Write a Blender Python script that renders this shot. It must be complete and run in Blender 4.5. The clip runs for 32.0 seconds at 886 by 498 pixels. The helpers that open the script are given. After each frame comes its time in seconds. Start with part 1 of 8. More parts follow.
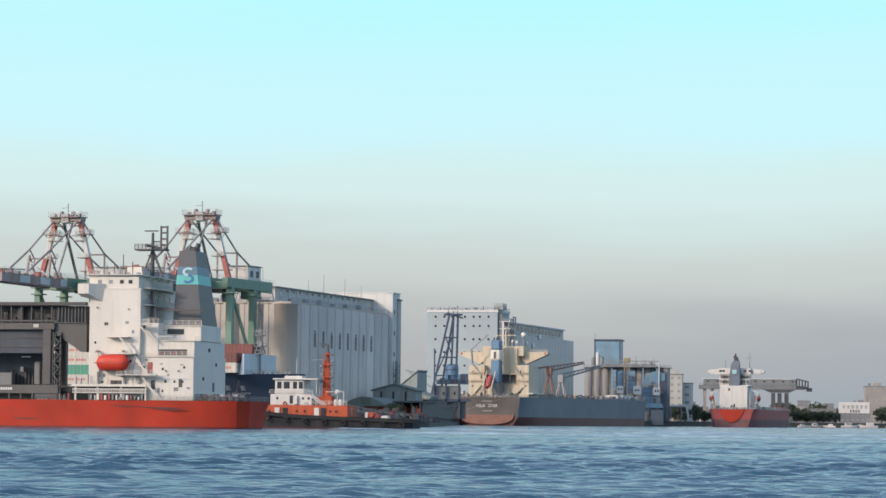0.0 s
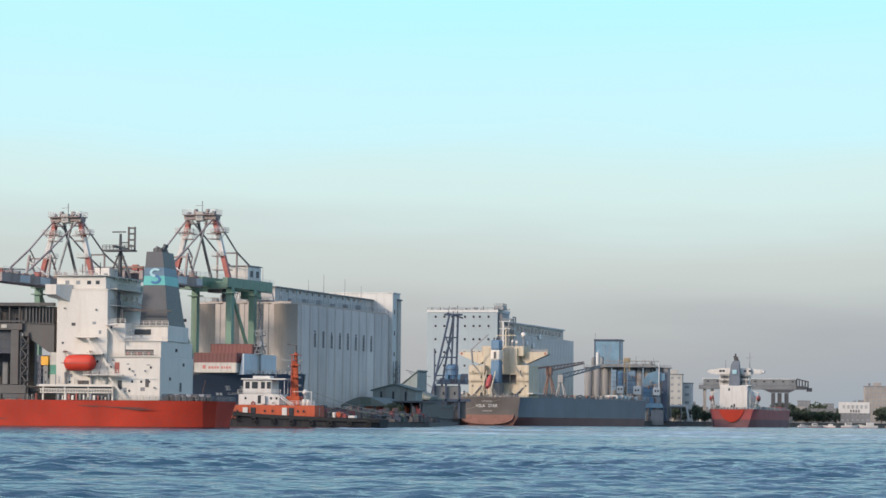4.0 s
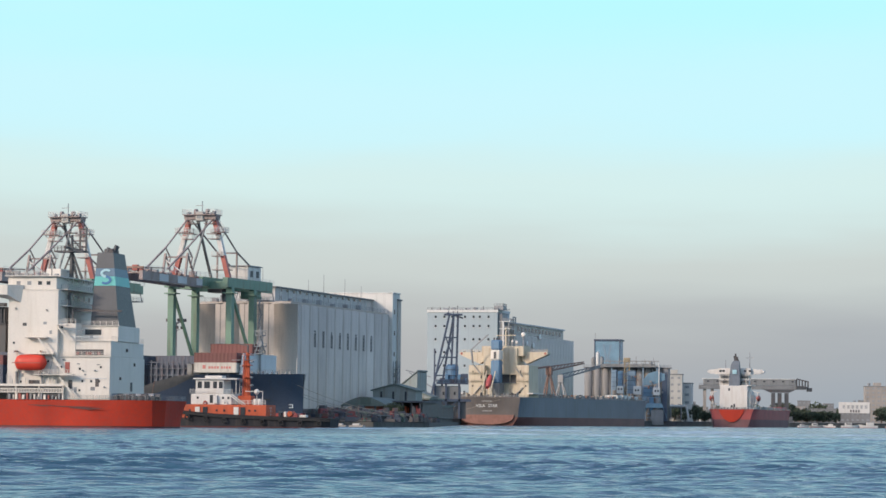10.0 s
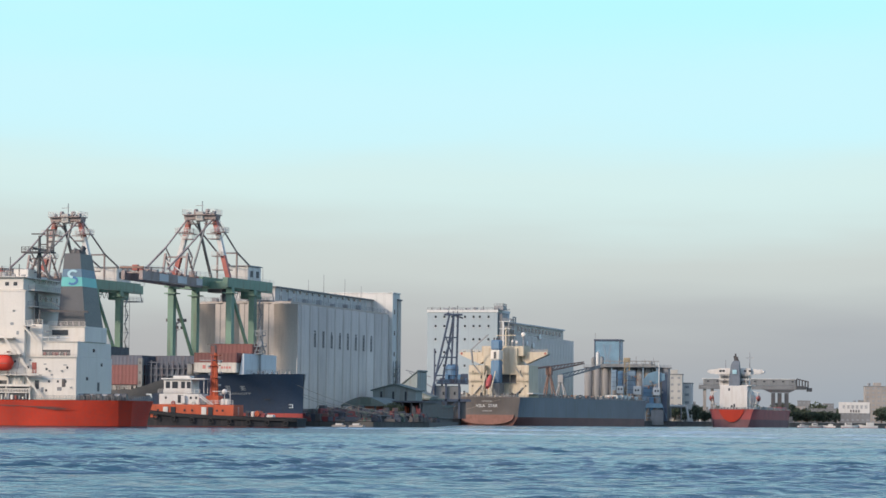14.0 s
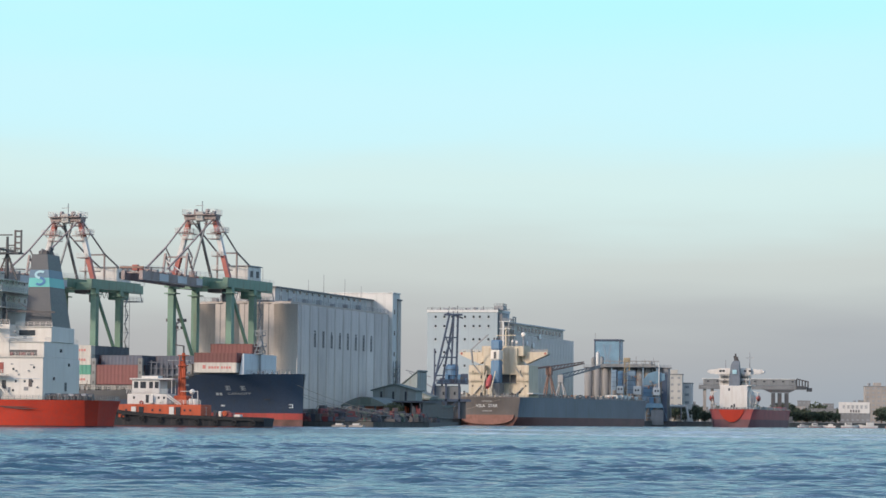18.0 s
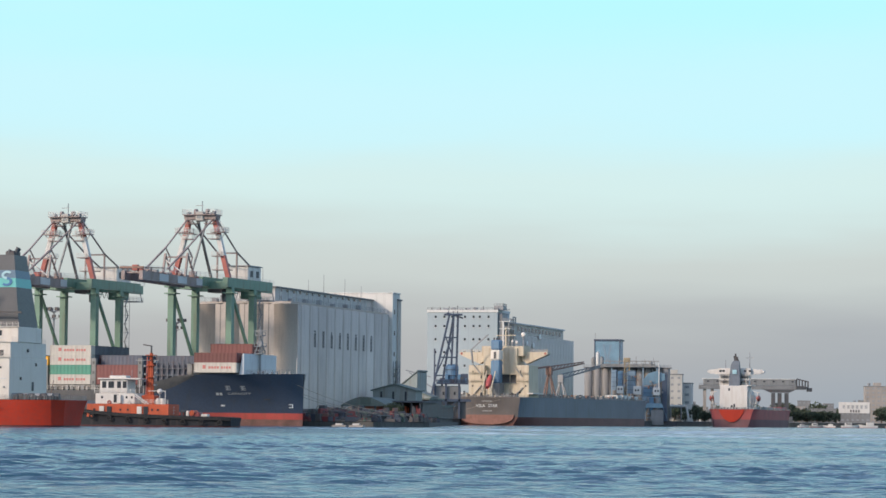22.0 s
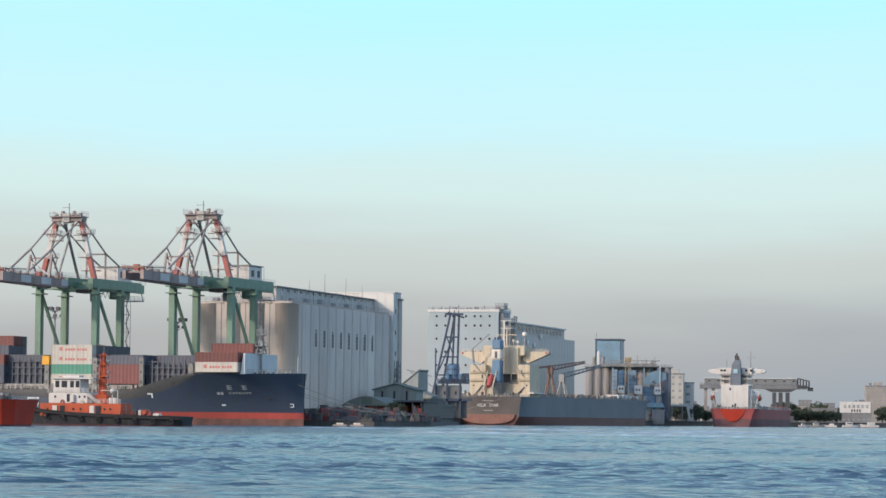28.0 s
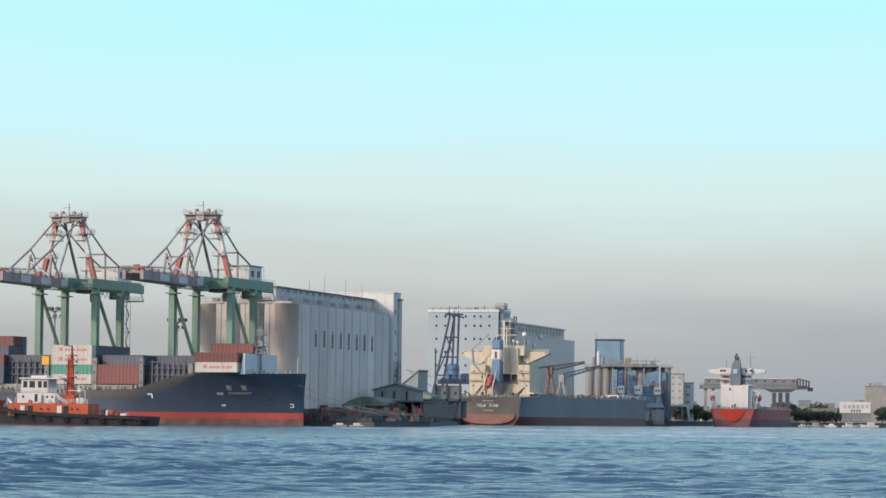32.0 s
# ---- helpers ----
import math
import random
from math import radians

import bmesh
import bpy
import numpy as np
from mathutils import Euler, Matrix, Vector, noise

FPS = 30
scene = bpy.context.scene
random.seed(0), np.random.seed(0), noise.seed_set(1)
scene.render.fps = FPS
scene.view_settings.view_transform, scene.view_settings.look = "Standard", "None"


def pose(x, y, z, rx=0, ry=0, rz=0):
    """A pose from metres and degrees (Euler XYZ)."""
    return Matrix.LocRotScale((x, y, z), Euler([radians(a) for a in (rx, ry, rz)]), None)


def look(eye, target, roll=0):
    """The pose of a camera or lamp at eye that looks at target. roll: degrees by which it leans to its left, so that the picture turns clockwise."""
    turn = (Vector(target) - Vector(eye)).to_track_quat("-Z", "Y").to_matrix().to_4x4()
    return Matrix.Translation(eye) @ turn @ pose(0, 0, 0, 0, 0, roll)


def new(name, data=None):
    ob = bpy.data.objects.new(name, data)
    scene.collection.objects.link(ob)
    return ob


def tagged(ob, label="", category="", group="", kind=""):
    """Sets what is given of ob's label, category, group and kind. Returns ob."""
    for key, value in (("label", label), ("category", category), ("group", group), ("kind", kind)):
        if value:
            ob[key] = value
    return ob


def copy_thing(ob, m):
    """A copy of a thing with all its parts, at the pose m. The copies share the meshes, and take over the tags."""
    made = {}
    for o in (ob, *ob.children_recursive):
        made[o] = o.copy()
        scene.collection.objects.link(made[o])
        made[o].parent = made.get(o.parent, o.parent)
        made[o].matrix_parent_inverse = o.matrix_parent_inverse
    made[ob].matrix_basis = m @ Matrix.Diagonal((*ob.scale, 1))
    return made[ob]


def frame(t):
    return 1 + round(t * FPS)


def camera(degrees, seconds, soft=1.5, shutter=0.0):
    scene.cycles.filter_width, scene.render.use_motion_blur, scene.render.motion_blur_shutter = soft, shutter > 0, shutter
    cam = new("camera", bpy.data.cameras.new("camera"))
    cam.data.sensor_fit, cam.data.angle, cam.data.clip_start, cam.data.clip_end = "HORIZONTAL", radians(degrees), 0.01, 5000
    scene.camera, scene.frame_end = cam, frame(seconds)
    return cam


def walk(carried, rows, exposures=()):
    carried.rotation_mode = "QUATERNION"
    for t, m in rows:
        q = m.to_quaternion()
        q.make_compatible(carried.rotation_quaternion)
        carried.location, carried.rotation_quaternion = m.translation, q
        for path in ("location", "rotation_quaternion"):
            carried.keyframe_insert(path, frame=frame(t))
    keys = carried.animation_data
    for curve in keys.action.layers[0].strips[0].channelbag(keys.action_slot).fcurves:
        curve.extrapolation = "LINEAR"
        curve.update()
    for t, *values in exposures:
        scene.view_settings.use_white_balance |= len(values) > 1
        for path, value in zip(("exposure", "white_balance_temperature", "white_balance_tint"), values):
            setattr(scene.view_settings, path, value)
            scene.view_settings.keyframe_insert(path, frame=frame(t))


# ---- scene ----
# ---- camera: on a low jetty across the harbour, a long lens, nudged once ----
cam = camera(17.83, 32.0, soft=1.55)


def aim(yaw, pitch, roll):
    """The camera's pose, looking along +y; degrees."""
    a, b = radians(yaw), radians(pitch)
    eye = Vector((0.0, 0.0, 1.6))
    way = Vector((math.sin(a) * math.cos(b), math.cos(a) * math.cos(b), math.sin(b)))
    return look(eye, eye + way, roll)


STILL = aim(0.0, 3.496, 0.55)
NUDGED = aim(-0.018, 3.490, 0.55)
walk(cam, [(0.0, STILL), (25.6, STILL), (26.6, NUDGED), (27.6, NUDGED), (28.0, aim(-0.021, 3.486, 0.55)),
           (28.6, NUDGED), (32.0, NUDGED)])

# ---- world: a hazy low sky over a clear blue one, a low warm sun ----
SUN_AZ, SUN_EL = 236.5, 24.0
world = bpy.data.worlds.new("harbour_sky")
scene.world = world
world.use_nodes = True
wn, wl = world.node_tree.nodes, world.node_tree.links
wn.clear()
sky = wn.new("ShaderNodeTexSky")
sky.sky_type, sky.sun_disc = "NISHITA", False
sky.sun_elevation, sky.sun_rotation = radians(SUN_EL), radians(SUN_AZ)
sky.air_density, sky.dust_density, sky.ozone_density = 1.0, 1.2, 1.5
coord = wn.new("ShaderNodeTexCoord")
split = wn.new("ShaderNodeSeparateXYZ")
wl.new(coord.outputs["Generated"], split.inputs[0])
ramp = wn.new("ShaderNodeValToRGB")
ramp.color_ramp.interpolation = "EASE"
HAZE = [(0.0, (0.395, 0.395, 0.42)), (0.024, (0.455, 0.46, 0.465)), (0.055, (0.60, 0.655, 0.635)), (0.085, (0.67, 0.86, 0.85)),
        (0.112, (0.60, 0.93, 1.0)), (0.16, (0.49, 0.96, 1.03))]
el = ramp.color_ramp.elements
while len(el) < len(HAZE):
    el.new(0.5)
for e, (p, c) in zip(el, HAZE):
    e.position, e.color = p, (*c, 1)
wave = wn.new("ShaderNodeTexNoise")
wave.inputs["Scale"].default_value, wave.inputs["Detail"].default_value = 3.0, 4.0
stretch = wn.new("ShaderNodeMapping")
stretch.inputs["Scale"].default_value = (1.6, 1.6, 11.0)
wl.new(coord.outputs["Generated"], stretch.inputs[0])
wl.new(stretch.outputs[0], wave.inputs["Vector"])
shift = wn.new("ShaderNodeMath")
shift.operation = "MULTIPLY_ADD"
wl.new(wave.outputs["Fac"], shift.inputs[0])
shift.inputs[1].default_value, shift.inputs[2].default_value = 0.036, -0.018
summed = wn.new("ShaderNodeMath")
summed.operation = "ADD"
wl.new(split.outputs["Z"], summed.inputs[0])
wl.new(shift.outputs[0], summed.inputs[1])
wl.new(summed.outputs[0], ramp.inputs[0])
above = wn.new("ShaderNodeMapRange")
above.interpolation_type = "SMOOTHSTEP"
above.inputs["From Min"].default_value, above.inputs["From Max"].default_value = 0.14, 0.30
wl.new(split.outputs["Z"], above.inputs["Value"])
dim = wn.new("ShaderNodeMix")
dim.data_type, dim.blend_type = "RGBA", "MULTIPLY"
dim.inputs["Factor"].default_value = 1.0
wl.new(sky.outputs[0], dim.inputs["A"])
dim.inputs["B"].default_value = (0.325, 0.300, 0.288, 1)
both = wn.new("ShaderNodeMix")
both.data_type = "RGBA"
wl.new(above.outputs["Result"], both.inputs["Factor"])
wl.new(ramp.outputs[0], both.inputs["A"])
wl.new(dim.outputs["Result"], both.inputs["B"])
# a bluish bank of smog lies low towards the open end of the harbour
side = wn.new("ShaderNodeMapRange")
side.interpolation_type = "SMOOTHSTEP"
side.inputs["From Min"].default_value, side.inputs["From Max"].default_value = -0.06, 0.20
wl.new(split.outputs["X"], side.inputs["Value"])
low = wn.new("ShaderNodeMapRange")
low.interpolation_type = "SMOOTHSTEP"
low.inputs["From Min"].default_value, low.inputs["From Max"].default_value = 0.0, 0.062
low.inputs["To Min"].default_value, low.inputs["To Max"].default_value = 0.85, 0.0
wl.new(summed.outputs[0], low.inputs["Value"])
bank = wn.new("ShaderNodeMath")
bank.operation = "MULTIPLY"
wl.new(side.outputs["Result"], bank.inputs[0])
wl.new(low.outputs["Result"], bank.inputs[1])
smog = wn.new("ShaderNodeMix")
smog.data_type = "RGBA"
wl.new(bank.outputs[0], smog.inputs["Factor"])
wl.new(both.outputs["Result"], smog.inputs["A"])
smog.inputs["B"].default_value = (0.345, 0.405, 0.465, 1)
back = wn.new("ShaderNodeBackground")
wl.new(smog.outputs["Result"], back.inputs["Color"])
back.inputs["Strength"].default_value = 1.0
wout = wn.new("ShaderNodeOutputWorld")
wl.new(back.outputs[0], wout.inputs["Surface"])

sun_data = bpy.data.lights.new("sun", "SUN")
sun_data.energy, sun_data.angle, sun_data.color = 2.05, radians(2.5), (1.0, 0.81, 0.64)
sun = new("sun", sun_data)
_a, _e = radians(SUN_AZ), radians(SUN_EL)
SUN_WAY = Vector((math.sin(_a) * math.cos(_e), math.cos(_a) * math.cos(_e), math.sin(_e)))
sun.matrix_world = look(SUN_WAY * 300, (0, 0, 0))


# ---- materials ----
def mat(name, col, rough=0.5, metal=0.0, var=0.14, big=0.12, fine=2.5, bump=0.02, stain=None, amount=0.4, streak=0.0, rand=0.0,
        island=0.0):
    """A painted or mineral surface: broad and fine variation, a stain that runs down or blotches, fine relief."""
    m = bpy.data.materials.new(name)
    m.use_nodes = True
    n, l = m.node_tree.nodes, m.node_tree.links
    b = n["Principled BSDF"]
    b.inputs["Metallic"].default_value = metal
    tc = n.new("ShaderNodeTexCoord")

    def noise_at(scale, detail, mapping=None):
        t = n.new("ShaderNodeTexNoise")
        t.inputs["Scale"].default_value, t.inputs["Detail"].default_value = scale, detail
        src = tc.outputs["Object"]
        if mapping:
            mp = n.new("ShaderNodeMapping")
            mp.inputs["Scale"].default_value = mapping
            l.new(src, mp.inputs[0])
            src = mp.outputs[0]
        l.new(src, t.inputs["Vector"])
        return t.outputs["Fac"]

    def scaled(fac, lo, hi, a=0.3, z=0.7):
        r = n.new("ShaderNodeMapRange")
        r.inputs["From Min"].default_value, r.inputs["From Max"].default_value = a, z
        r.inputs["To Min"].default_value, r.inputs["To Max"].default_value = lo, hi
        l.new(fac, r.inputs["Value"])
        return r.outputs["Result"]

    def times(x, y):
        k = n.new("ShaderNodeMath")
        k.operation = "MULTIPLY"
        l.new(x, k.inputs[0])
        l.new(y, k.inputs[1])
        return k.outputs[0]

    coarse, grain = noise_at(big, 5), noise_at(fine, 4)
    v = times(scaled(coarse, 1 - var, 1 + var), scaled(grain, 1 - var * 0.6, 1 + var * 0.6))
    if rand or island:
        info = n.new("ShaderNodeObjectInfo" if rand else "ShaderNodeNewGeometry")
        amt = rand or island
        v = times(v, scaled(info.outputs["Random" if rand else "Random Per Island"], 1 - amt, 1 + amt, 0, 1))
    mul = n.new("ShaderNodeMix")
    mul.data_type, mul.blend_type = "RGBA", "MULTIPLY"
    mul.inputs["Factor"].default_value = 1
    mul.inputs["A"].default_value = (*col, 1)
    l.new(v, mul.inputs["B"])
    out = mul.outputs["Result"]
    if stain:
        s = scaled(noise_at(0.8, 5, (1, 1, 0.1) if streak else (0.5, 0.5, 0.5)), 0, amount, 0.5, 0.72)
        mx = n.new("ShaderNodeMix")
        mx.data_type = "RGBA"
        l.new(s, mx.inputs["Factor"])
        l.new(out, mx.inputs["A"])
        mx.inputs["B"].default_value = (*stain, 1)
        out = mx.outputs["Result"]
    l.new(out, b.inputs["Base Color"])
    l.new(scaled(grain, max(0.05, rough - 0.12), min(1, rough + 0.12)), b.inputs["Roughness"])
    if bump:
        bp = n.new("ShaderNodeBump")
        bp.inputs["Strength"].default_value, bp.inputs["Distance"].default_value = 0.6, bump
        l.new(grain, bp.inputs["Height"])
        l.new(bp.outputs[0], b.inputs["Normal"])
    return m


RUST = (0.12, 0.05, 0.025)
DIRT = (0.10, 0.09, 0.08)
M = {}


def m(key, *a, **k):
    M[key] = mat(key, *a, **k)


# several dark and far paints are lifted to stand in for haze
m("concrete", (0.545, 0.48, 0.42), 0.85, var=0.10, big=0.05, stain=(0.25, 0.22, 0.19), amount=0.35, streak=1, rand=0.09)
m("joint", (0.30, 0.275, 0.25), 0.9, var=0.15, stain=DIRT, amount=0.4, streak=1)
m("concrete_pale", (0.62, 0.61, 0.58), 0.85, var=0.08, big=0.05, stain=DIRT, amount=0.25, streak=1)
m("concrete_blue", (0.52, 0.5, 0.475), 0.85, var=0.08, big=0.04, stain=DIRT, amount=0.2, streak=1)
m("concrete_dark", (0.21, 0.21, 0.21), 0.9, var=0.15, stain=DIRT, amount=0.4, streak=1)
m("quay_wall", (0.095, 0.092, 0.086), 0.9, var=0.25, stain=(0.03, 0.035, 0.03), amount=0.7, streak=1)
m("ground", (0.36, 0.34, 0.31), 0.95, var=0.2, big=0.02)
m("crane_green", (0.145, 0.25, 0.185), 0.5, var=0.12, stain=RUST, amount=0.35, streak=1)
m("crane_dark", (0.29, 0.23, 0.215), 0.6, var=0.2, stain=RUST, amount=0.4)
m("crane_red", (0.36, 0.095, 0.075), 0.5, var=0.15, stain=RUST, amount=0.3)
m("crane_white", (0.62, 0.60, 0.57), 0.5, var=0.1, stain=RUST, amount=0.3, streak=1)
m("crane_cream", (0.45, 0.43, 0.39), 0.6, var=0.15, stain=RUST, amount=0.4, streak=1)
m("panel_blue", (0.52, 0.525, 0.535), 0.5, var=0.1)
m("hull_red", (0.43, 0.034, 0.013), 0.82, var=0.2, big=0.1, fine=1.4, stain=(0.30, 0.035, 0.02), amount=0.35)
m("hull_boot", (0.11, 0.03, 0.025), 0.6, var=0.2, stain=DIRT)
m("mill_concrete", (0.57, 0.515, 0.45), 0.85, var=0.1, big=0.06, stain=DIRT, amount=0.3, streak=1)
m("mill_blue", (0.345, 0.4, 0.42), 0.85, var=0.06, big=0.04, stain=(0.22, 0.23, 0.23), amount=0.15, streak=1)
m("ship_white", (0.7, 0.645, 0.575), 0.75, var=0.05, stain=(0.42, 0.31, 0.21), amount=0.16, streak=1)
m("ship_cream", (0.55, 0.47, 0.35), 0.5, var=0.08, stain=(0.25, 0.12, 0.06), amount=0.4, streak=1)
m("funnel_black", (0.075, 0.078, 0.085), 0.5, var=0.15)
m("funnel_grey", (0.13, 0.155, 0.19), 0.55, var=0.15, stain=DIRT, amount=0.3, streak=1)
m("funnel_blue", (0.085, 0.165, 0.24), 0.45, var=0.1)
m("funnel_teal", (0.10, 0.45, 0.42), 0.45, var=0.1)
m("logo_pale", (0.35, 0.55, 0.60), 0.45, var=0.08)
m("logo_blue", (0.02, 0.13, 0.30), 0.45, var=0.08)
m("deck_green", (0.09, 0.12, 0.10), 0.7, var=0.2, stain=RUST)
m("steel_dark", (0.09, 0.089, 0.092), 0.55, 0.2, var=0.2, stain=RUST, amount=0.4)
m("steel_grey", (0.26, 0.27, 0.28), 0.55, 0.1, var=0.15, stain=RUST, amount=0.35)
m("gantry_pale", (0.105, 0.1, 0.095), 0.6, var=0.15, stain=RUST, amount=0.35, streak=1)
m("hold_blue", (0.05, 0.06, 0.08), 0.6, var=0.25, stain=DIRT, amount=0.4, streak=1)
m("gantry_grey", (0.07, 0.067, 0.066), 0.55, var=0.18, stain=RUST, amount=0.35, streak=1)
m("lifeboat", (0.6, 0.045, 0.02), 0.55, var=0.06)
m("glass_dark", (0.05, 0.055, 0.062), 0.12, var=0.1, bump=0)
m("hull_navy", (0.05, 0.066, 0.1), 0.42, var=0.2, big=0.06, stain=(0.06, 0.065, 0.075), amount=0.5, streak=1)
m("boot_red", (0.42, 0.07, 0.055), 0.55, var=0.15, stain=(0.2, 0.08, 0.05), amount=0.5, streak=1)
m("hatch_grey", (0.22, 0.22, 0.21), 0.6, var=0.2, stain=RUST, amount=0.4)
m("box_white", (0.52, 0.48, 0.42), 0.5, var=0.06, stain=RUST, amount=0.25, streak=1)
m("box_red", (0.175, 0.06, 0.054), 0.6, var=0.1, stain=RUST, amount=0.3, streak=1, rand=0.2)
m("box_green", (0.075, 0.27, 0.19), 0.5, var=0.1, stain=RUST, amount=0.2, streak=1)
m("box_blue", (0.078, 0.088, 0.118), 0.5, var=0.12, stain=RUST, amount=0.3, streak=1, rand=0.2)
m("box_yellow", (0.75, 0.36, 0.03), 0.5, var=0.1)
m("marking_red", (0.5, 0.17, 0.15), 0.5, var=0.05)
m("marking_faded", (0.46, 0.46, 0.45), 0.6, var=0.15)
# red dulled to imitate haze over the far berth
m("boat_red", (0.36, 0.065, 0.06), 0.5, var=0.1)
m("marking_white", (0.75, 0.75, 0.72), 0.5, var=0.05)
m("tug_orange", (0.46, 0.082, 0.03), 0.7, var=0.08, stain=RUST, amount=0.35, streak=1)
m("tug_black", (0.022, 0.024, 0.03), 0.85, var=0.3, stain=(0.09, 0.07, 0.06), amount=0.4, streak=1)
m("hull_grey", (0.088, 0.085, 0.083), 0.75, var=0.2, stain=(0.06, 0.065, 0.075), amount=0.6, streak=1)
m("growth", (0.21, 0.105, 0.085), 0.8, var=0.25, big=0.3, stain=(0.06, 0.06, 0.045), amount=0.6)
m("tug_white", (0.63, 0.60, 0.56), 0.6, var=0.07, stain=(0.34, 0.22, 0.14), amount=0.22, streak=1)
m("plate_grey", (0.60, 0.62, 0.64), 0.6, var=0.08, stain=RUST, amount=0.2, streak=1)
m("guide_blue", (0.08, 0.092, 0.115), 0.6, var=0.2, stain=RUST, amount=0.4)
m("drum_blue", (0.11, 0.21, 0.32), 0.45, var=0.12, stain=RUST, amount=0.3, streak=1)
m("wall_cream", (0.45, 0.43, 0.39), 0.75, var=0.08, stain=DIRT, amount=0.3, streak=1)
m("boot_dusk", (0.17, 0.075, 0.08), 0.7, var=0.2, stain=DIRT, amount=0.4, streak=1)
m("hull_maroon", (0.34, 0.07, 0.065), 0.6, var=0.15, stain=DIRT, amount=0.4, streak=1)
m("tyre", (0.022, 0.022, 0.023), 0.85, var=0.2)
# hull tone raised by the haze that lies before it
m("bulk_hull", (0.125, 0.148, 0.178), 0.5, var=0.15, big=0.05, stain=(0.10, 0.09, 0.08), amount=0.45, streak=1)
m("bulk_stern", (0.11, 0.098, 0.093), 0.6, var=0.25, stain=(0.15, 0.11, 0.085), amount=0.35, streak=1)
m("bulk_boot_side", (0.16, 0.07, 0.06), 0.6, var=0.15, stain=RUST, amount=0.4)
m("bulk_boot", (0.24, 0.11, 0.085), 0.6, var=0.15, stain=RUST, amount=0.4)
m("ochre", (0.34, 0.27, 0.17), 0.7, var=0.15, stain=RUST, amount=0.4, streak=1)
m("derrick_brown", (0.23, 0.13, 0.10), 0.55, var=0.15, stain=RUST, amount=0.4)
m("derrick_blue", (0.058, 0.078, 0.118), 0.5, var=0.15, stain=RUST, amount=0.25)
m("plant_blue", (0.2, 0.28, 0.35), 0.55, var=0.15, stain=RUST, amount=0.25, streak=1)
m("tower_blue", (0.17, 0.28, 0.36), 0.35, var=0.15, big=0.2)
m("roof_green", (0.13, 0.16, 0.145), 0.7, var=0.2, stain=RUST, amount=0.4)
m("shed_pale", (0.25, 0.25, 0.245), 0.7, var=0.12, stain=DIRT, amount=0.3, streak=1)
m("shed_grey", (0.23, 0.26, 0.25), 0.6, var=0.12, stain=RUST, amount=0.4, streak=1)
m("brick_red", (0.28, 0.10, 0.06), 0.8, var=0.2)
m("wall_white", (0.62, 0.60, 0.56), 0.7, var=0.07, stain=DIRT, amount=0.25, streak=1)
m("wall_tan", (0.35, 0.31, 0.275), 0.8, var=0.12, stain=DIRT, amount=0.3, streak=1, rand=0.15)
m("dull_red", (0.22, 0.045, 0.045), 0.6, var=0.15, stain=DIRT, amount=0.4, streak=1)
m("dark_clutter", (0.15, 0.135, 0.125), 0.85, var=0.3, stain=RUST, amount=0.5)
m("foam", (0.26, 0.36, 0.43), 0.5, var=0.3, big=0.3, bump=0.05)
m("concrete_brown", (0.24, 0.23, 0.22), 0.85, var=0.12, stain=DIRT, amount=0.35, streak=1)
m("rope", (0.30, 0.27, 0.22), 0.9, var=0.1)
m("leaf", (0.05, 0.066, 0.038), 0.75, var=0.35, big=0.3, island=0.4)
m("bark", (0.10, 0.075, 0.05), 0.9, var=0.2)


def water_material():
    w = bpy.data.materials.new("sea_water")
    w.use_nodes = True
    n, l = w.node_tree.nodes, w.node_tree.links
    b = n["Principled BSDF"]
    b.inputs["Roughness"].default_value, b.inputs["IOR"].default_value = 0.11, 1.333
    tc = n.new("ShaderNodeTexCoord")
    mp = n.new("ShaderNodeMapping")
    mp.inputs["Scale"].default_value = (0.42, 1.0, 1.0)
    l.new(tc.outputs["Object"], mp.inputs[0])
    big = n.new("ShaderNodeTexNoise")
    big.inputs["Scale"].default_value, big.inputs["Detail"].default_value = 0.05, 3
    l.new(mp.outputs[0], big.inputs["Vector"])
    cr = n.new("ShaderNodeValToRGB")
    cr.color_ramp.elements[0].position, cr.color_ramp.elements[0].color = 0.35, (0.026, 0.076, 0.118, 1)
    cr.color_ramp.elements[1].position, cr.color_ramp.elements[1].color = 0.68, (0.042, 0.112, 0.165, 1)
    l.new(big.outputs["Fac"], cr.inputs[0])
    l.new(cr.outputs[0], b.inputs["Base Color"])
    rip = n.new("ShaderNodeTexNoise")
    rip.inputs["Scale"].default_value, rip.inputs["Detail"].default_value = 3.1, 6
    l.new(mp.outputs[0], rip.inputs["Vector"])
    bp = n.new("ShaderNodeBump")
    bp.inputs["Strength"].default_value, bp.inputs["Distance"].default_value = 1.0, 0.25
    l.new(rip.outputs["Fac"], bp.inputs["Height"])
    l.new(bp.outputs[0], b.inputs["Normal"])
    return w


M["water"] = water_material()


# ---- building helpers ----
def thing(name, x, y, z, rz, label, category, group="", kind=""):
    e = new(name)
    e.empty_display_size = 0.5
    e.matrix_world = pose(x, y, z, 0, 0, rz)
    return tagged(e, label, category, group, kind)


def part(name, bm, material, parent=None, label="", smooth=False):
    """One mesh object from bm, under a thing or a part."""
    me = bpy.data.meshes.new(name)
    bmesh.ops.recalc_face_normals(bm, faces=bm.faces)
    bm.to_mesh(me)
    bm.free()
    me.materials.append(M[material] if isinstance(material, str) else material)
    if smooth:
        me.polygons.foreach_set("use_smooth", [True] * len(me.polygons))
    ob = new(name, me)
    if parent:
        ob.parent = parent
    if label:
        ob["label"] = label
    return ob


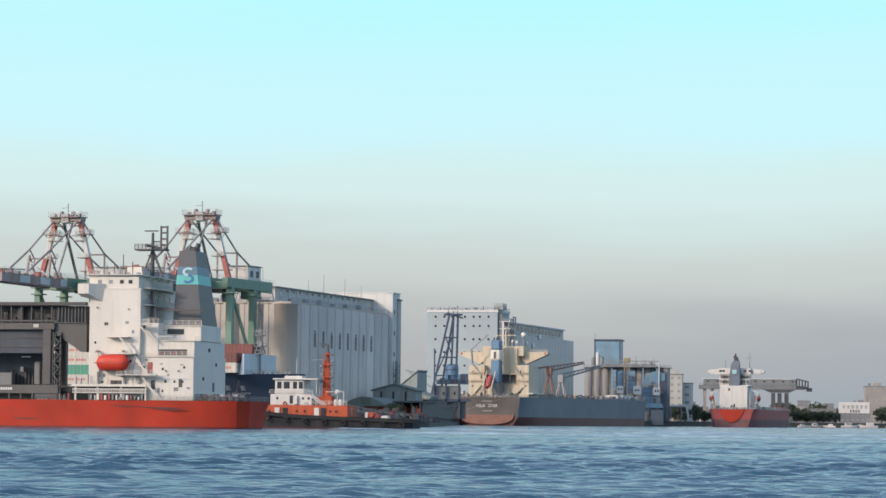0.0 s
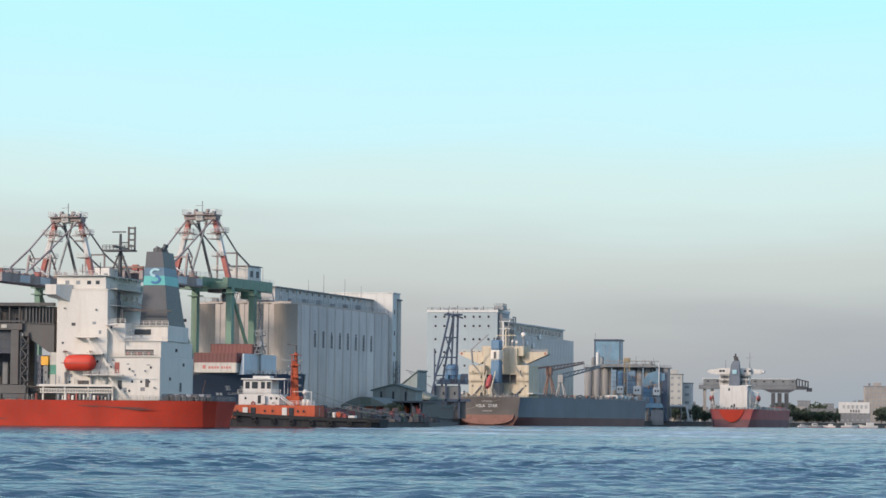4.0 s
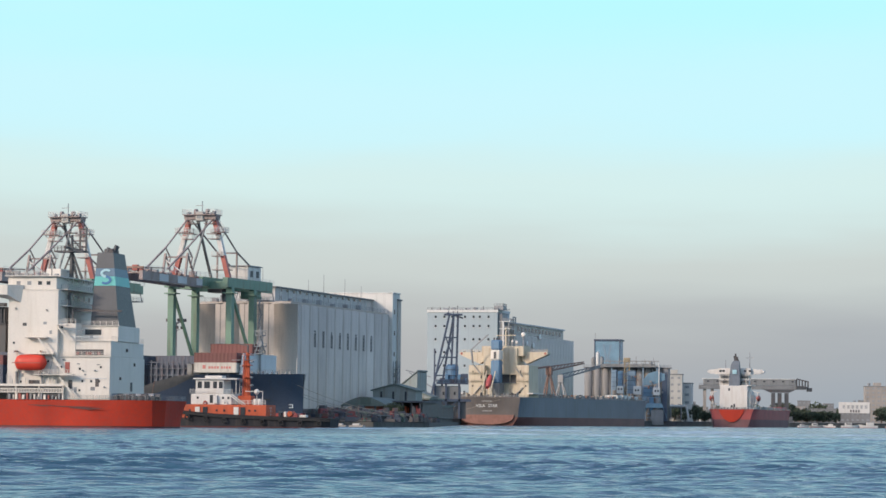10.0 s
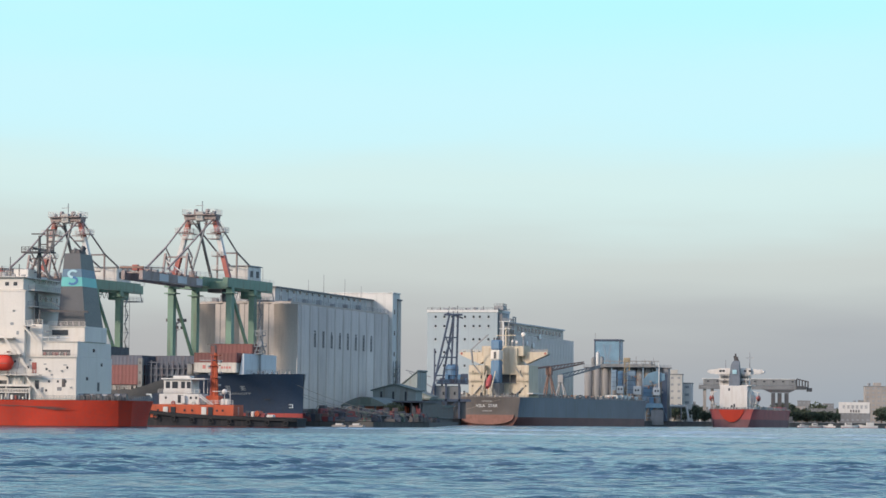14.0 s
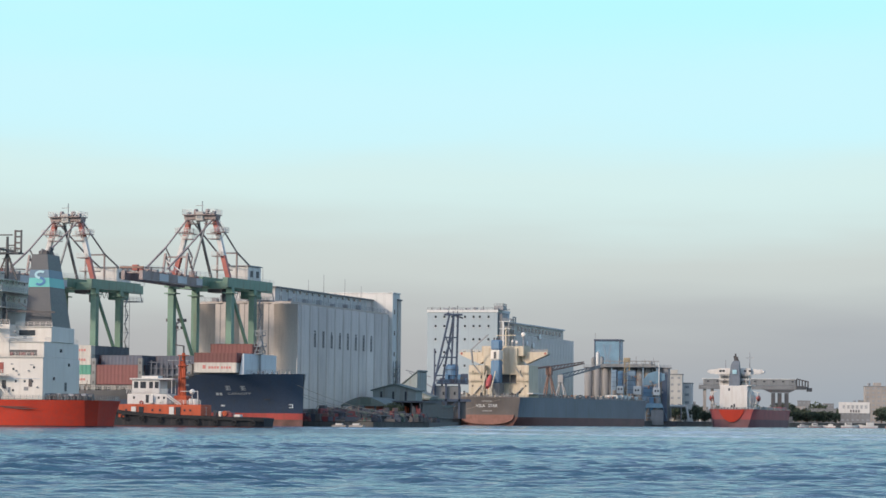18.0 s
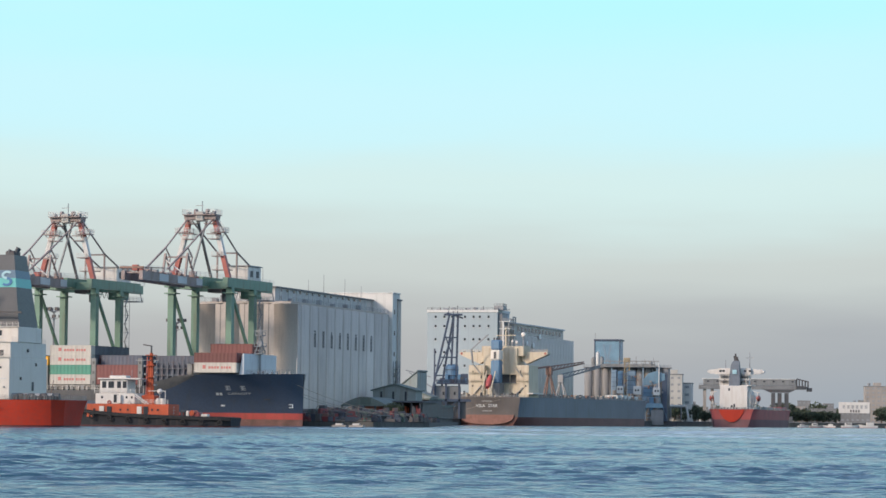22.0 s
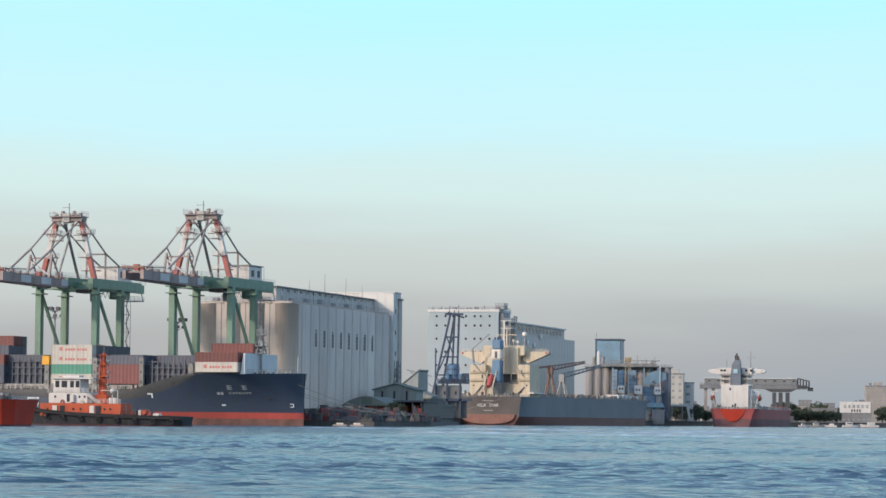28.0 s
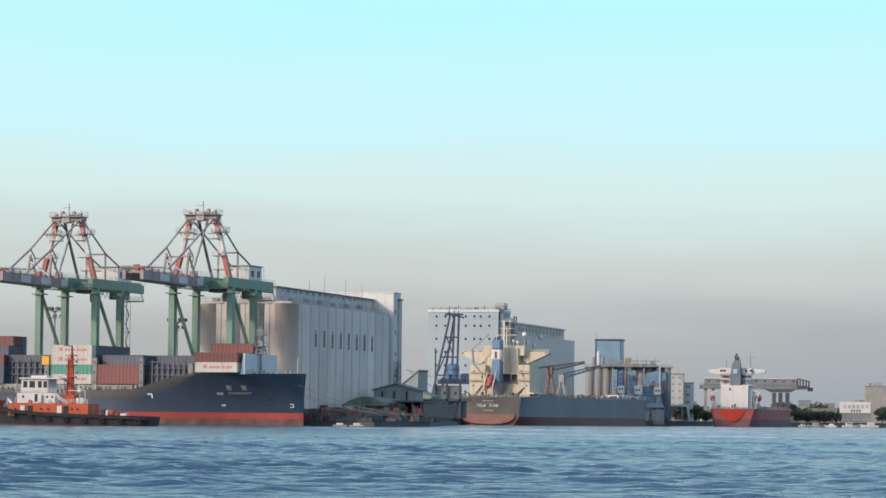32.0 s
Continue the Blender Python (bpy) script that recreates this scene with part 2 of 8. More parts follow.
def twin(name, ob, parent, m4):
    """Another part on the same mesh as ob."""
    o = new(name, ob.data)
    o.parent = parent
    o.matrix_basis = m4
    return o


def box(bm, x0, x1, y0, y1, z0, z1, bevel=0.0):
    vs = [bm.verts.new((x, y, z)) for z in (z0, z1) for y in (y0, y1) for x in (x0, x1)]
    fs = [bm.faces.new([vs[i] for i in q]) for q in
          ((0, 2, 3, 1), (4, 5, 7, 6), (0, 1, 5, 4), (2, 6, 7, 3), (0, 4, 6, 2), (1, 3, 7, 5))]
    if bevel:
        es = list({e for f in fs for e in f.edges})
        bmesh.ops.bevel(bm, geom=es, offset=bevel, segments=1, affect="EDGES", clamp_overlap=True)
    return vs


def solid(name, x0, x1, y0, y1, z0, z1, material, parent, label="", bevel=0.0):
    bm = bmesh.new()
    box(bm, x0, x1, y0, y1, z0, z1, bevel)
    return part(name, bm, material, parent, label)


def tube(bm, p, q, r0, r1=None, seg=8, caps=True):
    p, q = Vector(p), Vector(q)
    r1 = r0 if r1 is None else r1
    d = q - p
    t = d.to_track_quat("Z", "Y").to_matrix()
    rings = []
    for c, r in ((p, r0), (q, r1)):
        rings.append([bm.verts.new(c + t @ Vector((r * math.cos(k * 2 * math.pi / seg), r * math.sin(k * 2 * math.pi / seg), 0)))
                      for k in range(seg)])
    for k in range(seg):
        bm.faces.new((rings[0][k], rings[0][(k + 1) % seg], rings[1][(k + 1) % seg], rings[1][k]))
    if caps:
        bm.faces.new(rings[0][::-1])
        bm.faces.new(rings[1])


def beam(bm, p, q, w, h=None):
    """A square bar between two points; w across, h upwards."""
    p, q = Vector(p), Vector(q)
    h = w if h is None else h
    d = (q - p).normalized()
    up = Vector((0, 0, 1)) if abs(d.z) < 0.95 else Vector((0, 1, 0))
    s = d.cross(up).normalized() * w / 2
    u = s.cross(d).normalized() * h / 2
    vs = [bm.verts.new(c + a * s + b * u) for c in (p, q) for a, b in ((-1, -1), (1, -1), (1, 1), (-1, 1))]
    for f in ((3, 2, 1, 0), (4, 5, 6, 7), (0, 1, 5, 4), (1, 2, 6, 5), (2, 3, 7, 6), (3, 0, 4, 7)):
        bm.faces.new([vs[i] for i in f])


def bar(name, p, q, w, material, parent, label="", h=None):
    bm = bmesh.new()
    beam(bm, p, q, w, h)
    return part(name, bm, material, parent, label)


def pipe(name, p, q, r, material, parent, label="", r1=None, seg=10):
    bm = bmesh.new()
    tube(bm, p, q, r, r1, seg)
    return part(name, bm, material, parent, label)


def railing(parent, pts, height=1.1, material="ship_white", gap=1.6, r=0.05, rails=3, name="railing"):
    """Posts and rails along a line of points."""
    bm = bmesh.new()
    for a, b in zip(pts, pts[1:]):
        a, b = Vector(a), Vector(b)
        k = max(1, round((b - a).length / gap))
        for i in range(k + 1):
            c = a.lerp(b, i / k)
            beam(bm, c, c + Vector((0, 0, height)), r * 1.6)
        for j in range(rails):
            o = Vector((0, 0, height * (j + 1) / rails))
            beam(bm, a + o, b + o, r * 1.4)
    return part(name, bm, material, parent)


def prism(bm, profile, y0, y1, axis="y"):
    """A closed profile of (a, z) pushed along y (or x)."""
    def at(a, z, t):
        return (a, t, z) if axis == "y" else (t, a, z)
    lo = [bm.verts.new(at(a, z, y0)) for a, z in profile]
    hi = [bm.verts.new(at(a, z, y1)) for a, z in profile]
    k = len(profile)
    bm.faces.new(lo)
    bm.faces.new(hi[::-1])
    for i in range(k):
        bm.faces.new((lo[i], hi[i], hi[(i + 1) % k], lo[(i + 1) % k]))


def loft(bm, sections, closed=False):
    """Faces between rows of points."""
    rows = [[bm.verts.new(p) for p in s] for s in sections]
    for a, b in zip(rows, rows[1:]):
        k = len(a)
        for i in range(k if closed else k - 1):
            bm.faces.new((a[i], a[(i + 1) % k], b[(i + 1) % k], b[i]))
    return rows


def lettering(name, text, size, m4, material, parent, label=""):
    cu = bpy.data.curves.new(name, "FONT")
    cu.body, cu.size, cu.extrude, cu.align_x, cu.align_y = text, size, 0.02, "CENTER", "CENTER"
    cu.materials.append(M[material])
    o = new(name, cu)
    o.parent = parent
    o.matrix_basis = m4
    if label:
        o["label"] = label
    return o


# ---- water and land ----
def wave_height(x, y, seed):
    """Harbour chop: crossing trains of short waves with sharpened crests."""
    h = np.zeros_like(x)
    rng = np.random.default_rng(seed)
    for wl_, amp, spread in ((17, 0.016, 0.5), (9.5, 0.022, 0.5), (6.1, 0.030, 0.5), (4.2, 0.040, 0.55), (2.9, 0.048, 0.6), (1.9, 0.060, 0.65),
                             (1.3, 0.058, 0.7), (0.95, 0.044, 0.75)):
        for _ in range(4):
            a = rng.normal(-0.28, spread * 0.5)
            k = 2 * math.pi / (wl_ * rng.uniform(0.8, 1.25))
            p = k * (x * math.sin(a) + y * math.cos(a)) + rng.uniform(0, 6.28)
            s = 0.5 + 0.5 * np.sin(p + 0.6 * np.sin(0.11 * x + 0.07 * y + rng.uniform(0, 6.28)))
            h += amp * 0.36 * (2 * s ** 2.6 - 0.66)
    group = 0.72 + 0.55 * np.sin(0.041 * x + 0.033 * y + seed) * np.sin(0.017 * x - 0.052 * y + 2.1 * seed)
    return h * group * (1 + 0.15 * np.clip((115 - y) / 50, 0, 1))


def water_sheet(name, seed, low):
    """A fan of rows that widen with distance, as fine as the waves need."""
    rows, cols = 1500, 330
    dist = 48.0 * (2100 / 48.0) ** (np.linspace(0, 1, rows) ** 1.35)
    side = np.linspace(-1, 1, cols)
    Y = np.repeat(dist[:, None], cols, 1)
    X = side[None, :] * (0.165 * Y + 17)
    fade = np.clip((2100 - Y) / 500, 0, 1) * (0.45 + 0.55 * np.clip((420 - Y) / 300, 0, 1))
    Z = wave_height(X, Y, seed) * fade - low
    co = np.stack([X, Y, Z], -1).reshape(-1, 3)
    i = (np.arange(rows - 1)[:, None] * cols + np.arange(cols - 1)[None, :]).ravel()
    quads = np.stack([i, i + 1, i + cols + 1, i + cols], -1)
    me = bpy.data.meshes.new(name)
    me.from_pydata(co.tolist(), [], quads.tolist())
    me.polygons.foreach_set("use_smooth", [True] * len(me.polygons))
    me.materials.append(M["water"])
    ob = new(name, me)
    return tagged(ob, "choppy blue harbour water with short wind waves", "water", kind="structure")


WATER_1 = water_sheet("water_1", 3, 0.02)
WATER_2 = water_sheet("water_2", 8, 0.06)
bm = bmesh.new()
bm.faces.new([bm.verts.new(p) for p in ((-6000, -3000, -0.75), (6000, -3000, -0.75), (6000, 9000, -0.75), (-6000, 9000, -0.75))])
tagged(part("water", bm, "water"), "wide sheet of blue harbour water", "water", kind="structure")

# low foam-streaked wake ridges left across the channel
for k, (x0, y0, x1, y1) in enumerate(((-8, 392, 64, 296), (20, 470, 90, 402), (-30, 560, 70, 520))):
    b = bmesh.new()
    secs = []
    random.seed(60 + k)
    for i in range(90):
        f = i / 89
        c = Vector((x0 + (x1 - x0) * f, y0 + (y1 - y0) * f + 2.2 * math.sin(f * 17 + k), 0))
        h = 0.24 * (0.35 + 0.65 * abs(math.sin(f * 9 + 2 * k))) * min(1, 8 * f, 8 * (1 - f)) + random.uniform(-0.06, 0.06)
        secs.append([(c.x, c.y - 1.4, -0.45), (c.x, c.y - 0.3, h * 0.7), (c.x, c.y + 0.2, h), (c.x, c.y + 1.4, -0.45)])
    loft(b, secs)
    tagged(part("wake_foam", b, "foam", smooth=True), "thin pale foam ridge of a wake on the water", "wake", kind="structure")

# the container quay runs along QU, inland is QV
QA = radians(20)
QU, QV, QO = Vector((math.cos(QA), -math.sin(QA), 0)), Vector((math.sin(QA), math.cos(QA), 0)), Vector((-59.79, 740.0, 0))
QUAY_TURN = -20.0


def quay(u, v, z=0.0):
    return QO + QU * u + QV * v + Vector((0, 0, z))


LAND_Z = 2.9


def land():
    edge = [quay(-700, 31), quay(30, 31), quay(34, 60), Vector((-3, 980, 0)), Vector((5.2, 1326, 0)), Vector((64, 1490, 0)), Vector((84, 1566, 0)), Vector((116, 1592, 0)),
            Vector((138, 1660, 0)), Vector((150, 1830, 0)), Vector((420, 1930, 0)), Vector((1500, 2130, 0)), Vector((1500, 6000, 0)), Vector((-2500, 6000, 0)),
            Vector((-2500, 1600, 0))]
    b = bmesh.new()
    top = [b.verts.new((p.x, p.y, LAND_Z)) for p in edge]
    b.faces.new(top)
    tagged(part("ground", b, "ground"), "dusty paved harbour ground behind the quay", "ground", kind="structure")
    b = bmesh.new()
    loft(b, [[(p.x, p.y, LAND_Z - 0.004) for p in edge[:12]], [(p.x, p.y, -2) for p in edge[:12]]])
    tagged(part("quay_wall", b, "quay_wall"), "stained dark concrete quay wall at the water", "quay wall", kind="structure")
    # low apron along the foot of the wall
    b = bmesh.new()
    inner = [quay(6, 31), quay(30, 31), quay(34, 60), Vector((-3, 980, 0)), Vector((5.2, 1326, 0))]
    outer = [quay(6, 27), quay(34.5, 27), quay(38.2, 60), Vector((0.5, 979, 0)), Vector((8, 1324, 0))]
    loft(b, [[(p.x, p.y, 1.3) for p in inner], [(p.x, p.y, 1.3) for p in outer], [(p.x, p.y, -2) for p in outer]])
    tagged(part("lower_quay", b, "quay_wall"), "low dark concrete apron at the water", "quay", kind="structure")
    b = bmesh.new()
    for p, q in zip(edge[:11], edge[1:12]):
        beam(b, (p.x, p.y, LAND_Z + 0.15), (q.x, q.y, LAND_Z + 0.15), 0.9, 0.3)
    tagged(part("quay_kerb", b, "concrete_dark"), "low concrete kerb along the quay edge", "kerb", kind="structure")


land()


# ---- grain terminal with a long row of concrete cylinders ----
def silo_terminal():
    turn = 17.0
    X, Y = -73.0, 834.0
    t = thing("grain_silo_terminal", X, Y, LAND_Z, -turn, "long weathered concrete grain silo block with roof gallery and white headhouse",
              "grain silo")
    R, P, HT = 3.95, 7.6, 32.7
    # local x runs across the end face, local y runs inland
    seg = 24
    me = None
    nx, ny = 4, 12
    for i in range(nx):
        for j in range(ny):
            if 0 < i < nx - 1 and 0 < j < ny - 1:
                continue
            x, y = 3.9 + i * P, 3.9 + j * P
            if me is None:
                b = bmesh.new()
                prof = []
                prof += [(R, 0), (R, HT), (R + 0.08, HT + 0.01), (R + 0.08, HT + 0.25), (0.1, HT + 0.26)]
                loft(b, [[(r * math.cos(a * 2 * math.pi / seg), r * math.sin(a * 2 * math.pi / seg), z) for a in range(seg)] for r, z in prof], closed=True)
                ob = part("silo_cylinder", b, "concrete", t, "weathered concrete silo cylinder", smooth=False)
                for p in ob.data.polygons:
                    p.use_smooth = p.area > 1.0 and abs(p.normal.z) < 0.5
                me = ob
                ob.location = (x, y, 0)
            else:
                twin("silo_cylinder", me, t, Matrix.Translation((x, y, 0)))
    W, D = 3.9 * 2 + P * (nx - 1), 3.9 * 2 + P * (ny - 1)
    # shallow curved faces along the long side, with dark joints between them
    for j in range(ny):
        yc = 3.9 + j * P
        b = bmesh.new()
        prof = [(yc + P * f, W - 0.22 + 0.36 * math.cos(math.pi * f)) for f in ([0.0, 0.17, 0.33, 0.485] if j == 0 else [-0.485, -0.33, -0.17, 0.0, 0.17, 0.33, 0.485])]
        lo = [b.verts.new((x, y, 0)) for y, x in prof]
        hi = [b.verts.new((x, y, HT + 0.02)) for y, x in prof]
        back_lo, back_hi = [[b.verts.new((W - 3.0, y, z)) for y in (prof[-1][0], prof[0][0])] for z in (0, HT + 0.02)]
        for k in range(len(prof) - 1):
            b.faces.new((lo[k], lo[k + 1], hi[k + 1], hi[k]))
        b.faces.new((lo[-1], back_lo[0], back_hi[0], hi[-1]))
        b.faces.new((back_lo[1], lo[0], hi[0], back_hi[1]))
        b.faces.new(hi + back_hi)
        fa = part("silo_face", b, "concrete", t, "weathered concrete silo face")
        for p in fa.data.polygons:
            p.use_smooth = abs(p.normal.z) < 0.5 and p.normal.x > 0.8
        if j < ny - 1:
            solid("joint_groove", W - 1.0, W - 0.3, yc + P / 2 - 0.13, yc + P / 2 + 0.13, 0, HT, "joint", t, "dark stained joint line")
    for i in range(nx - 1):
        x = 3.9 + (i + 0.5) * P
        solid("joint_strip", x - 1.6, x + 1.6, 0.62, 3.9, 0, HT, "concrete", t, "concrete joint wall between cylinders")
        solid("joint_groove", x - 0.16, x + 0.16, 0.57, 0.7, 0, HT, "joint", t, "dark stained joint line")
    solid("core", 3.9, W - 3.9, 3.9, D - 3.9, 0, HT - 0.1, "concrete_dark", t)
    solid("roof_slab", 1.2, W - 0.9, 0.9, D - 0.2, HT + 0.25, HT + 0.75, "concrete", t)
    # roof gallery along the outer edge, with dark openings and a brow
    g = solid("gallery", W - 12.6, W - 6.0, 1.2, D - 0.3, HT + 0.75, HT + 4.8, "concrete_blue", t, "pale roof gallery over the cylinders")
    solid("gallery_roof", W - 13.2, W - 5.4, 0.6, D - 0.1, HT + 4.8, HT + 5.2, "concrete_dark", t)
    shutter = None
    for k in range(14):
        y = 6 + k * 5.6
        if shutter is None:
            shutter = solid("opening", -0.1, 0.1, -0.8, 0.8, -0.35, 0.35, "glass_dark", t)
            shutter.location = (W - 5.95, y, HT + 4.2)
        else:
            twin("opening", shutter, t, Matrix.Translation((W - 5.95, y, HT + 4.2)))
    solid("gallery_window", W - 6.02, W - 5.88, 5.0, 6.4, HT + 1.3, HT + 2.6, "glass_dark", t)
    solid("stair_house", W - 19.5, W - 15, 1.6, 6, HT + 0.75, HT + 3.4, "concrete_pale", t)
    for k in range(12):
        y = 5 + k * 7.2
        solid("gallery_pilaster", W - 6.0, W - 5.75, y, y + 0.5, HT + 0.75, HT + 4.79, "concrete_pale", t)
    for k in range(6):
        solid("roof_vent", W - 4.6, W - 3.2, 8 + k * 12.5, 9.6 + k * 12.5, HT + 0.75, HT + 1.9 + (k % 3) * 0.3, "steel_grey", t, "", 0.1)
    railing(t, [(W - 0.4, 0.6, HT + 0.75), (W - 0.4, D - 0.6, HT + 0.75)], 1.1, "steel_grey", 3.8, 0.05)
    b = bmesh.new()
    for k in range(5):
        box(b, 4 + k * 2.6, 5.4 + k * 2.6, 3, 5.5, HT + 0.75, HT + 1.9 + (k % 2) * 0.8)
    part("roof_machinery", b, "steel_grey", t)
    railing(t, [(0.8, 0.5, HT + 0.75), (W - 8.2, 0.5, HT + 0.75)], 1.2, "steel_grey", 2.0, 0.07)
    for k, (x, y, h) in enumerate(((W - 14.3, 2, 6.5), (W - 14, 12, 7.4), (W - 6.0, 30, 4.4), (W - 6.0, 44, 6.8), (W - 6.0, 64, 6.4), (W - 6.0, 80, 5))):
        pipe("roof_mast", (x, y, HT + 0.75), (x, y, HT + 4 + h), 0.13, "steel_grey", t, r1=0.06)
    # headhouse at the inland end
    hh = 39.9
    solid("headhouse", W - 25.5, W + 1.0, D + 0.1, D + 7.5, 0, hh, "wall_white", t, "white headhouse tower at the inland end", 0.1)
    solid("headhouse_parapet", W - 25.7, W + 1.2, D + 0.0, D + 7.7, hh, hh + 0.3, "concrete_pale", t)
    solid("stair_tower", W + 1.0, W + 1.5, D + 4.4, D + 7.6, 0, hh - 2.2, "concrete", t, "", 0.2)
    solid("tower_ledge", W + 0.9, W + 1.8, D + 4.2, D + 7.8, hh - 2.2, hh - 1.7, "concrete_dark", t)
    for k in range(5):
        solid("headhouse_window", W + 0.93, W + 1.06, D + 1.4, D + 2.6, 6 + k * 6.8, 7.4 + k * 6.8, "glass_dark", t)
    # outside stair on the tower's side
    b = bmesh.new()
    for k in range(8):
        z = 2 + k * 1.9
        box(b, W + 1.0, W + 2.6, D + 1.0, D + 3.6, z, z + 0.12)
        beam(b, (W + 2.5, D + 1.1, z), (W + 2.5, D + 3.5, z + 1.9), 0.2)
    for x in (W + 1.1, W + 2.5):
        for y in (D + 1.1, D + 3.5):
            beam(b, (x, y, 0), (x, y, 18), 0.2)
    part("outside_stair", b, "steel_grey", t)
    # painted characters on the long side, unreadable at this distance: groups of dark strokes
    for k in range(8):
        y = 3.9 + (2.0 + k * 1.0) * P
        b = bmesh.new()
        random.seed(40 + k)
        for z in (-2.3, -1.2, -0.1, 1.0, 2.1):
            box(b, 0, 0.06, -random.uniform(0.4, 0.9), random.uniform(0.4, 0.9), z, z + 0.28)
        for y2 in (-0.7, 0.0, 0.6):
            box(b, 0.004, 0.055, y2, y2 + 0.22, -2.6, random.uniform(1.5, 2.6))
        o = part("painted_character", b, "steel_dark", t)
        o.location = (W + 0.15, y, HT * 0.705)
    # conveyor frames against the cylinders and a plinth
    solid("plinth", 0.2, W + 0.5, 0.2, D, 0, 1.2, "concrete_dark", t)


silo_terminal()


def far_silo():
    X, Y, turn = 28.4, 1450.0, -16.0
    t = thing("flour_mill_silo", X, Y, LAND_Z, turn, "tall pale blue mill building with a long grey silo block", "mill building")
    hh = 55.0
    # local x across the front (towards -x), local y inland
    solid("mill_block", -37.6, 0, 0, 24, 0, hh, "mill_blue", t, "pale blue windowed mill block", 0.15)
    solid("parapet", -37.9, 0.3, -0.3, 24.3, hh, hh + 1.3, "concrete_pale", t)
    win = None
    for x in (-33.1, -28.4, -24.3, -21.4, -17.4, -12.8, -9.5, -4.8):
        for z in (52.7, 47.9, 41.1, 34.4, 27.5, 20.7, 14.0):
            if win is None:
                b = bmesh.new()
                box(b, -0.5, 0.5, -0.12, 0.12, -0.6, 0.6)
                win = part("window", b, "glass_dark", t)
                win.location = (x, -0.05, z)
                w0 = win
            else:
                w0 = twin("window", win, t, Matrix.Translation((x, -0.05, z)))
            b = bmesh.new()
            box(b, -0.75, 0.75, -0.3, 0.0, -0.85, -0.68)
            sill = part("sill", b, "concrete_pale", w0)
    railing(t, [(-37.6, 0, hh + 1.3), (0, 0, hh + 1.3), (0, 24, hh + 1.3)], 1.2, "steel_grey", 3, 0.09)
    for k in range(7):
        pipe("roof_vent", (-35.6 + k * 4.6, 1.4, hh + 1.3), (-35.6 + k * 4.6, 1.4, hh + 2.4 + (k * 29 % 4) * 0.35), 0.22, "steel_dark", t)
        solid("roof_tank", -34 + k * 3.9, -31.8 + k * 3.9, 4, 7, hh + 1.3, hh + 1.9 + (k * 37 % 3) * 0.4, "steel_grey", t, "", 0.2)
    solid("corner_tower", 0.3, 2.0, 1.5, 12, 0, hh - 0.4, "steel_grey", t)
    solid("corner_room", -2.2, 2.6, 1, 8, hh + 1.3, hh + 3.4, "steel_grey", t)
    railing(t, [(-2.2, 1, hh + 3.4), (2.6, 1, hh + 3.4), (2.6, 8, hh + 3.4)], 1.1, "steel_grey", 1.6, 0.12)
    for z in (46.4, 50.2):
        solid("stair_landing", 0.3, 6.4, 1.2, 10, z, z + 0.4, "concrete_pale", t, "pale landing of the outside stair")
        railing(t, [(0.4, 1.3, z + 0.4), (6.3, 1.3, z + 0.4), (6.3, 9.8, z + 0.4)], 1.2, "steel_grey", 1.5, 0.12)
    for x in (2.6, 5.6):
        bar("stair_post", (x, 1.6, 0), (x, 1.6, 50.2), 0.9 if x < 3 else 0.5, "concrete_pale" if x < 3 else "steel_grey", t)
    for k in range(8):
        x0, x1 = (2.8, 5.4) if k % 2 else (5.4, 2.8)
        bar("stair_flight", (x0, 1.5, 46.4 - k * 4.5), (x1, 1.5, 41.9 - k * 4.5), 0.7, "steel_grey", t, h=0.3)
    solid("silo_block", 0.2, 5.5, 12.1, 146, 0, 44.5, "mill_concrete", t, "grey-blue silo block in shade")
    ribs = None
    for k in range(20):
        y = 18.7 + k * 6.5
        if ribs is None:
            b = bmesh.new()
            tube(b, (0, 0, 0), (0, 0, 44.2), 3.2, 3.2, 20)
            ribs = part("silo_cylinder", b, "mill_concrete", t)
            for p in ribs.data.polygons:
                p.use_smooth = abs(p.normal.z) < 0.5
            ribs.location = (3.2, y, 0)
        else:
            twin("silo_cylinder", ribs, t, Matrix.Translation((3.2, y, 0)))
    solid("gallery", 0.4, 5.3, 14, 122, 44.6, 49.5, "mill_concrete", t)
    solid("gallery_roof", -0.2, 6.2, 13, 123, 49.5, 50.2, "concrete_pale", t)
    op = None
    for k in range(13):
        y = 22 + k * 7.6
        if op is None:
            op = solid("opening", -0.1, 0.1, -2, 2, -1.1, 1.1, "glass_dark", t)
            op.location = (5.35, y, 47.2)
        else:
            twin("opening", op, t, Matrix.Translation((5.35, y, 47.2)))
    b = bmesh.new()
    for y in (14.5, 19.5):
        beam(b, (4.5, y, 50), (4.5, y, 53.0), 0.5)
    beam(b, (4.5, 14.3, 53), (4.5, 19.7, 53), 0.6)
    part("roof_gantry", b, "steel_grey", t)
    for z, y in ((43, 62), (39, 34), (38, 48)):
        o = solid("round_lamp", 6.3, 6.9, y, y + 3.0, z, z + 2.6, "marking_white", t, "", 0.5)


far_silo()


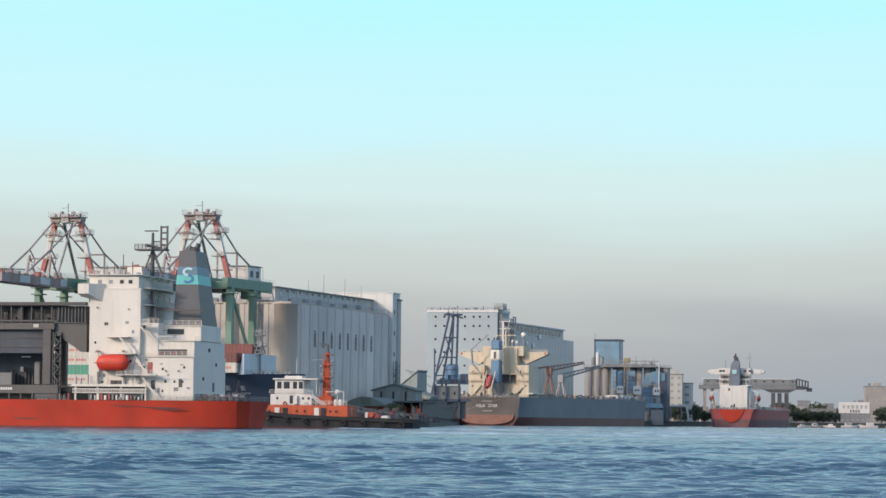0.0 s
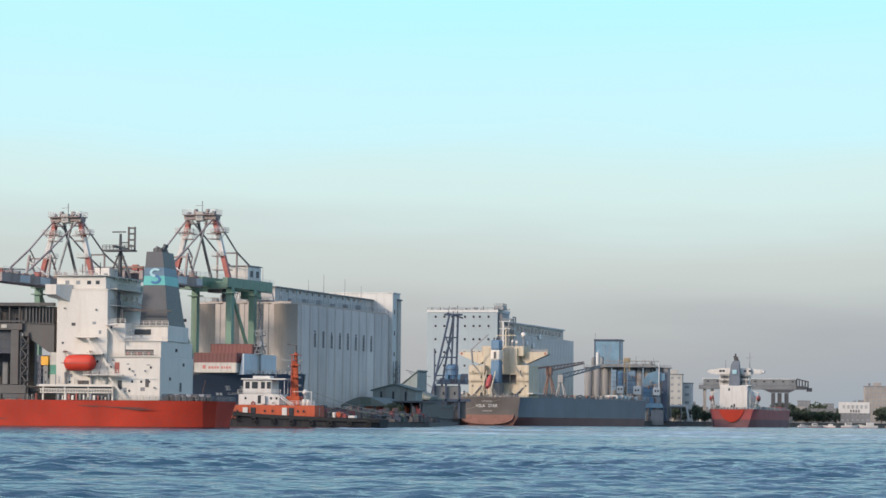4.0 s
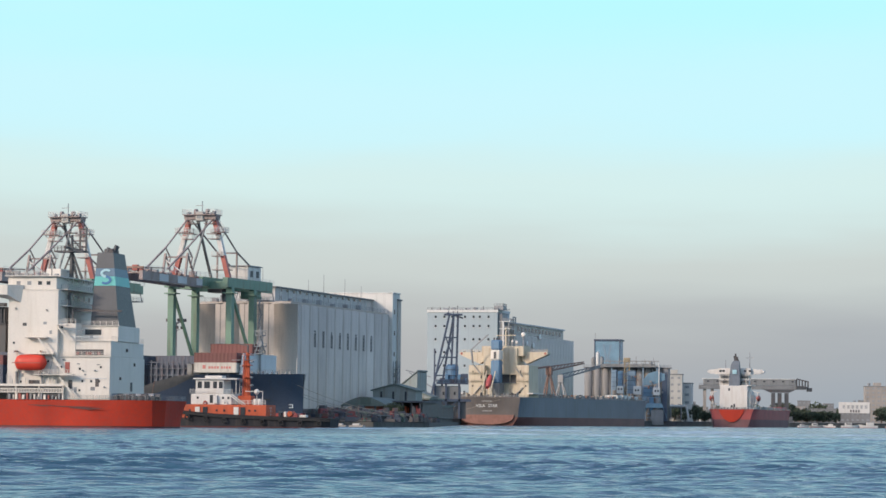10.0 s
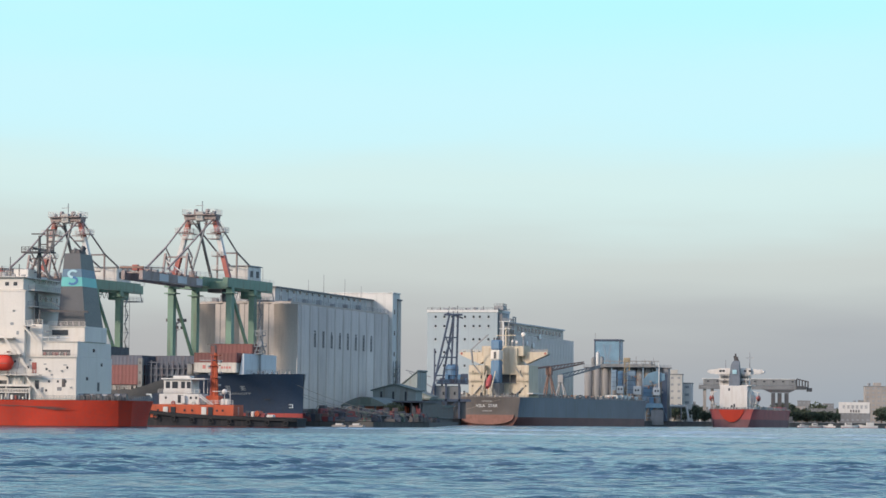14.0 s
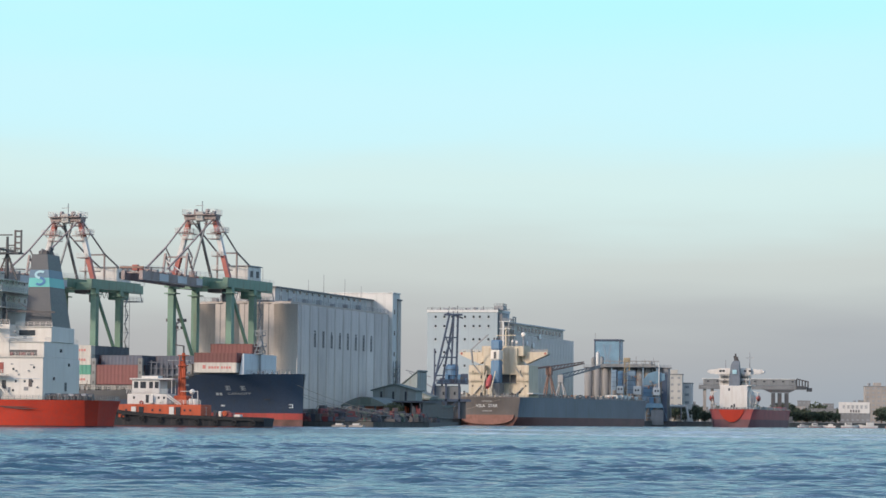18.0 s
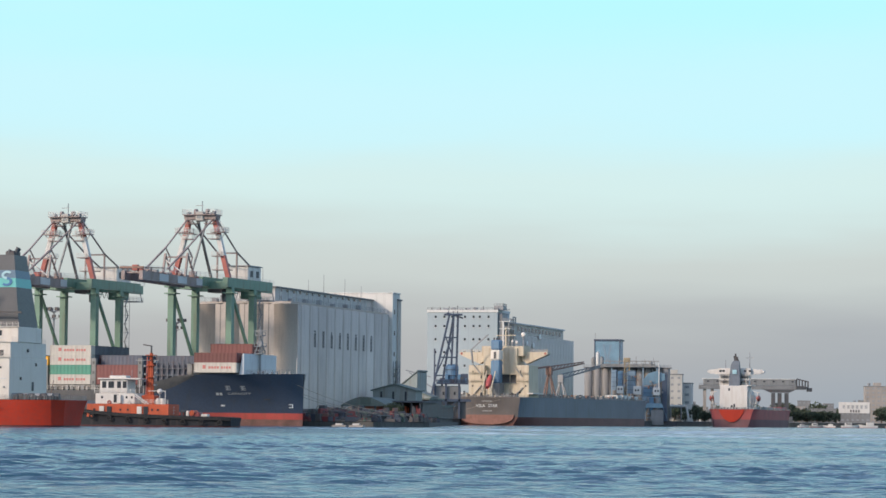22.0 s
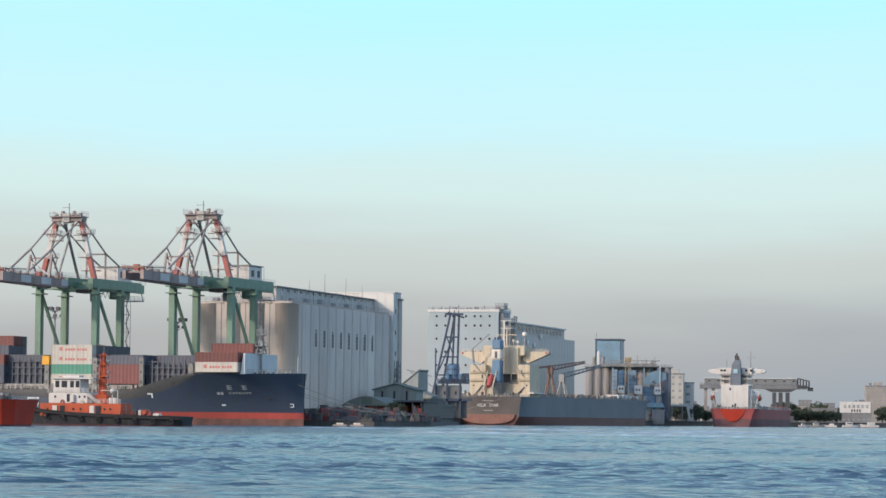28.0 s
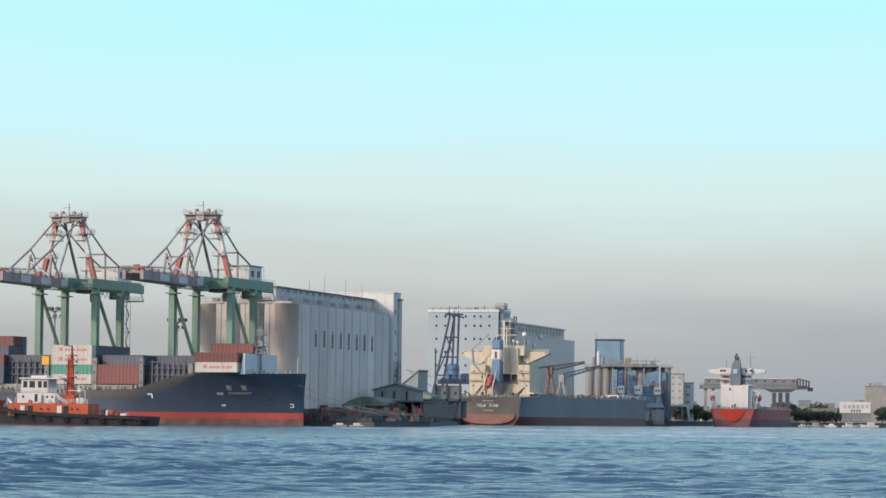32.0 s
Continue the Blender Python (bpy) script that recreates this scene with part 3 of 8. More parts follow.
# ---- low sheds, tanks and yard clutter between the two terminals ----
def yard():
    # dark round-roofed store
    t = thing("round_roofed_store", -23.4, 850, LAND_Z, -17, "low dark green round-roofed warehouse on the quay", "warehouse")
    b = bmesh.new()
    prof = [(-7.4 + 14.8 * k / 12, 3.3 + 2.6 * math.sin(math.pi * k / 12)) for k in range(13)]
    prism(b, prof + [(7.4, 3.1), (-7.4, 3.1)], 0, 20)
    part("roof", b, "roof_green", t, "dark green curved sheet roof")
    for x in (-7, -3.5, 0, 3.5, 7):
        bar("column", (x, 0.6, 0), (x, 0.6, 3.4), 0.5, "steel_dark", t)
    solid("back_wall", -7, 7, 12, 19.5, 0, 3.1, "concrete_dark", t)
    solid("brick_bay", -0.5, 4.5, 1.2, 6, 0, 3.25, "brick_red", t, "reddish brick wall under the roof")
    solid("skylight", -1.0, 2.4, -0.1, 0.5, 3.6, 5.6, "deck_green", t)
    # grey gabled sheds
    for k, (X, Y, w, d, e, r, turn) in enumerate(((-14.8, 882, 14.0, 7, 8.2, 10.0, -17), (-11.0, 1110, 14, 8, 8.2, 10.8, -17))):
        s = thing("gabled_shed", X, Y, LAND_Z, turn, "grey corrugated gabled warehouse with rusty roof", "warehouse", "sheds on the quay")
        b = bmesh.new()
        prism(b, [(-w / 2, 0), (w / 2, 0), (w / 2, e), (0, r), (-w / 2, e)], 0, d)
        part("wall", b, "shed_grey", s)
        for sx in (-1, 1):
            b = bmesh.new()
            prism(b, [(sx * (w / 2 + 0.6), e - 0.15), (0, r + 0.05), (0, r + 0.4), (sx * (w / 2 + 0.6), e + 0.2)], -0.6, d + 0.6)
            part("roof", b, "roof_green", s)
        for x in (-w * 0.3, -w * 0.02, w * 0.27):
            solid("louvre", x - 0.32, x + 0.32, -0.12, 0.1, e * 0.55, e - 0.3, "glass_dark", s)
        solid("door", -w * 0.2, w * 0.05, -0.15, 0.1, 0, 4.2, "steel_dark", s)
    # steep shed end
    s = thing("conveyor_house", -14.5, 1230, LAND_Z, -17, "pale grey wedge-shaped conveyor house", "conveyor house")
    b = bmesh.new()
    prism(b, [(-10, 0), (4, 0), (4, 20), (-10, 9)], 0, 14)
    part("wall", b, "shed_grey", s)
    b = bmesh.new()
    prism(b, [(-10.5, 8.9), (4.3, 20.5), (4.3, 21.0), (-10.5, 9.4)], -0.5, 14.5)
    part("roof", b, "shed_grey", s)
    # low dark sheds further along
    for k, (X, Y, w, h) in enumerate(((-9, 1180, 15, 4.6), (-7, 1255, 16, 5.4), (-11.0, 958, 13.5, 6.0), (-13.0, 861, 14.5, 4.4))):
        s = thing("flat_store", X, Y, LAND_Z, -17, "low dark flat-roofed store with open bays", "shed", "stores on the quay")
        solid("wall", -w / 2, w / 2, 12, 16, 0, h, "steel_dark", s)
        solid("side_wall", w / 2 - 0.3, w / 2, 1, 12, 0, h, "steel_dark", s)
        solid("side_wall", -w / 2, -w / 2 + 0.3, 1, 12, 0, h, "steel_dark", s)
        for i in range(5):
            x = -w / 2 + 1 + i * (w - 3) / 4
            solid("stored_crate", x, x + 1.8, 4, 6.5, 0, 1.6 + (i * 7 % 3) * 0.8, ("tug_orange", "steel_grey", "derrick_brown", "drum_blue", "dark_clutter")[(i + k) % 5], s, "", 0.1)
        solid("roof", -w / 2 - 0.8, w / 2 + 0.8, -0.8, 16.5, h, h + 0.5, "roof_green" if k != 3 else "guide_blue", s)
        for i in range(6):
            x = -w / 2 + 0.4 + i * (w - 0.8) / 5
            bar("post", (x, 0, 0), (x, 0, h), 0.45, "steel_dark", s)
    # scrap, drums, stacks and cars on the quay edge
    random.seed(5)
    cols = ["dark_clutter", "hold_blue", "steel_dark", "derrick_brown", "steel_dark", "dark_clutter", "deck_green", "dark_clutter", "steel_dark", "dull_red"]
    for k in range(78):
        if k < 58:
            e0 = quay(3 + 27 * k / 57, 33 + random.uniform(0, 12))
            X, Y = e0.x, e0.y
        else:
            Y = 800 + 480 * (k - 58) / 19
            X = -9 - random.uniform(0, 3) + max(0, (Y - 980) * 0.018)
        w, d, h = random.uniform(1.8, 5), random.uniform(1.2, 3), random.uniform(0.6, 1.9)
        s = thing("cargo_pile", X, Y, LAND_Z, random.uniform(-40, 10), "heap of dark rusty cargo and gear under covers", "cargo pile",
                  "piles on the quay")
        b = bmesh.new()
        box(b, -w / 2, w / 2, -d / 2, d / 2, 0, h, min(h, d) * 0.28)
        bmesh.ops.subdivide_edges(b, edges=b.edges[:], cuts=1)
        for v in b.verts:
            if v.co.z > 0.1:
                v.co += Vector((random.uniform(-.2, .2), random.uniform(-.2, .2), random.uniform(-.25, .15)))
        part("cover", b, random.choice(cols), s)
        for i in range(random.randint(1, 3)):
            x = random.uniform(-w / 2, w / 2)
            bar("timber", (x, -d * 0.6, 0.2), (x + random.uniform(-1, 1), d * 0.3, h * random.uniform(0.5, 1.2)), 0.25, random.choice(cols), s)
    for k in range(46):
        e0 = quay(29 - 20 * random.random(), 36 + 26 * random.random())
        w, d, h = random.uniform(1.5, 4.5), random.uniform(1.2, 2.6), random.uniform(1.2, 3.0)
        s = thing("cargo_stack", e0.x, e0.y, LAND_Z, random.uniform(-40, 10), "stack of dark timber, drums and rusty gear", "cargo pile", "stacks on the quay")
        for i in range(random.randint(2, 4)):
            x0 = random.uniform(-w / 2, w / 4)
            solid(("bundle", "crate", "drum_stack", "timber")[i], x0, x0 + random.uniform(0.6, w / 2), -d / 2 + i * 0.21, d / 2 - 0.2, 0, h * random.uniform(0.5, 1.0), random.choice(cols), s, "", 0.1)
    # gear heaped on the low apron at the water
    rng = random.Random(8)
    tones = ["dark_clutter", "steel_dark", "derrick_brown", "hold_blue", "dark_clutter", "deck_green", "guide_blue", "steel_dark", "dull_red"]
    for k in range(84):
        f = rng.random()
        if k < 50:
            e0 = quay(9 + 23 * f, 27.4 + rng.uniform(0.6, 2.6))
            X, Y = e0.x, e0.y
        elif k < 74:
            e0 = quay(31.6 + 4.2 * f, 31 + 28 * f) + QU * rng.uniform(0, 2.2)
            X, Y = e0.x, e0.y
        else:
            Y = 790 + 170 * f
            X = -6.8 + 4.2 * (Y - 785) / 195 + rng.uniform(0.2, 1.6)
        w, d, h = rng.uniform(0.8, 3.4), rng.uniform(0.8, 1.8), rng.uniform(0.7, 2.6) * (1.0 if rng.random() < 0.8 else 1.5)
        s = thing("quay_gear", X, Y, 1.3, rng.uniform(-30, 10), "heaped dark crates and gear on the low apron at the water", "cargo pile", "gear on the apron")
        b = bmesh.new()
        box(b, -w / 2, w / 2, -d / 2, d / 2, 0, h * 0.6, 0.12)
        part("crate", b, rng.choice(tones), s)
        b = bmesh.new()
        x1 = rng.uniform(-w * 0.3, w * 0.2)
        box(b, x1 - w * 0.24, x1 + w * 0.3, -d * 0.35, d * 0.35, h * 0.6, h, 0.1)
        part("bundle", b, rng.choice(tones), s)
        if k % 3 == 0:
            bar("pole", (rng.uniform(-w / 2, w / 2), -d * 0.3, h * 0.5), (rng.uniform(-w, w), d * 0.2, h + rng.uniform(0.3, 2.2)), 0.14, rng.choice(tones), s)
    # reddish scrub on the quay edge and a low rail fence
    rng = random.Random(17)
    for k in range(9):
        e0 = quay(19.5 + k * 0.85, 34.2 + rng.uniform(-0.6, 0.8))
        s = thing("scrub_bush", e0.x, e0.y, LAND_Z, rng.uniform(0, 360), "low reddish brown scrub bush on the quay edge", "bush", "scrub on the quay")
        b = bmesh.new()
        for i in range(70):
            a, r, z = rng.uniform(0, 6.28), rng.uniform(0, 1.0), rng.uniform(0.1, 1.7)
            c0 = Vector((r * math.cos(a), r * math.sin(a), z * (1.1 - 0.4 * r)))
            d0 = Vector((rng.uniform(-1, 1), rng.uniform(-1, 1), rng.uniform(-0.3, 1))).normalized() * rng.uniform(0.2, 0.42)
            e1 = d0.cross(Vector((0.3, 0.9, 0.2))).normalized() * 0.14
            b.faces.new([b.verts.new(c0 - e1), b.verts.new(c0 + e1), b.verts.new(c0 + d0)])
        part("twigs", b, "dull_red" if k % 3 else "derrick_brown", s)
        b = bmesh.new()
        tube(b, (0, 0, 0), (0, 0, 1.0), 0.09, 0.03, 6)
        part("stem", b, "bark", s)
    fe = quay(4, 31.7)
    s = thing("rail_fence", fe.x, fe.y, LAND_Z, QUAY_TURN, "low dark rail fence along the quay edge", "fence")
    for k in range(14):
        bar("post", (k * 1.95, 0, 0), (k * 1.95, 0, 1.1), 0.12, "steel_dark", s)
    for z in (0.55, 1.05):
        bar("rail", (0, 0, z), (25.4, 0, z), 0.1, "steel_dark", s)
    # orange drums by the far berth
    for k in range(3):
        s = thing("storage_tank", -7.4 + k * 1.5, 972, LAND_Z, 0, "small upright orange storage tank", "tank", "orange tanks")
        b = bmesh.new()
        tube(b, (0, 0, 0), (0, 0, 3.4 - k * 0.6), 0.65, 0.65, 14)
        tube(b, (0, 0, 3.4 - k * 0.6), (0, 0, 3.8 - k * 0.6), 0.65, 0.2, 14)
        part("shell", b, "tug_orange", s, smooth=False)
        bar("ladder", (0, -0.72, 0), (0, -0.72, 3.4 - k * 0.6), 0.14, "steel_grey", s)
    # moored work floats
    for X, Y in ((-27.0, 752.0), (-22.4, 750.0)):
        s = thing("work_float", X, Y, 0, -15, "small white work float moored at the quay", "raft")
        solid("deck", -2.0, 2.0, -1.0, 1.0, -0.2, 0.42, "wall_tan", s, "", 0.12)
        solid("locker", -1.1, 0.8, -0.5, 0.5, 0.42, 0.85, "tug_white", s, "", 0.08)


yard()


def lamp_mast(x, y, h):
    t = thing("floodlight_mast", x, y, LAND_Z, -20, "tall grey floodlight mast over the container yard", "floodlight mast")
    pipe("pole", (0, 0, 0), (0, 0, h), 0.45, "steel_grey", t, r1=0.25)
    b = bmesh.new()
    for k in range(8):
        a = k * math.pi / 4
        beam(b, (0, 0, h - 0.6), (2.6 * math.cos(a), 2.6 * math.sin(a), h + 0.4), 0.18)
    part("crown", b, "steel_grey", t)
    for k in range(6):
        a = k * math.pi / 3
        bar("crown_arm", (0, 0, h - 2.6), (2.2 * math.cos(a), 2.2 * math.sin(a), h - 1.8), 0.16, "steel_grey", t)
        o = solid("floodlight", -0.5, 0.5, -0.3, 0.3, -0.45, 0.4, "steel_dark", t, "", 0.08)
        o.location = (2.2 * math.cos(a), 2.2 * math.sin(a), h - 1.6)
    for k in range(8):
        a = k * math.pi / 4
        o = solid("floodlight", -0.55, 0.55, -0.35, 0.35, -0.5, 0.4, "steel_dark", t, "", 0.08)
        o.location = (2.6 * math.cos(a), 2.6 * math.sin(a), h + 0.6)


for u, v, h in ((-86.7, 75, 30.5), (-52.7, 88, 27.5)):
    p = quay(u, v)
    lamp_mast(p.x, p.y, h)


# ---- ship-to-shore container cranes ----
def sts_crane():
    c = quay(-19.2, 33)
    t = thing("container_crane", c.x, c.y, LAND_Z, QUAY_TURN, "green ship-to-shore container crane with red and white lattice top", "container crane",
              "cranes on the container quay")
    G, W = 15.3, 8.8
    for sx in (-1, 1):
        for y in (0, G):
            b = bmesh.new()
            p = [(sx * W, y, 1.2), (sx * W, y, 34.6)]
            beam(b, p[0], p[1], 1.7, 1.9)
            leg = part("leg", b, "crane_green", t, "green box-section leg")
            solid("bogie", sx * W - 2.6, sx * W + 2.6, y - 0.7, y + 0.7, 0.05, 1.3, "steel_dark", leg, "", 0.15)
            solid("collar", sx * W - 1.7, sx * W + 1.7, y - 1.7, y + 1.7, 33.2, 33.5, "crane_green", leg)
        bar("diagonal_brace", (sx * W, 0.5, 34.2), (sx * W, G - 0.6, 15.0), 0.7, "crane_green", t)
        bar("sill_beam", (sx * W, 0, 9.0), (sx * W, G, 9.0), 1.2, "crane_green", t, h=1.5)
        top = 12.0 if sx > 0 else 1.5
        bar("upper_side_beam", (sx * W, -3.5, 36.2), (sx * W, G + top, 36.2), 1.5, "crane_green", t, h=2.6)
    for y in (0, G):
        bar("portal_beam", (-W - 0.8, y, 35.6), (W + 0.8, y, 35.6), 1.6, "crane_green", t, h=2.1)
    for y in (0.05, G):
        bar("portal_tie", (-W, y, 8.9), (W, y, 8.9), 1.0, "crane_green", t, h=1.3)
    # boom and girder
    for sx in (-1, 1):
        g = bar("boom_girder", (sx * 2.6, -43, 36.2), (sx * 2.6, -6, 35.8), 1.0, "crane_dark", t, "dark rusty boom girder", h=2.4)
        bar("back_girder", (sx * 2.6, -6, 36.4), (sx * 2.6, 42, 36.4), 1.2, "crane_dark" if sx < 0 else "crane_green", t, h=2.5)
        for y in (-33.0, -21.6, -9.8):
            solid("boom_panel", sx * 3.15 - 0.03, sx * 3.15 + 0.03, y, y + 5.6, 35.1, 37.0, "panel_blue", g, "pale blue board on the boom")
    b = bmesh.new()
    for k in range(22):
        y = -42 + k * 4
        beam(b, (-2.6, y, 36.9), (2.6, y, 36.9), 0.4)
        if k < 21:
            beam(b, (-2.6 if k % 2 else 2.6, y, 36.9), (2.6 if k % 2 else -2.6, y + 4, 36.9), 0.25)
    part("boom_lacing", b, "crane_dark", t)
    for sx in (-1, 1):
        railing(t, [(sx * 3.6, -43, 37.5), (sx * 3.6, 42, 37.5)], 1.3, "crane_white", 3.2, 0.05)
    for sx in (-1, 1):
        bar("boom_tip_rail", (sx * 2.9, -43, 38.2), (sx * 2.9, -30, 38.6), 0.32, "derrick_brown", t)
    bar("boom_tip_beam", (-3.4, -43, 38.2), (3.4, -43, 38.2), 0.5, "derrick_brown", t)
    for k in range(6):
        bar("tip_post", (-2.9, -42 + k * 2.2, 37.4), (-2.9, -42 + k * 2.2, 38.6), 0.16, "derrick_brown", t)
    # machinery on the boom
    random.seed(11)
    for k in range(16):
        y = -41 + k * 2.9
        solid("boom_gear", -1.0, random.uniform(0, 1.4), y, y + random.uniform(0.5, 1.5), 37.4, 37.5 + random.uniform(0.3, 1.6),
              random.choice(["crane_dark", "steel_grey", "crane_dark", "crane_red"]), t, "", 0.1)
    solid("machinery_house", -4.8, 2.6, 26, 35, 37.8, 42.2, "crane_white", t, "off-white machinery house", 0.2)
    solid("house_roof", -5.1, 2.9, 25.7, 35.3, 42.2, 42.5, "steel_grey", t)
    for y in (27.4, 31.6):
        solid("house_vent", 2.55, 2.75, y, y + 1.6, 39.2, 41, "steel_dark", t)
    solid("electrical_room", 3.2, 7.4, G + 4, G + 9.0, 32.6, 35.0, "crane_green", t, "", 0.15)
    walk_ = solid("rear_platform", 3.0, 9.6, G + 9.5, G + 13.6, 32.2, 32.45, "steel_grey", t)
    railing(walk_, [(3.0, G + 9.5, 32.4), (9.6, G + 9.5, 32.4), (9.6, G + 13.6, 32.4)], 1.2, "crane_white", 1.2, 0.06)
    for x in (3.2, 9.4):
        bar("platform_hanger", (x, G + 13.4, 32.3), (x, G + 11.8, 35.4), 0.2, "steel_grey", t)
    solid("operator_cab", 0.2, 2.2, 13.0, 15.2, 31.6, 34.0, "steel_grey", t, "grey operator cab", 0.2)
    solid("trolley", -2.2, 2.2, 9, 15, 34.0, 35.2, "steel_dark", t)
    # top frame: two-coloured posts over the sea legs
    bands = ((0.0, 0.36, "crane_red"), (0.36, 0.68, "crane_white"), (0.68, 1.0, "crane_red"))
    for sx in (-1, 1):
        p, q = Vector((sx * 8.3, 0, 37.2)), Vector((sx * 3.5, 0, 54.9))
        for a, z, mt in bands:
            bar("top_post", p.lerp(q, a), p.lerp(q, z), 1.25, mt, t, "banded post of the top frame", h=1.35)
        for k, f in enumerate((0.35, 0.62, 0.70, 0.86)):
            c2 = p.lerp(q, f)
            x0, x1 = sorted((c2.x, c2.x - sx * 3.0))
            land_ = solid("landing", x0, x1, -1.4, 1.4, c2.z, c2.z + 0.2, "crane_dark", t)
            railing(land_, [(x0, -1.4, c2.z + 0.2), (x1, -1.4, c2.z + 0.2), (x1, 1.4, c2.z + 0.2)], 1.1, "crane_white", 1.2, 0.06)
        # crossed inner struts, stays fore and aft with their frames
        bar("inner_strut", (sx * 1.6, 0.2, 54.2), (0.9, 4.6, 37.6) if sx < 0 else (-4.0, 1.0, 37.2), 0.6 if sx < 0 else 0.42, "steel_dark" if sx < 0 else "steel_grey", t)
        bar("forestay", (sx * 3.9, -0.8, 54.0), (sx * 3.3, -16, 45.0), 0.34, "crane_dark", t)
        bar("forestay_lower", (sx * 3.3, -16, 45.0), (sx * 3.3, -28.6, 38.4), 0.42, "crane_dark", t)
        bar("stay_link", (sx * 3.3, -16, 45.0), (sx * 3.3, -13, 42.4), 0.28, "crane_dark", t)
        bar("stay_link_lower", (sx * 3.3, -13, 42.4), (sx * 3.3, -14.4, 39.6), 0.28, "crane_dark", t)
        bar("backstay", (sx * 3.9, 0.8, 54.0), (sx * 3.0, 17, 45.6), 0.34, "crane_dark", t)
        bar("backstay_lower", (sx * 3.0, 17, 45.6), (sx * 3.0, 26.2, 42.2), 0.36, "crane_dark", t)
        bar("hanger_post", (sx * 3.0, 17, 37.4), (sx * 3.0, 17, 45.6), 0.42, "crane_dark", t)
        bar("boom_frame_post", (sx * 3.4, -17.6, 37.0), (sx * 3.3, -16, 43.4), 0.55, "crane_dark", t)
        bar("boom_frame_brace", (sx * 3.3, -16, 43.0), (sx * 3.4, -11.6, 37.2), 0.4, "crane_dark", t)
    bar("hanger_beam", (-3.0, 17, 45.4), (3.0, 17, 45.4), 0.42, "crane_dark", t)
    hp = solid("hanger_platform", -4.2, 1.2, 15.6, 18.4, 40.6, 40.8, "crane_dark", t)
    railing(hp, [(-4.2, 15.6, 40.8), (1.2, 15.6, 40.8), (1.2, 18.4, 40.8)], 1.1, "crane_white", 1.2, 0.06)
    bar("boom_frame_beam", (-3.3, -16, 42.4), (3.3, -16, 42.4), 0.42, "crane_dark", t)
    bar("boom_frame_strut", (-3.3, -16.4, 41.8), (3.4, -17.2, 37.4), 0.32, "crane_white", t)
    for sx in (-1, 1):
        x0, x1 = sorted((sx * 3.2, sx * 7.4))
        bal = solid("head_balcony", x0, x1, -1.6, 1.6, 50.0, 50.2, "crane_dark", t)
        railing(bal, [(sx * 7.4, -1.6, 50.2), (sx * 7.4, 1.6, 50.2), (sx * 3.2, 1.6, 50.2)], 1.2, "crane_white", 1.0, 0.07)
        railing(bal, [(sx * 3.2, -1.6, 50.2), (sx * 7.4, -1.6, 50.2)], 1.2, "crane_white", 1.0, 0.07)
        bar("balcony_strut", (sx * 7.0, 0, 50.0), (sx * 5.2, 0, 47.4), 0.2, "crane_white", t)
        bar("balcony_hanger", (sx * 6.8, 0, 51.4), (sx * 4.6, 0, 54.2), 0.16, "crane_white", t)
    b = bmesh.new()
    prism(b, [(-4.9, 54.8), (-4.6, 53.4), (-2.4, 53.7), (2.4, 53.7), (4.6, 53.4), (4.9, 54.8)], -1.5, 1.5)
    part("head_frame", b, "crane_dark", t, "dark rusty head frame")
    pl = solid("top_platform", -4.9, 4.9, -2.4, 2.4, 54.8, 55.05, "crane_dark", t, "dark head platform")
    for sx in (-1, 1):
        railing(pl, [(sx * 2.0, -2.4, 55.05), (sx * 4.9, -2.4, 55.05), (sx * 4.9, 2.4, 55.05), (sx * 2.0, 2.4, 55.05)], 1.3, "crane_white", 1.2, 0.06)
    for x, h in ((-3.6, 0.8), (2.9, 0.6), (3.8, 1.0)):
        solid("head_gear", x - 0.35, x + 0.35, -1.2, 0.2, 55.05, 55.05 + h, "steel_grey", t, "", 0.1)
    for x in (-1.8, 1.8):
        b = bmesh.new()
        tube(b, (x - 0.3, -0.2, 55.7), (x + 0.3, -0.2, 55.7), 0.95, 0.95, 16)
        sh = part("sheave", b, "crane_dark", t)
        bar("sheave_bracket", (x, -0.2, 55.05), (x, -0.2, 55.8), 0.5, "crane_red", sh)
    solid("head_box", -1.2, 1.2, -2.0, 1.0, 53.2, 55.8, "crane_cream", t, "cream white hoist box in the head", 0.2)
    solid("head_box_hatch", -0.6, 0.5, -2.06, -1.98, 53.9, 54.9, "steel_grey", t)
    pipe("mast", (0, 0, 55), (0, 0, 58.8), 0.13, "steel_grey", t)
    bar("mast_arm", (-2.0, 0, 57.6), (0.3, 0, 57.6), 0.16, "steel_grey", t)
    # stair tower on the landward leg
    b = bmesh.new()
    for k in range(12):
        z = 3 + k * 2.5
        o = 0.0 if k % 2 else 1.4
        box(b, W + 0.9, W + 2.3, G - 0.6 + o, G + 0.6 + o, z, z + 0.12)
        beam(b, (W + 2.0, G + 1.6 if k % 2 else G - 0.4, z + 2.5), (W + 2.0, G - 0.4 if k % 2 else G + 1.6, z), 0.22)
        beam(b, (W + 2.25, G - 0.6, z + 1.1), (W + 2.25, G + 2.0, z + 1.1), 0.08)
    for x in (W + 1.0, W + 2.25):
        for y in (G - 0.6, G + 2.0):
            beam(b, (x, y, 0.5), (x, y, 32.4), 0.1)
    part("stair_tower", b, "steel_grey", t)
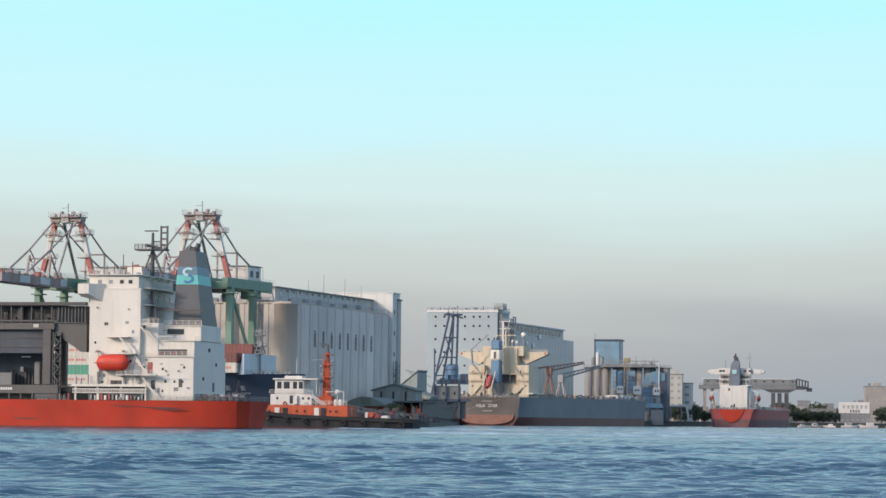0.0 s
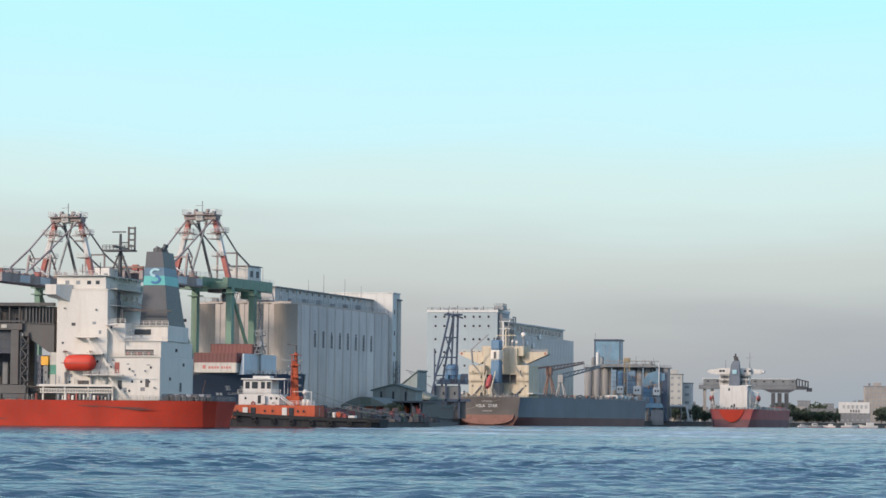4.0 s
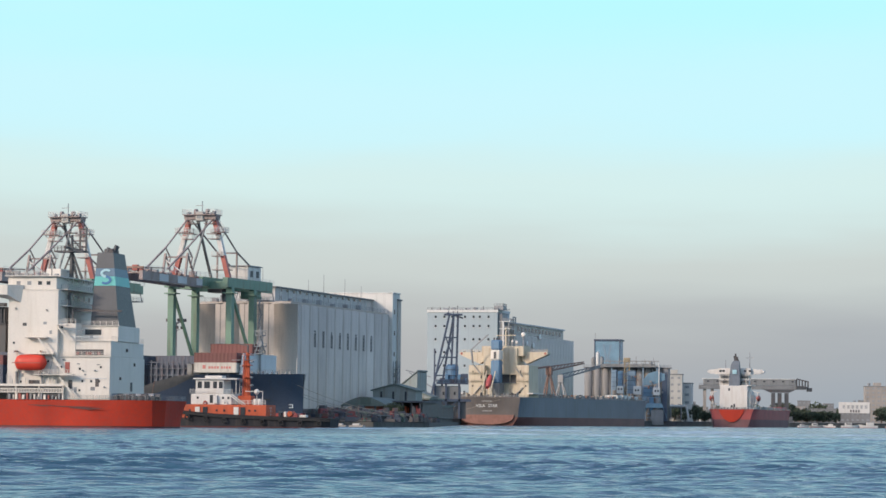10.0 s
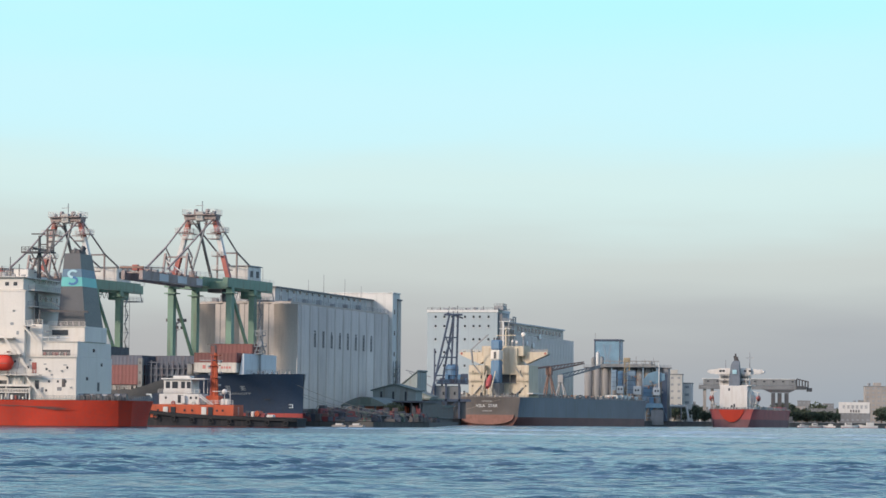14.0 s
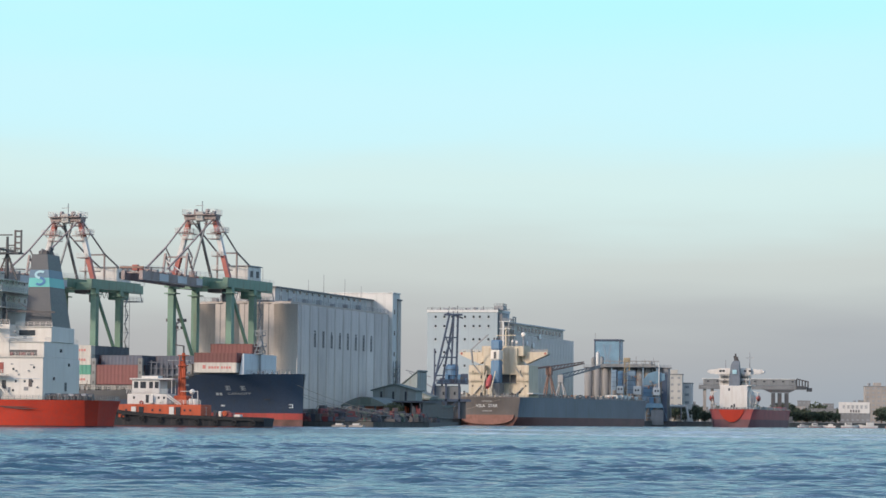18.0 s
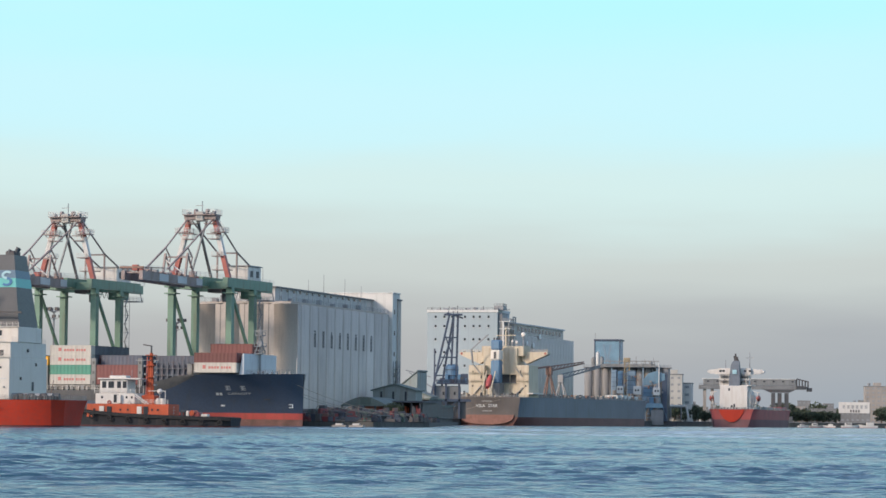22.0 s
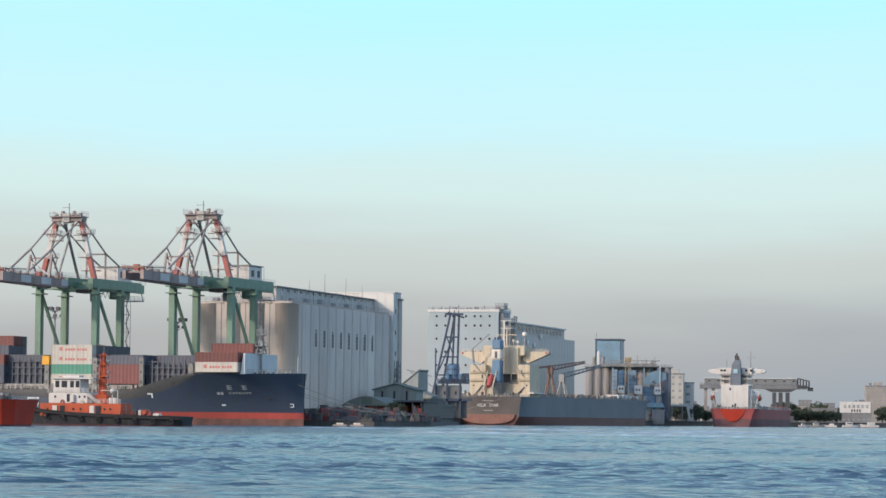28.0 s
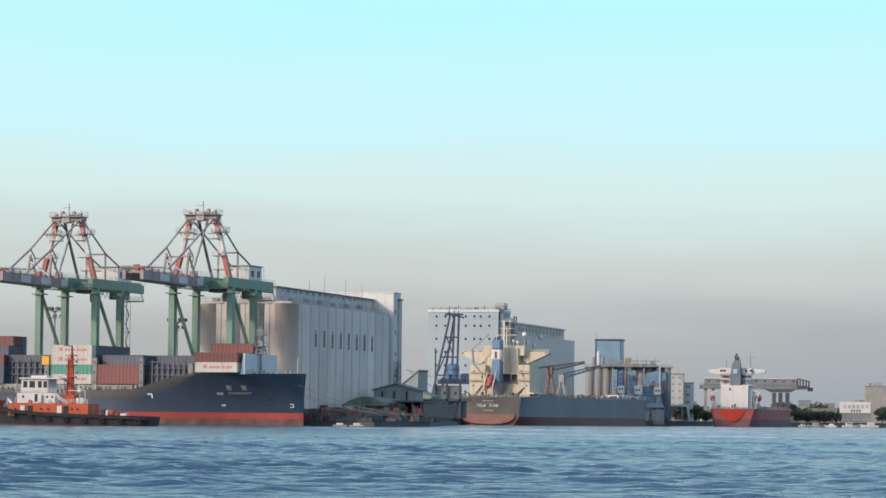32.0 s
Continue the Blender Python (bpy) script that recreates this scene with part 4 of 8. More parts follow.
    # cable loops hanging under the girder
    for k in range(7):
        y = 9 + k * 2.6
        bm2 = bmesh.new()
        rings = []
        for i in range(9):
            c3 = Vector((2.6, y + i * 0.3, 35.0 - 2.0 * math.sin(math.pi * i / 8)))
            rings.append([c3 + Vector((0.09 * math.cos(a * 1.5708), 0, 0.09 * math.sin(a * 1.5708))) for a in range(4)])
        loft(bm2, rings, closed=True)
        part("cable_loop", bm2, "steel_dark", t)
    return t


CRANE_B = sts_crane()
c = quay(-60.6, 33)
copy_thing(CRANE_B, pose(c.x, c.y, LAND_Z, 0, 0, QUAY_TURN))


# ---- ships' hulls ----
def ship_hull(t, st, z_split, top_mat, boot_mat, deck_mat, stern_mat=None, keel=-2.5, bulwark=0.0, foot_mat=None, knuckle=False):
    """st: stations (x, half breadth at keel, at the split, at the deck, deck height, rake at keel, at the split, at the deck)."""
    def lower(s, side):
        x, b0, b1, b2, zd, r0, r1, r2 = s
        return [(x + r0, side * b0, keel), (x + (r0 + r1) / 2, side * (b0 * 0.4 + b1 * 0.6), (keel + z_split) / 2), (x + r1, side * b1, z_split)]

    def upper(s, side):
        x, b0, b1, b2, zd, r0, r1, r2 = s
        out = []
        for k in range(5):
            f = k / 4
            g = f ** 1.5
            out.append((x + r1 + (r2 - r1) * g, side * (b1 + (b2 - b1) * g), z_split + (zd + bulwark - z_split) * f))
        return out

    if knuckle:
        for side in (1, -1):
            b = bmesh.new()
            loft(b, [upper(s, side) for s in st[:2]])
            part("stern_quarter", b, top_mat, t, "sharp-edged quarter of the stern")
    b = bmesh.new()
    for side in (1, -1):
        loft(b, [upper(s, side) for s in (st[1:] if knuckle else st)])
    bmesh.ops.remove_doubles(b, verts=b.verts, dist=0.001)
    part("hull", b, top_mat, t, smooth=True)
    b = bmesh.new()
    for side in (1, -1):
        loft(b, [lower(s, side) for s in st])
    part("bottom_paint", b, boot_mat, t, "underwater paint along the waterline", smooth=True)
    b = bmesh.new()
    loft(b, [upper(st[0], 1), upper(st[0], -1)])
    part("transom", b, stern_mat or top_mat, t)
    b = bmesh.new()
    loft(b, [lower(st[0], 1), lower(st[0], -1)])
    part("transom_foot", b, foot_mat or boot_mat, t)
    b = bmesh.new()
    loft(b, [[(s[0] + s[7], s[3] - 0.05, s[4] - 0.02) for s in st], [(s[0] + s[7], -s[3] + 0.05, s[4] - 0.02) for s in st]])
    part("deck", b, deck_mat, t)


def house(name, t, x0, x1, y0, y1, z0, z1, mt, label="", bevel=0.08):
    return solid(name, x0, x1, y0, y1, z0, z1, mt, t, label, bevel)


# ---- container ship at the quay ----
def container_ship():
    c = quay(0, 14.3)
    t = thing("container_ship", c.x, c.y, 0.55, QUAY_TURN, "dark navy container ship with red bottom paint moored at the quay", "container ship")
    st = [(-190, 13, 13.6, 14, 8.5, 0, 0, 0), (-120, 14, 14, 14, 8.5, 0, 0, 0), (-60, 14, 14, 14, 8.5, 0, 0, 0), (-40, 13.6, 14, 14, 8.5, 0, 0, 0),
          (-30, 12.9, 13.6, 14, 8.5, 0, 0, 0), (-24, 12, 13, 14, 8.8, 0, 0, 0), (-20, 11, 12.3, 14, 9.8, 0, 0, 0), (-16, 10, 11.4, 13.9, 11.1, 0, 0, 0),
          (-12, 8.7, 10.3, 13.7, 12.1, 0, 0, 0), (-8, 7.4, 9, 13.5, 12.7, 0, 0, 0), (-2, 5.4, 7, 12.9, 12.9, 0, 0, 0.4), (4, 3.6, 5, 11.8, 12.9, 0, 0, 1.0),
          (10, 1.9, 3, 9.6, 13.0, 0, 0.4, 1.8), (14, 1.0, 1.8, 6.4, 13.1, 1.4, 1.7, 2.2), (16.6, 0.3, 0.6, 3.0, 13.2, 2.0, 2.2, 2.4), (17.2, 0.05, 0.08, 0.3, 13.2, 2.2, 2.3, 2.5)]
    ship_hull(t, st, 2.8, "hull_navy", "boot_red", "deck_green")
    # bow breakwater, leaning forward face
    b = bmesh.new()
    prism(b, [(6.4, 12.85), (7.7, 12.85), (7.75, 18.3), (7.3, 18.3)], -12.2, 9.2)
    part("breakwater", b, "plate_grey", t, "pale breakwater plate across the bow")
    pipe("foremast", (8.3, -3, 12.9), (8.3, -3, 25.8), 0.34, "steel_grey", t, r1=0.2)
    b = bmesh.new()
    for z, w in ((18.4, 1.3), (20.3, 1.9), (23.2, 1.2)):
        box(b, 7.3, 9.3, -3 - w, -3 + w, z, z + 0.18)
        for s in (-1, 1):
            beam(b, (9.2, -3 + s * w, z), (9.2, -3 + s * w, z + 1), 0.12)
            beam(b, (7.4, -3 + s * w, z), (7.4, -3 + s * w, z + 1), 0.12)
        beam(b, (9.2, -3 - w, z + 1), (9.2, -3 + w, z + 1), 0.1)
        beam(b, (7.4, -3 - w, z + 1), (9.2, -3 - w, z + 1), 0.1)
    box(b, 7.7, 8.9, -3.5, -2.5, 20.5, 21.7)
    beam(b, (7.4, -4.4, 18.4), (8.3, -3, 23), 0.25)
    beam(b, (9.2, -1.6, 18.4), (8.3, -3, 23), 0.25)
    beam(b, (6.6, -3, 24.6), (9.9, -3, 24.6), 0.18)
    part("mast_platform", b, "steel_grey", t)
    railing(t, [(-7, -13.4, 12.8), (2, -12.4, 12.9), (9, -10.4, 13), (14, -7.8, 13.1), (18.2, -3.6, 13.2)], 1.0, "steel_grey", 2.2, 0.05)
    b = bmesh.new()
    for k in range(9):
        x = 7.2 + k * 1.1
        box(b, x + 0.8, x + 1.3, -7 + k * 0.45, -6.4 + k * 0.45, 13, 13.35 + (k % 3) * 0.25)
    part("mooring_gear", b, "steel_grey", t)
    pipe("bow_pole", (17.6, 0, 13.2), (17.6, 0, 17.5), 0.08, "ship_white", t)
    # hull marks and lettering
    def on_side(x, z, y=-14.05):
        return Matrix.Translation((x, y, z)) @ Euler((radians(90), 0, 0)).to_matrix().to_4x4()
    def hull_y(x, z):
        """The near side of the hull at x, z."""
        g = [min(1, max(0, (z - 2.8) / (s[4] - 2.8))) ** 1.5 for s in st]
        xs = [s[0] + s[6] + (s[7] - s[6]) * k for s, k in zip(st, g)]
        return -float(np.interp(x, xs, [s[2] + (s[3] - s[2]) * k for s, k in zip(st, g)]))

    def decal(x, z, w, h):
        """A thin plate that follows the flare."""
        bb = bmesh.new()
        c4 = [(x + i, z + j) for i, j in ((0, 0), (w, 0), (w, h), (0, h))]
        lo = [bb.verts.new((a, hull_y(a, c) - 0.22, c)) for a, c in c4]
        hi = [bb.verts.new((a, hull_y(a, c) + 0.10, c)) for a, c in c4]
        bb.faces.new(lo)
        for i in range(4):
            bb.faces.new((lo[i], lo[(i + 1) % 4], hi[(i + 1) % 4], hi[i]))
        return bb

    a0, a1 = hull_y(1.6, 7.8), hull_y(7.6, 7.8)
    up = hull_y(4.6, 8.3) - hull_y(4.6, 7.3)
    turn = math.degrees(math.atan2(a1 - a0, 6.0))
    lettering("ship_name", "CAPACITY", 0.95, Matrix.Translation((4.5, hull_y(4.5, 7.8) - 0.32, 7.8)) @ Euler((radians(90) + math.atan(-up), 0, radians(turn))).to_matrix().to_4x4() @ Matrix.Diagonal((1.38, 1, 1, 1)),
              "marking_faded", t)
    for x in (-1.5, -0.6):
        part("name_bar", decal(x, 7.4, 0.6, 0.65), "marking_faded", t)
    for x, w in ((1.3, 1.3), (5.2, 1.2)):
        for k in range(3):
            part("painted_character", decal(x, 8.75 + k * 0.46, w, 0.17), "marking_faded", t)
        part("painted_character", decal(x + 0.4, 8.75, 0.17, 1.1), "marking_faded", t)
    for x, z, w, h in ((-19.8, 7.3, 1.4, 0.35), (-18.75, 6.4, 0.35, 0.9), (16.4, 4.2, 0.9, 0.22), (17.1, 4.3, 0.22, 0.8), (16.4, 5.0, 0.9, 0.22), (-0.9, 4.5, 1.0, 0.4),
                       (10.4, 6.3, 1.4, 0.25)):
        part("draught_mark", decal(x, z, w, h), "marking_white" if x < 10 or x > 11 else "hull_grey", t)
    # grey upper strake and growth along the waterline
    b = bmesh.new()
    xs = [-70, -60, -50, -44, -38, -32, -28, -24, -20, -16, -12, -9, -6]
    fall = [1.3, 1.6, 2.0, 2.4, 2.7, 2.7, 2.6, 2.6, 2.8, 2.9, 2.5, 1.6, 0.5]
    top = [float(np.interp(x, [s[0] for s in st], [s[4] for s in st])) for x in xs]
    loft(b, [[(x, hull_y(x, z - d * f) - 0.06 - 0.1 * math.sin(math.pi * f), z - d * f) for f in (0, 0.25, 0.5, 0.75, 1.0)] for x, z, d in zip(xs, top, fall)])
    part("dusty_strake", b, "hull_grey", t, "grey upper strake of the hull")
    b = bmesh.new()
    loft(b, [[(s[0] + s[6] + 0.02, -(s[1] * 0.4 + s[2] * 0.6) - 0.08, 0.15), (s[0] + s[6] + 0.02, -(s[1] * 0.17 + s[2] * 0.83) - 0.08, 1.15)] for s in st])
    loft(b, [[(s[0] + s[5] * 0.5 + s[6] * 0.5, -(s[1] * 0.65 + s[2] * 0.35) - 0.08, -1.0), (s[0] + s[6] + 0.02, -(s[1] * 0.4 + s[2] * 0.6) - 0.08, 0.15)] for s in st])
    part("waterline_growth", b, "growth", t, "brown growth and slime along the waterline")
    # large pale block letters of the line amidships, as plain strokes
    def stroke(x0, z0, x1, z1, w=0.62):
        bb = bmesh.new()
        beam(bb, (x0, -14.04, z0), (x1, -14.04, z1), 0.08, w)
        part("hull_letter_stroke", bb, "marking_white", t, "white stroke of a large hull letter")

    for x in (-60.9, -58.5):
        stroke(x, 2.9, x, 6.3)
    stroke(-60.9, 6.0, -58.5, 3.2)
    for x0, z0, x1, z1 in ((-54.9, 3.2, -54.9, 6.0), (-55.0, 6.2, -51.6, 6.2), (-55.0, 3.0, -51.6, 3.0), (-51.8, 3.0, -51.8, 4.8), (-53.2, 4.7, -51.6, 4.7)):
        stroke(x0, z0, x1, z1, 0.55)
    stroke(-64.4, 2.9, -64.4, 6.3)
    for x in (-70.6, -67.2):
        stroke(x, 2.9, x, 6.3)
    stroke(-70.6, 6.1, -68.9, 4.2)
    stroke(-68.9, 4.2, -67.2, 6.1)
    # hatch coamings, hatch covers and lashing bridges
    for x0, x1 in ((-80, -66), (-64.5, -50.6), (-48.6, -36), (-34.6, -22.6), (-20.6, -8)):
        hb = 13.1 if x1 < -10 else 10.2
        solid("hatch_coaming", x0, x1, -hb + 0.7, hb - 0.7, 8.4, 9.4, "hatch_grey", t)
        solid("hatch_cover", x0 - 0.2, x1 + 0.2, -hb, hb, 9.4, 10.05, "hatch_grey", t, "", 0.08)
    solid("fore_hatch", -7.0, 6.2, -11.5, 11.5, 12.7, 13.3, "hatch_grey", t)
    for x in (-65.4, -49.6, -35.3, -21.6, -7.5):
        lb = solid("lashing_bridge", x - 0.65, x + 0.65, -13.7 if x < -8 else -13.0, -12.6 if x < -8 else -12.0, 8.5 if x < -8 else 12.7, 17.0 if x < -8 else 15.4, "hatch_grey", t, "grey lashing bridge post")
        for z in (10.6, 13.2, 15.8):
            solid("lightening_hole", x - 0.25, x + 0.25, -13.76 if x < -8 else -13.06, -13.7 if x < -8 else -13.0, z - 0.35, z + 0.35, "steel_dark", lb) if x < -8 else None
        bar("bridge_deck", (x, -13.0, 12.9), (x, 13, 12.9), 1.1, "hatch_grey", t, h=0.3)
        bar("bridge_deck", (x, -13.2, 15.4), (x, 13, 15.4), 1.1, "hatch_grey", t, h=0.3)
    # open cell guides in the empty bays
    for x0, x1 in ((-64.6, -50.4), (-20.8, -8.2)):
        for k in range(9):
            x = x0 + (x1 - x0) * k / 8
            bar("cell_guide", (x, -11.6, 10.05), (x, -11.6, 16.0 + (k % 2) * 0.5), 0.35, "guide_blue", t)
        for z in (12.6, 14.4, 16.0):
            bar("guide_rail", (x0, -11.6, z), (x1, -11.6, z), 0.3, "guide_blue", t)
        for z in (11.4, 13.6):
            bar("guide_rail", (x0, -10.2, z), (x1, -10.2, z), 0.5, "guide_blue", t)
    railing(t, [(-110, -13.8, 8.5), (-25, -13.8, 8.6)], 1.1, "ship_white", 2.4, 0.05)
    random.seed(21)
    for k in range(40):
        x = -84 + k * 1.55
        solid("deck_fitting", x, x + random.uniform(0.3, 1.1), -13.5, -12.9, 8.5, 8.9 + random.uniform(0.2, 1.0),
              random.choice(["hatch_grey", "steel_grey", "steel_dark", "wall_tan"]), t)
    solid("yellow_locker", -50.9, -48.7, -14.0, -12.2, 15.1, 17.5, "box_yellow", t, "bright yellow locker on the lashing bridge", 0.1)
    for p, q in (((9, -9.8, 12.6), (34, 16, 2.8)), ((11.5, -8.6, 12.6), (35, 17, 2.8)), ((15, -5.6, 12.4), (40, 17.5, 2.8))):
        b = bmesh.new()
        rings = []
        for i in range(9):
            c3 = Vector(p).lerp(Vector(q), i / 8) - Vector((0, 0, 1.6 * math.sin(math.pi * i / 8)))
            rings.append([c3 + Vector((0, 0.07 * math.cos(a * 1.2566), 0.07 * math.sin(a * 1.2566))) for a in range(5)])
        loft(b, rings, closed=True)
        part("mooring_line", b, "rope", t, "slack mooring rope to the quay")
    return t


container_ship()


def container(mt, marked):
    t = thing("shipping_container", 0, 0, 0, QUAY_TURN, "", "container", "containers on the ship")
    L, W, H = 12.19, 2.44, 2.59
    b = bmesh.new()
    for side in (-1, 1):
        pts = []
        k = 44
        for i in range(k + 1):
            x = -L / 2 + 0.15 + (L - 0.3) * i / k
            o = 0.0 if (i // 2) % 2 else 0.06
            pts.append((x, side * (W / 2 - o)))
        loft(b, [[(x, y, 0.16) for x, y in pts], [(x, y, H - 0.12) for x, y in pts]])
    box(b, -L / 2 + 0.1, L / 2 - 0.1, -W / 2 + 0.06, W / 2 - 0.06, H - 0.1, H - 0.03)
    box(b, -L / 2 + 0.06, L / 2 - 0.06, -W / 2 + 0.06, W / 2 - 0.06, 0.05, 0.16)
    part("shell", b, mt, t)
    b = bmesh.new()
    for x in (-L / 2 + 0.09, L / 2 - 0.09):
        for y in (-W / 2 + 0.09, W / 2 - 0.09):
            box(b, x - 0.09, x + 0.09, y - 0.092, y + 0.092, 0, H)
    for y in (-W / 2 + 0.06, W / 2 - 0.06):
        box(b, -L / 2 + 0.1, L / 2 - 0.1, y - 0.062, y + 0.062, 0.0, 0.17)
        box(b, -L / 2 + 0.1, L / 2 - 0.1, y - 0.062, y + 0.062, H - 0.13, H)
    part("frame", b, mt, t)
    for s in (-1, 1):
        b = bmesh.new()
        box(b, s * (L / 2 - 0.05) - 0.03, s * (L / 2 - 0.05) + 0.03, -W / 2 + 0.15, W / 2 - 0.15, 0.15, H - 0.15)
        part("end_wall", b, mt, t)
    if marked:
        b = bmesh.new()
        for x, w in ((-3.6, 0.9), (-1.9, 0.6), (-1.1, 0.6), (-0.3, 0.6), (0.5, 0.6), (1.7, 0.6), (2.5, 0.35), (3.1, 0.6), (3.9, 0.6)):
            box(b, x, x + w, -W / 2 - 0.02, -W / 2 + 0.003, 1.0, 1.0 + (0.95 if x < -3 else 0.62))
        part("marking", b, "marking_red", t, "red lettering bars")
    return t


LOOKS = {"w": ("box_white", True, "white steel shipping container with red line marking, stacked on deck"),
         "g": ("box_green", False, "green steel shipping container, stacked on deck"),
         "r": ("box_red", False, "brownish red steel shipping container, stacked on deck"),
         "b": ("box_blue", False, "dark blue steel shipping container, stacked on deck"),
         "y": ("box_yellow", False, "bright yellow steel tank container, stacked on deck")}
PROTO = {}


def stow(kind, u, row, z):
    p = quay(u, 1.75 + row * 2.55, z + 0.55)
    mm = pose(p.x, p.y, p.z, 0, 0, QUAY_TURN)
    if kind not in PROTO:
        PROTO[kind] = container(LOOKS[kind][0], LOOKS[kind][1])
        tagged(PROTO[kind], LOOKS[kind][2])
        PROTO[kind].matrix_world = mm
    else:
        copy_thing(PROTO[kind], mm)


TZ = 2.6
for u, z0, rows in ((-42.2, 10.06, ["wgww", "rbbb", "bbrb", "bbbb", "bbbb", "bbrb", "bbbb", "brbb", "bbbb"]),
                    (-28.3, 10.06, ["rr", "rrb", "rbb", "bbb", "bbb", "bbb"]),
                    (-14.6, 10.06, ["", "bb", "bb", "bbb", "bbb", "brb"]),
                    (0.2, 13.31, ["wr", "wr", "br", "rr", "rbr", "rrr"]),
                    (-57.4, 10.06, ["", "bbb", "bbb", "bbb", "bbb"]),
                    (-68.6, 10.06, ["bbr", "bbbb", "rbbbr", "bbbbr", "bbbbb"])):
    for r, tiers in enumerate(rows):
        for k, kind in enumerate(tiers):
            stow(kind, u, r, z0 + k * TZ)
stow("y", -55.0, 4, 10.06 + 2 * TZ)


# ---- red open-hatch ship under way ----
def red_ship():
    t = thing("cargo_ship", 0, 0, 0, 168, "orange-red cargo ship with white bridge house under way", "cargo ship")
    st = [(-0.7, 5.0, 6.4, 8.4, 6.7, 1.6, 1.1, 0.0), (1.8, 8.6, 9.9, 12.1, 6.7, 0.8, 0.6, 0), (5, 10.4, 11.6, 13.2, 6.7, 0.3, 0.2, 0), (10, 12.5, 13.2, 14.2, 6.7, 0, 0, 0), (20, 14, 14.3, 14.5, 6.7, 0, 0, 0),
          (40, 14.5, 14.5, 14.5, 6.7, 0, 0, 0), (90, 14.5, 14.5, 14.5, 6.8, 0, 0, 0), (150, 14.2, 14.5, 14.5, 7.2, 0, 0, 0), (170, 10, 11, 13.5, 9.5, 0, 0, 0.5),
          (184, 3.5, 4.5, 8.5, 10.5, 0, 0, 2), (190, 0.1, 0.2, 0.6, 11, 0, 0, 4)]
    ship_hull(t, st, 0.45, "hull_red", "hull_boot", "deck_green", knuckle=True)
    W = "ship_white"
    # dark rubbed scars on the side
    for x0, x1, z in ((12.5, 22, 4.6), (14, 26, 5.0), (25, 33, 5.3), (50, 58, 2.2), (60, 68, 4.2)):
        b = bmesh.new()
        prism(b, [(x0, z), ((x0 + x1) / 2, z - 0.25), (x1, z + 0.1), (x1, z + 0.2), ((x0 + x1) / 2, z + 0.12)], 14.52, 14.56)
        part("hull_scar", b, "hull_boot", t, "dark rubbed scar on the hull side")
    # bridge house: tall fore block, lower after block with a recess, shaded after end
    house("house_front", t, 25.6, 38.6, -13.6, 14.2, 6.7, 33.4, W, "tall white bridge tower", 0.12)
    house("house_after", t, 12.2, 25.7, -13.4, 13.6, 6.7, 17.2, W, "white after house", 0.12)
    house("house_upper", t, 12.3, 23.0, -12.8, 12.8, 17.2, 21.0, W, "", 0.1)
    house("engine_casing", t, 12.0, 21.5, -8.4, 8.4, 21.0, 24.8, W, "white engine casing under the funnel", 0.1)
    # flat dark plates on the wall stand for shaded recesses
    solid("recess", 16.4, 20.6, 8.36, 8.5, 22.6, 23.9, "glass_dark", t)
    solid("side_recess", 14.2, 22.6, 12.78, 12.86, 17.5, 18.9, "steel_dark", t, "dark plate painted for the shaded recess along the after house")
    for x in (15.4, 17.6, 18.4, 20.8):
        solid("hose_box", x - 0.35, x + 0.35, 12.8, 13.1, 17.6, 18.3, "dull_red", t, "", 0.04)
    house("wheelhouse", t, 26.2, 38.9, -13.2, 13.9, 33.4, 36.4, W, "white wheelhouse", 0.15)
    house("wheelhouse_roof", t, 25.4, 39.3, -13.6, 14.4, 36.4, 36.7, W)
    for x in (28.4, 30.6, 33.4, 36.2):
        solid("bridge_window", x - 0.5, x + 0.5, 13.88, 13.96, 34.5, 35.4, "glass_dark" if x < 32 else "steel_grey", t)
    solid("bridge_ledge", 25.5, 38.8, 13.9, 14.3, 33.1, 33.35, W, t)
    for x in (27.0, 29.6, 32.0, 34.8, 37.4):
        solid("roof_locker", x - 0.4, x + 0.4, 11.5, 12.6, 36.7, 37.3 + (x * 7 % 3) * 0.25, "steel_grey", t, "", 0.08)
    # bridge wing
    b = bmesh.new()
    r0 = loft(b, [[(34.6, 14.2, 34.4), (40.8, 14.2, 34.4), (40.8, 14.2, 31.4), (35.4, 14.2, 30.2)],
                  [(38.0, 16.8, 34.4), (40.8, 16.8, 34.4), (40.8, 16.8, 32.0), (38.0, 16.8, 32.0)]], closed=True)
    b.faces.new(r0[1])
    b.faces.new(r0[0][::-1])
    part("bridge_wing", b, W, t, "white enclosed bridge wing")
    # deck edges with rails
    for z, x0, x1, y in ((21.0, 12.3, 23.0, 12.8), (24.8, 12.0, 21.5, 8.4), (17.2, 12.2, 25.6, 13.6), (36.7, 25.4, 39.3, 14.4)):
        d = solid("deck_edge", x0 - 0.3, x1 + 0.2, y - 0.1, y + 0.35, z - 0.12, z + 0.05, W, t)
        railing(d, [(x0, y, z), (x1, y, z)], 1.1, W, 1.5, 0.05)
    railing(t, [(12.4, 12.6, 21.0), (12.4, -12.6, 21.0)], 1.1, W, 1.6, 0.04)
    railing(t, [(1.9, -11.8, 6.7), (-0.5, -8.1, 6.7), (-0.5, 8.1, 6.7), (1.9, 11.8, 6.7), (5, 12.9, 6.7), (10, 13.9, 6.7), (24, 14.4, 6.7)], 1.1, "steel_grey", 1.6, 0.04)
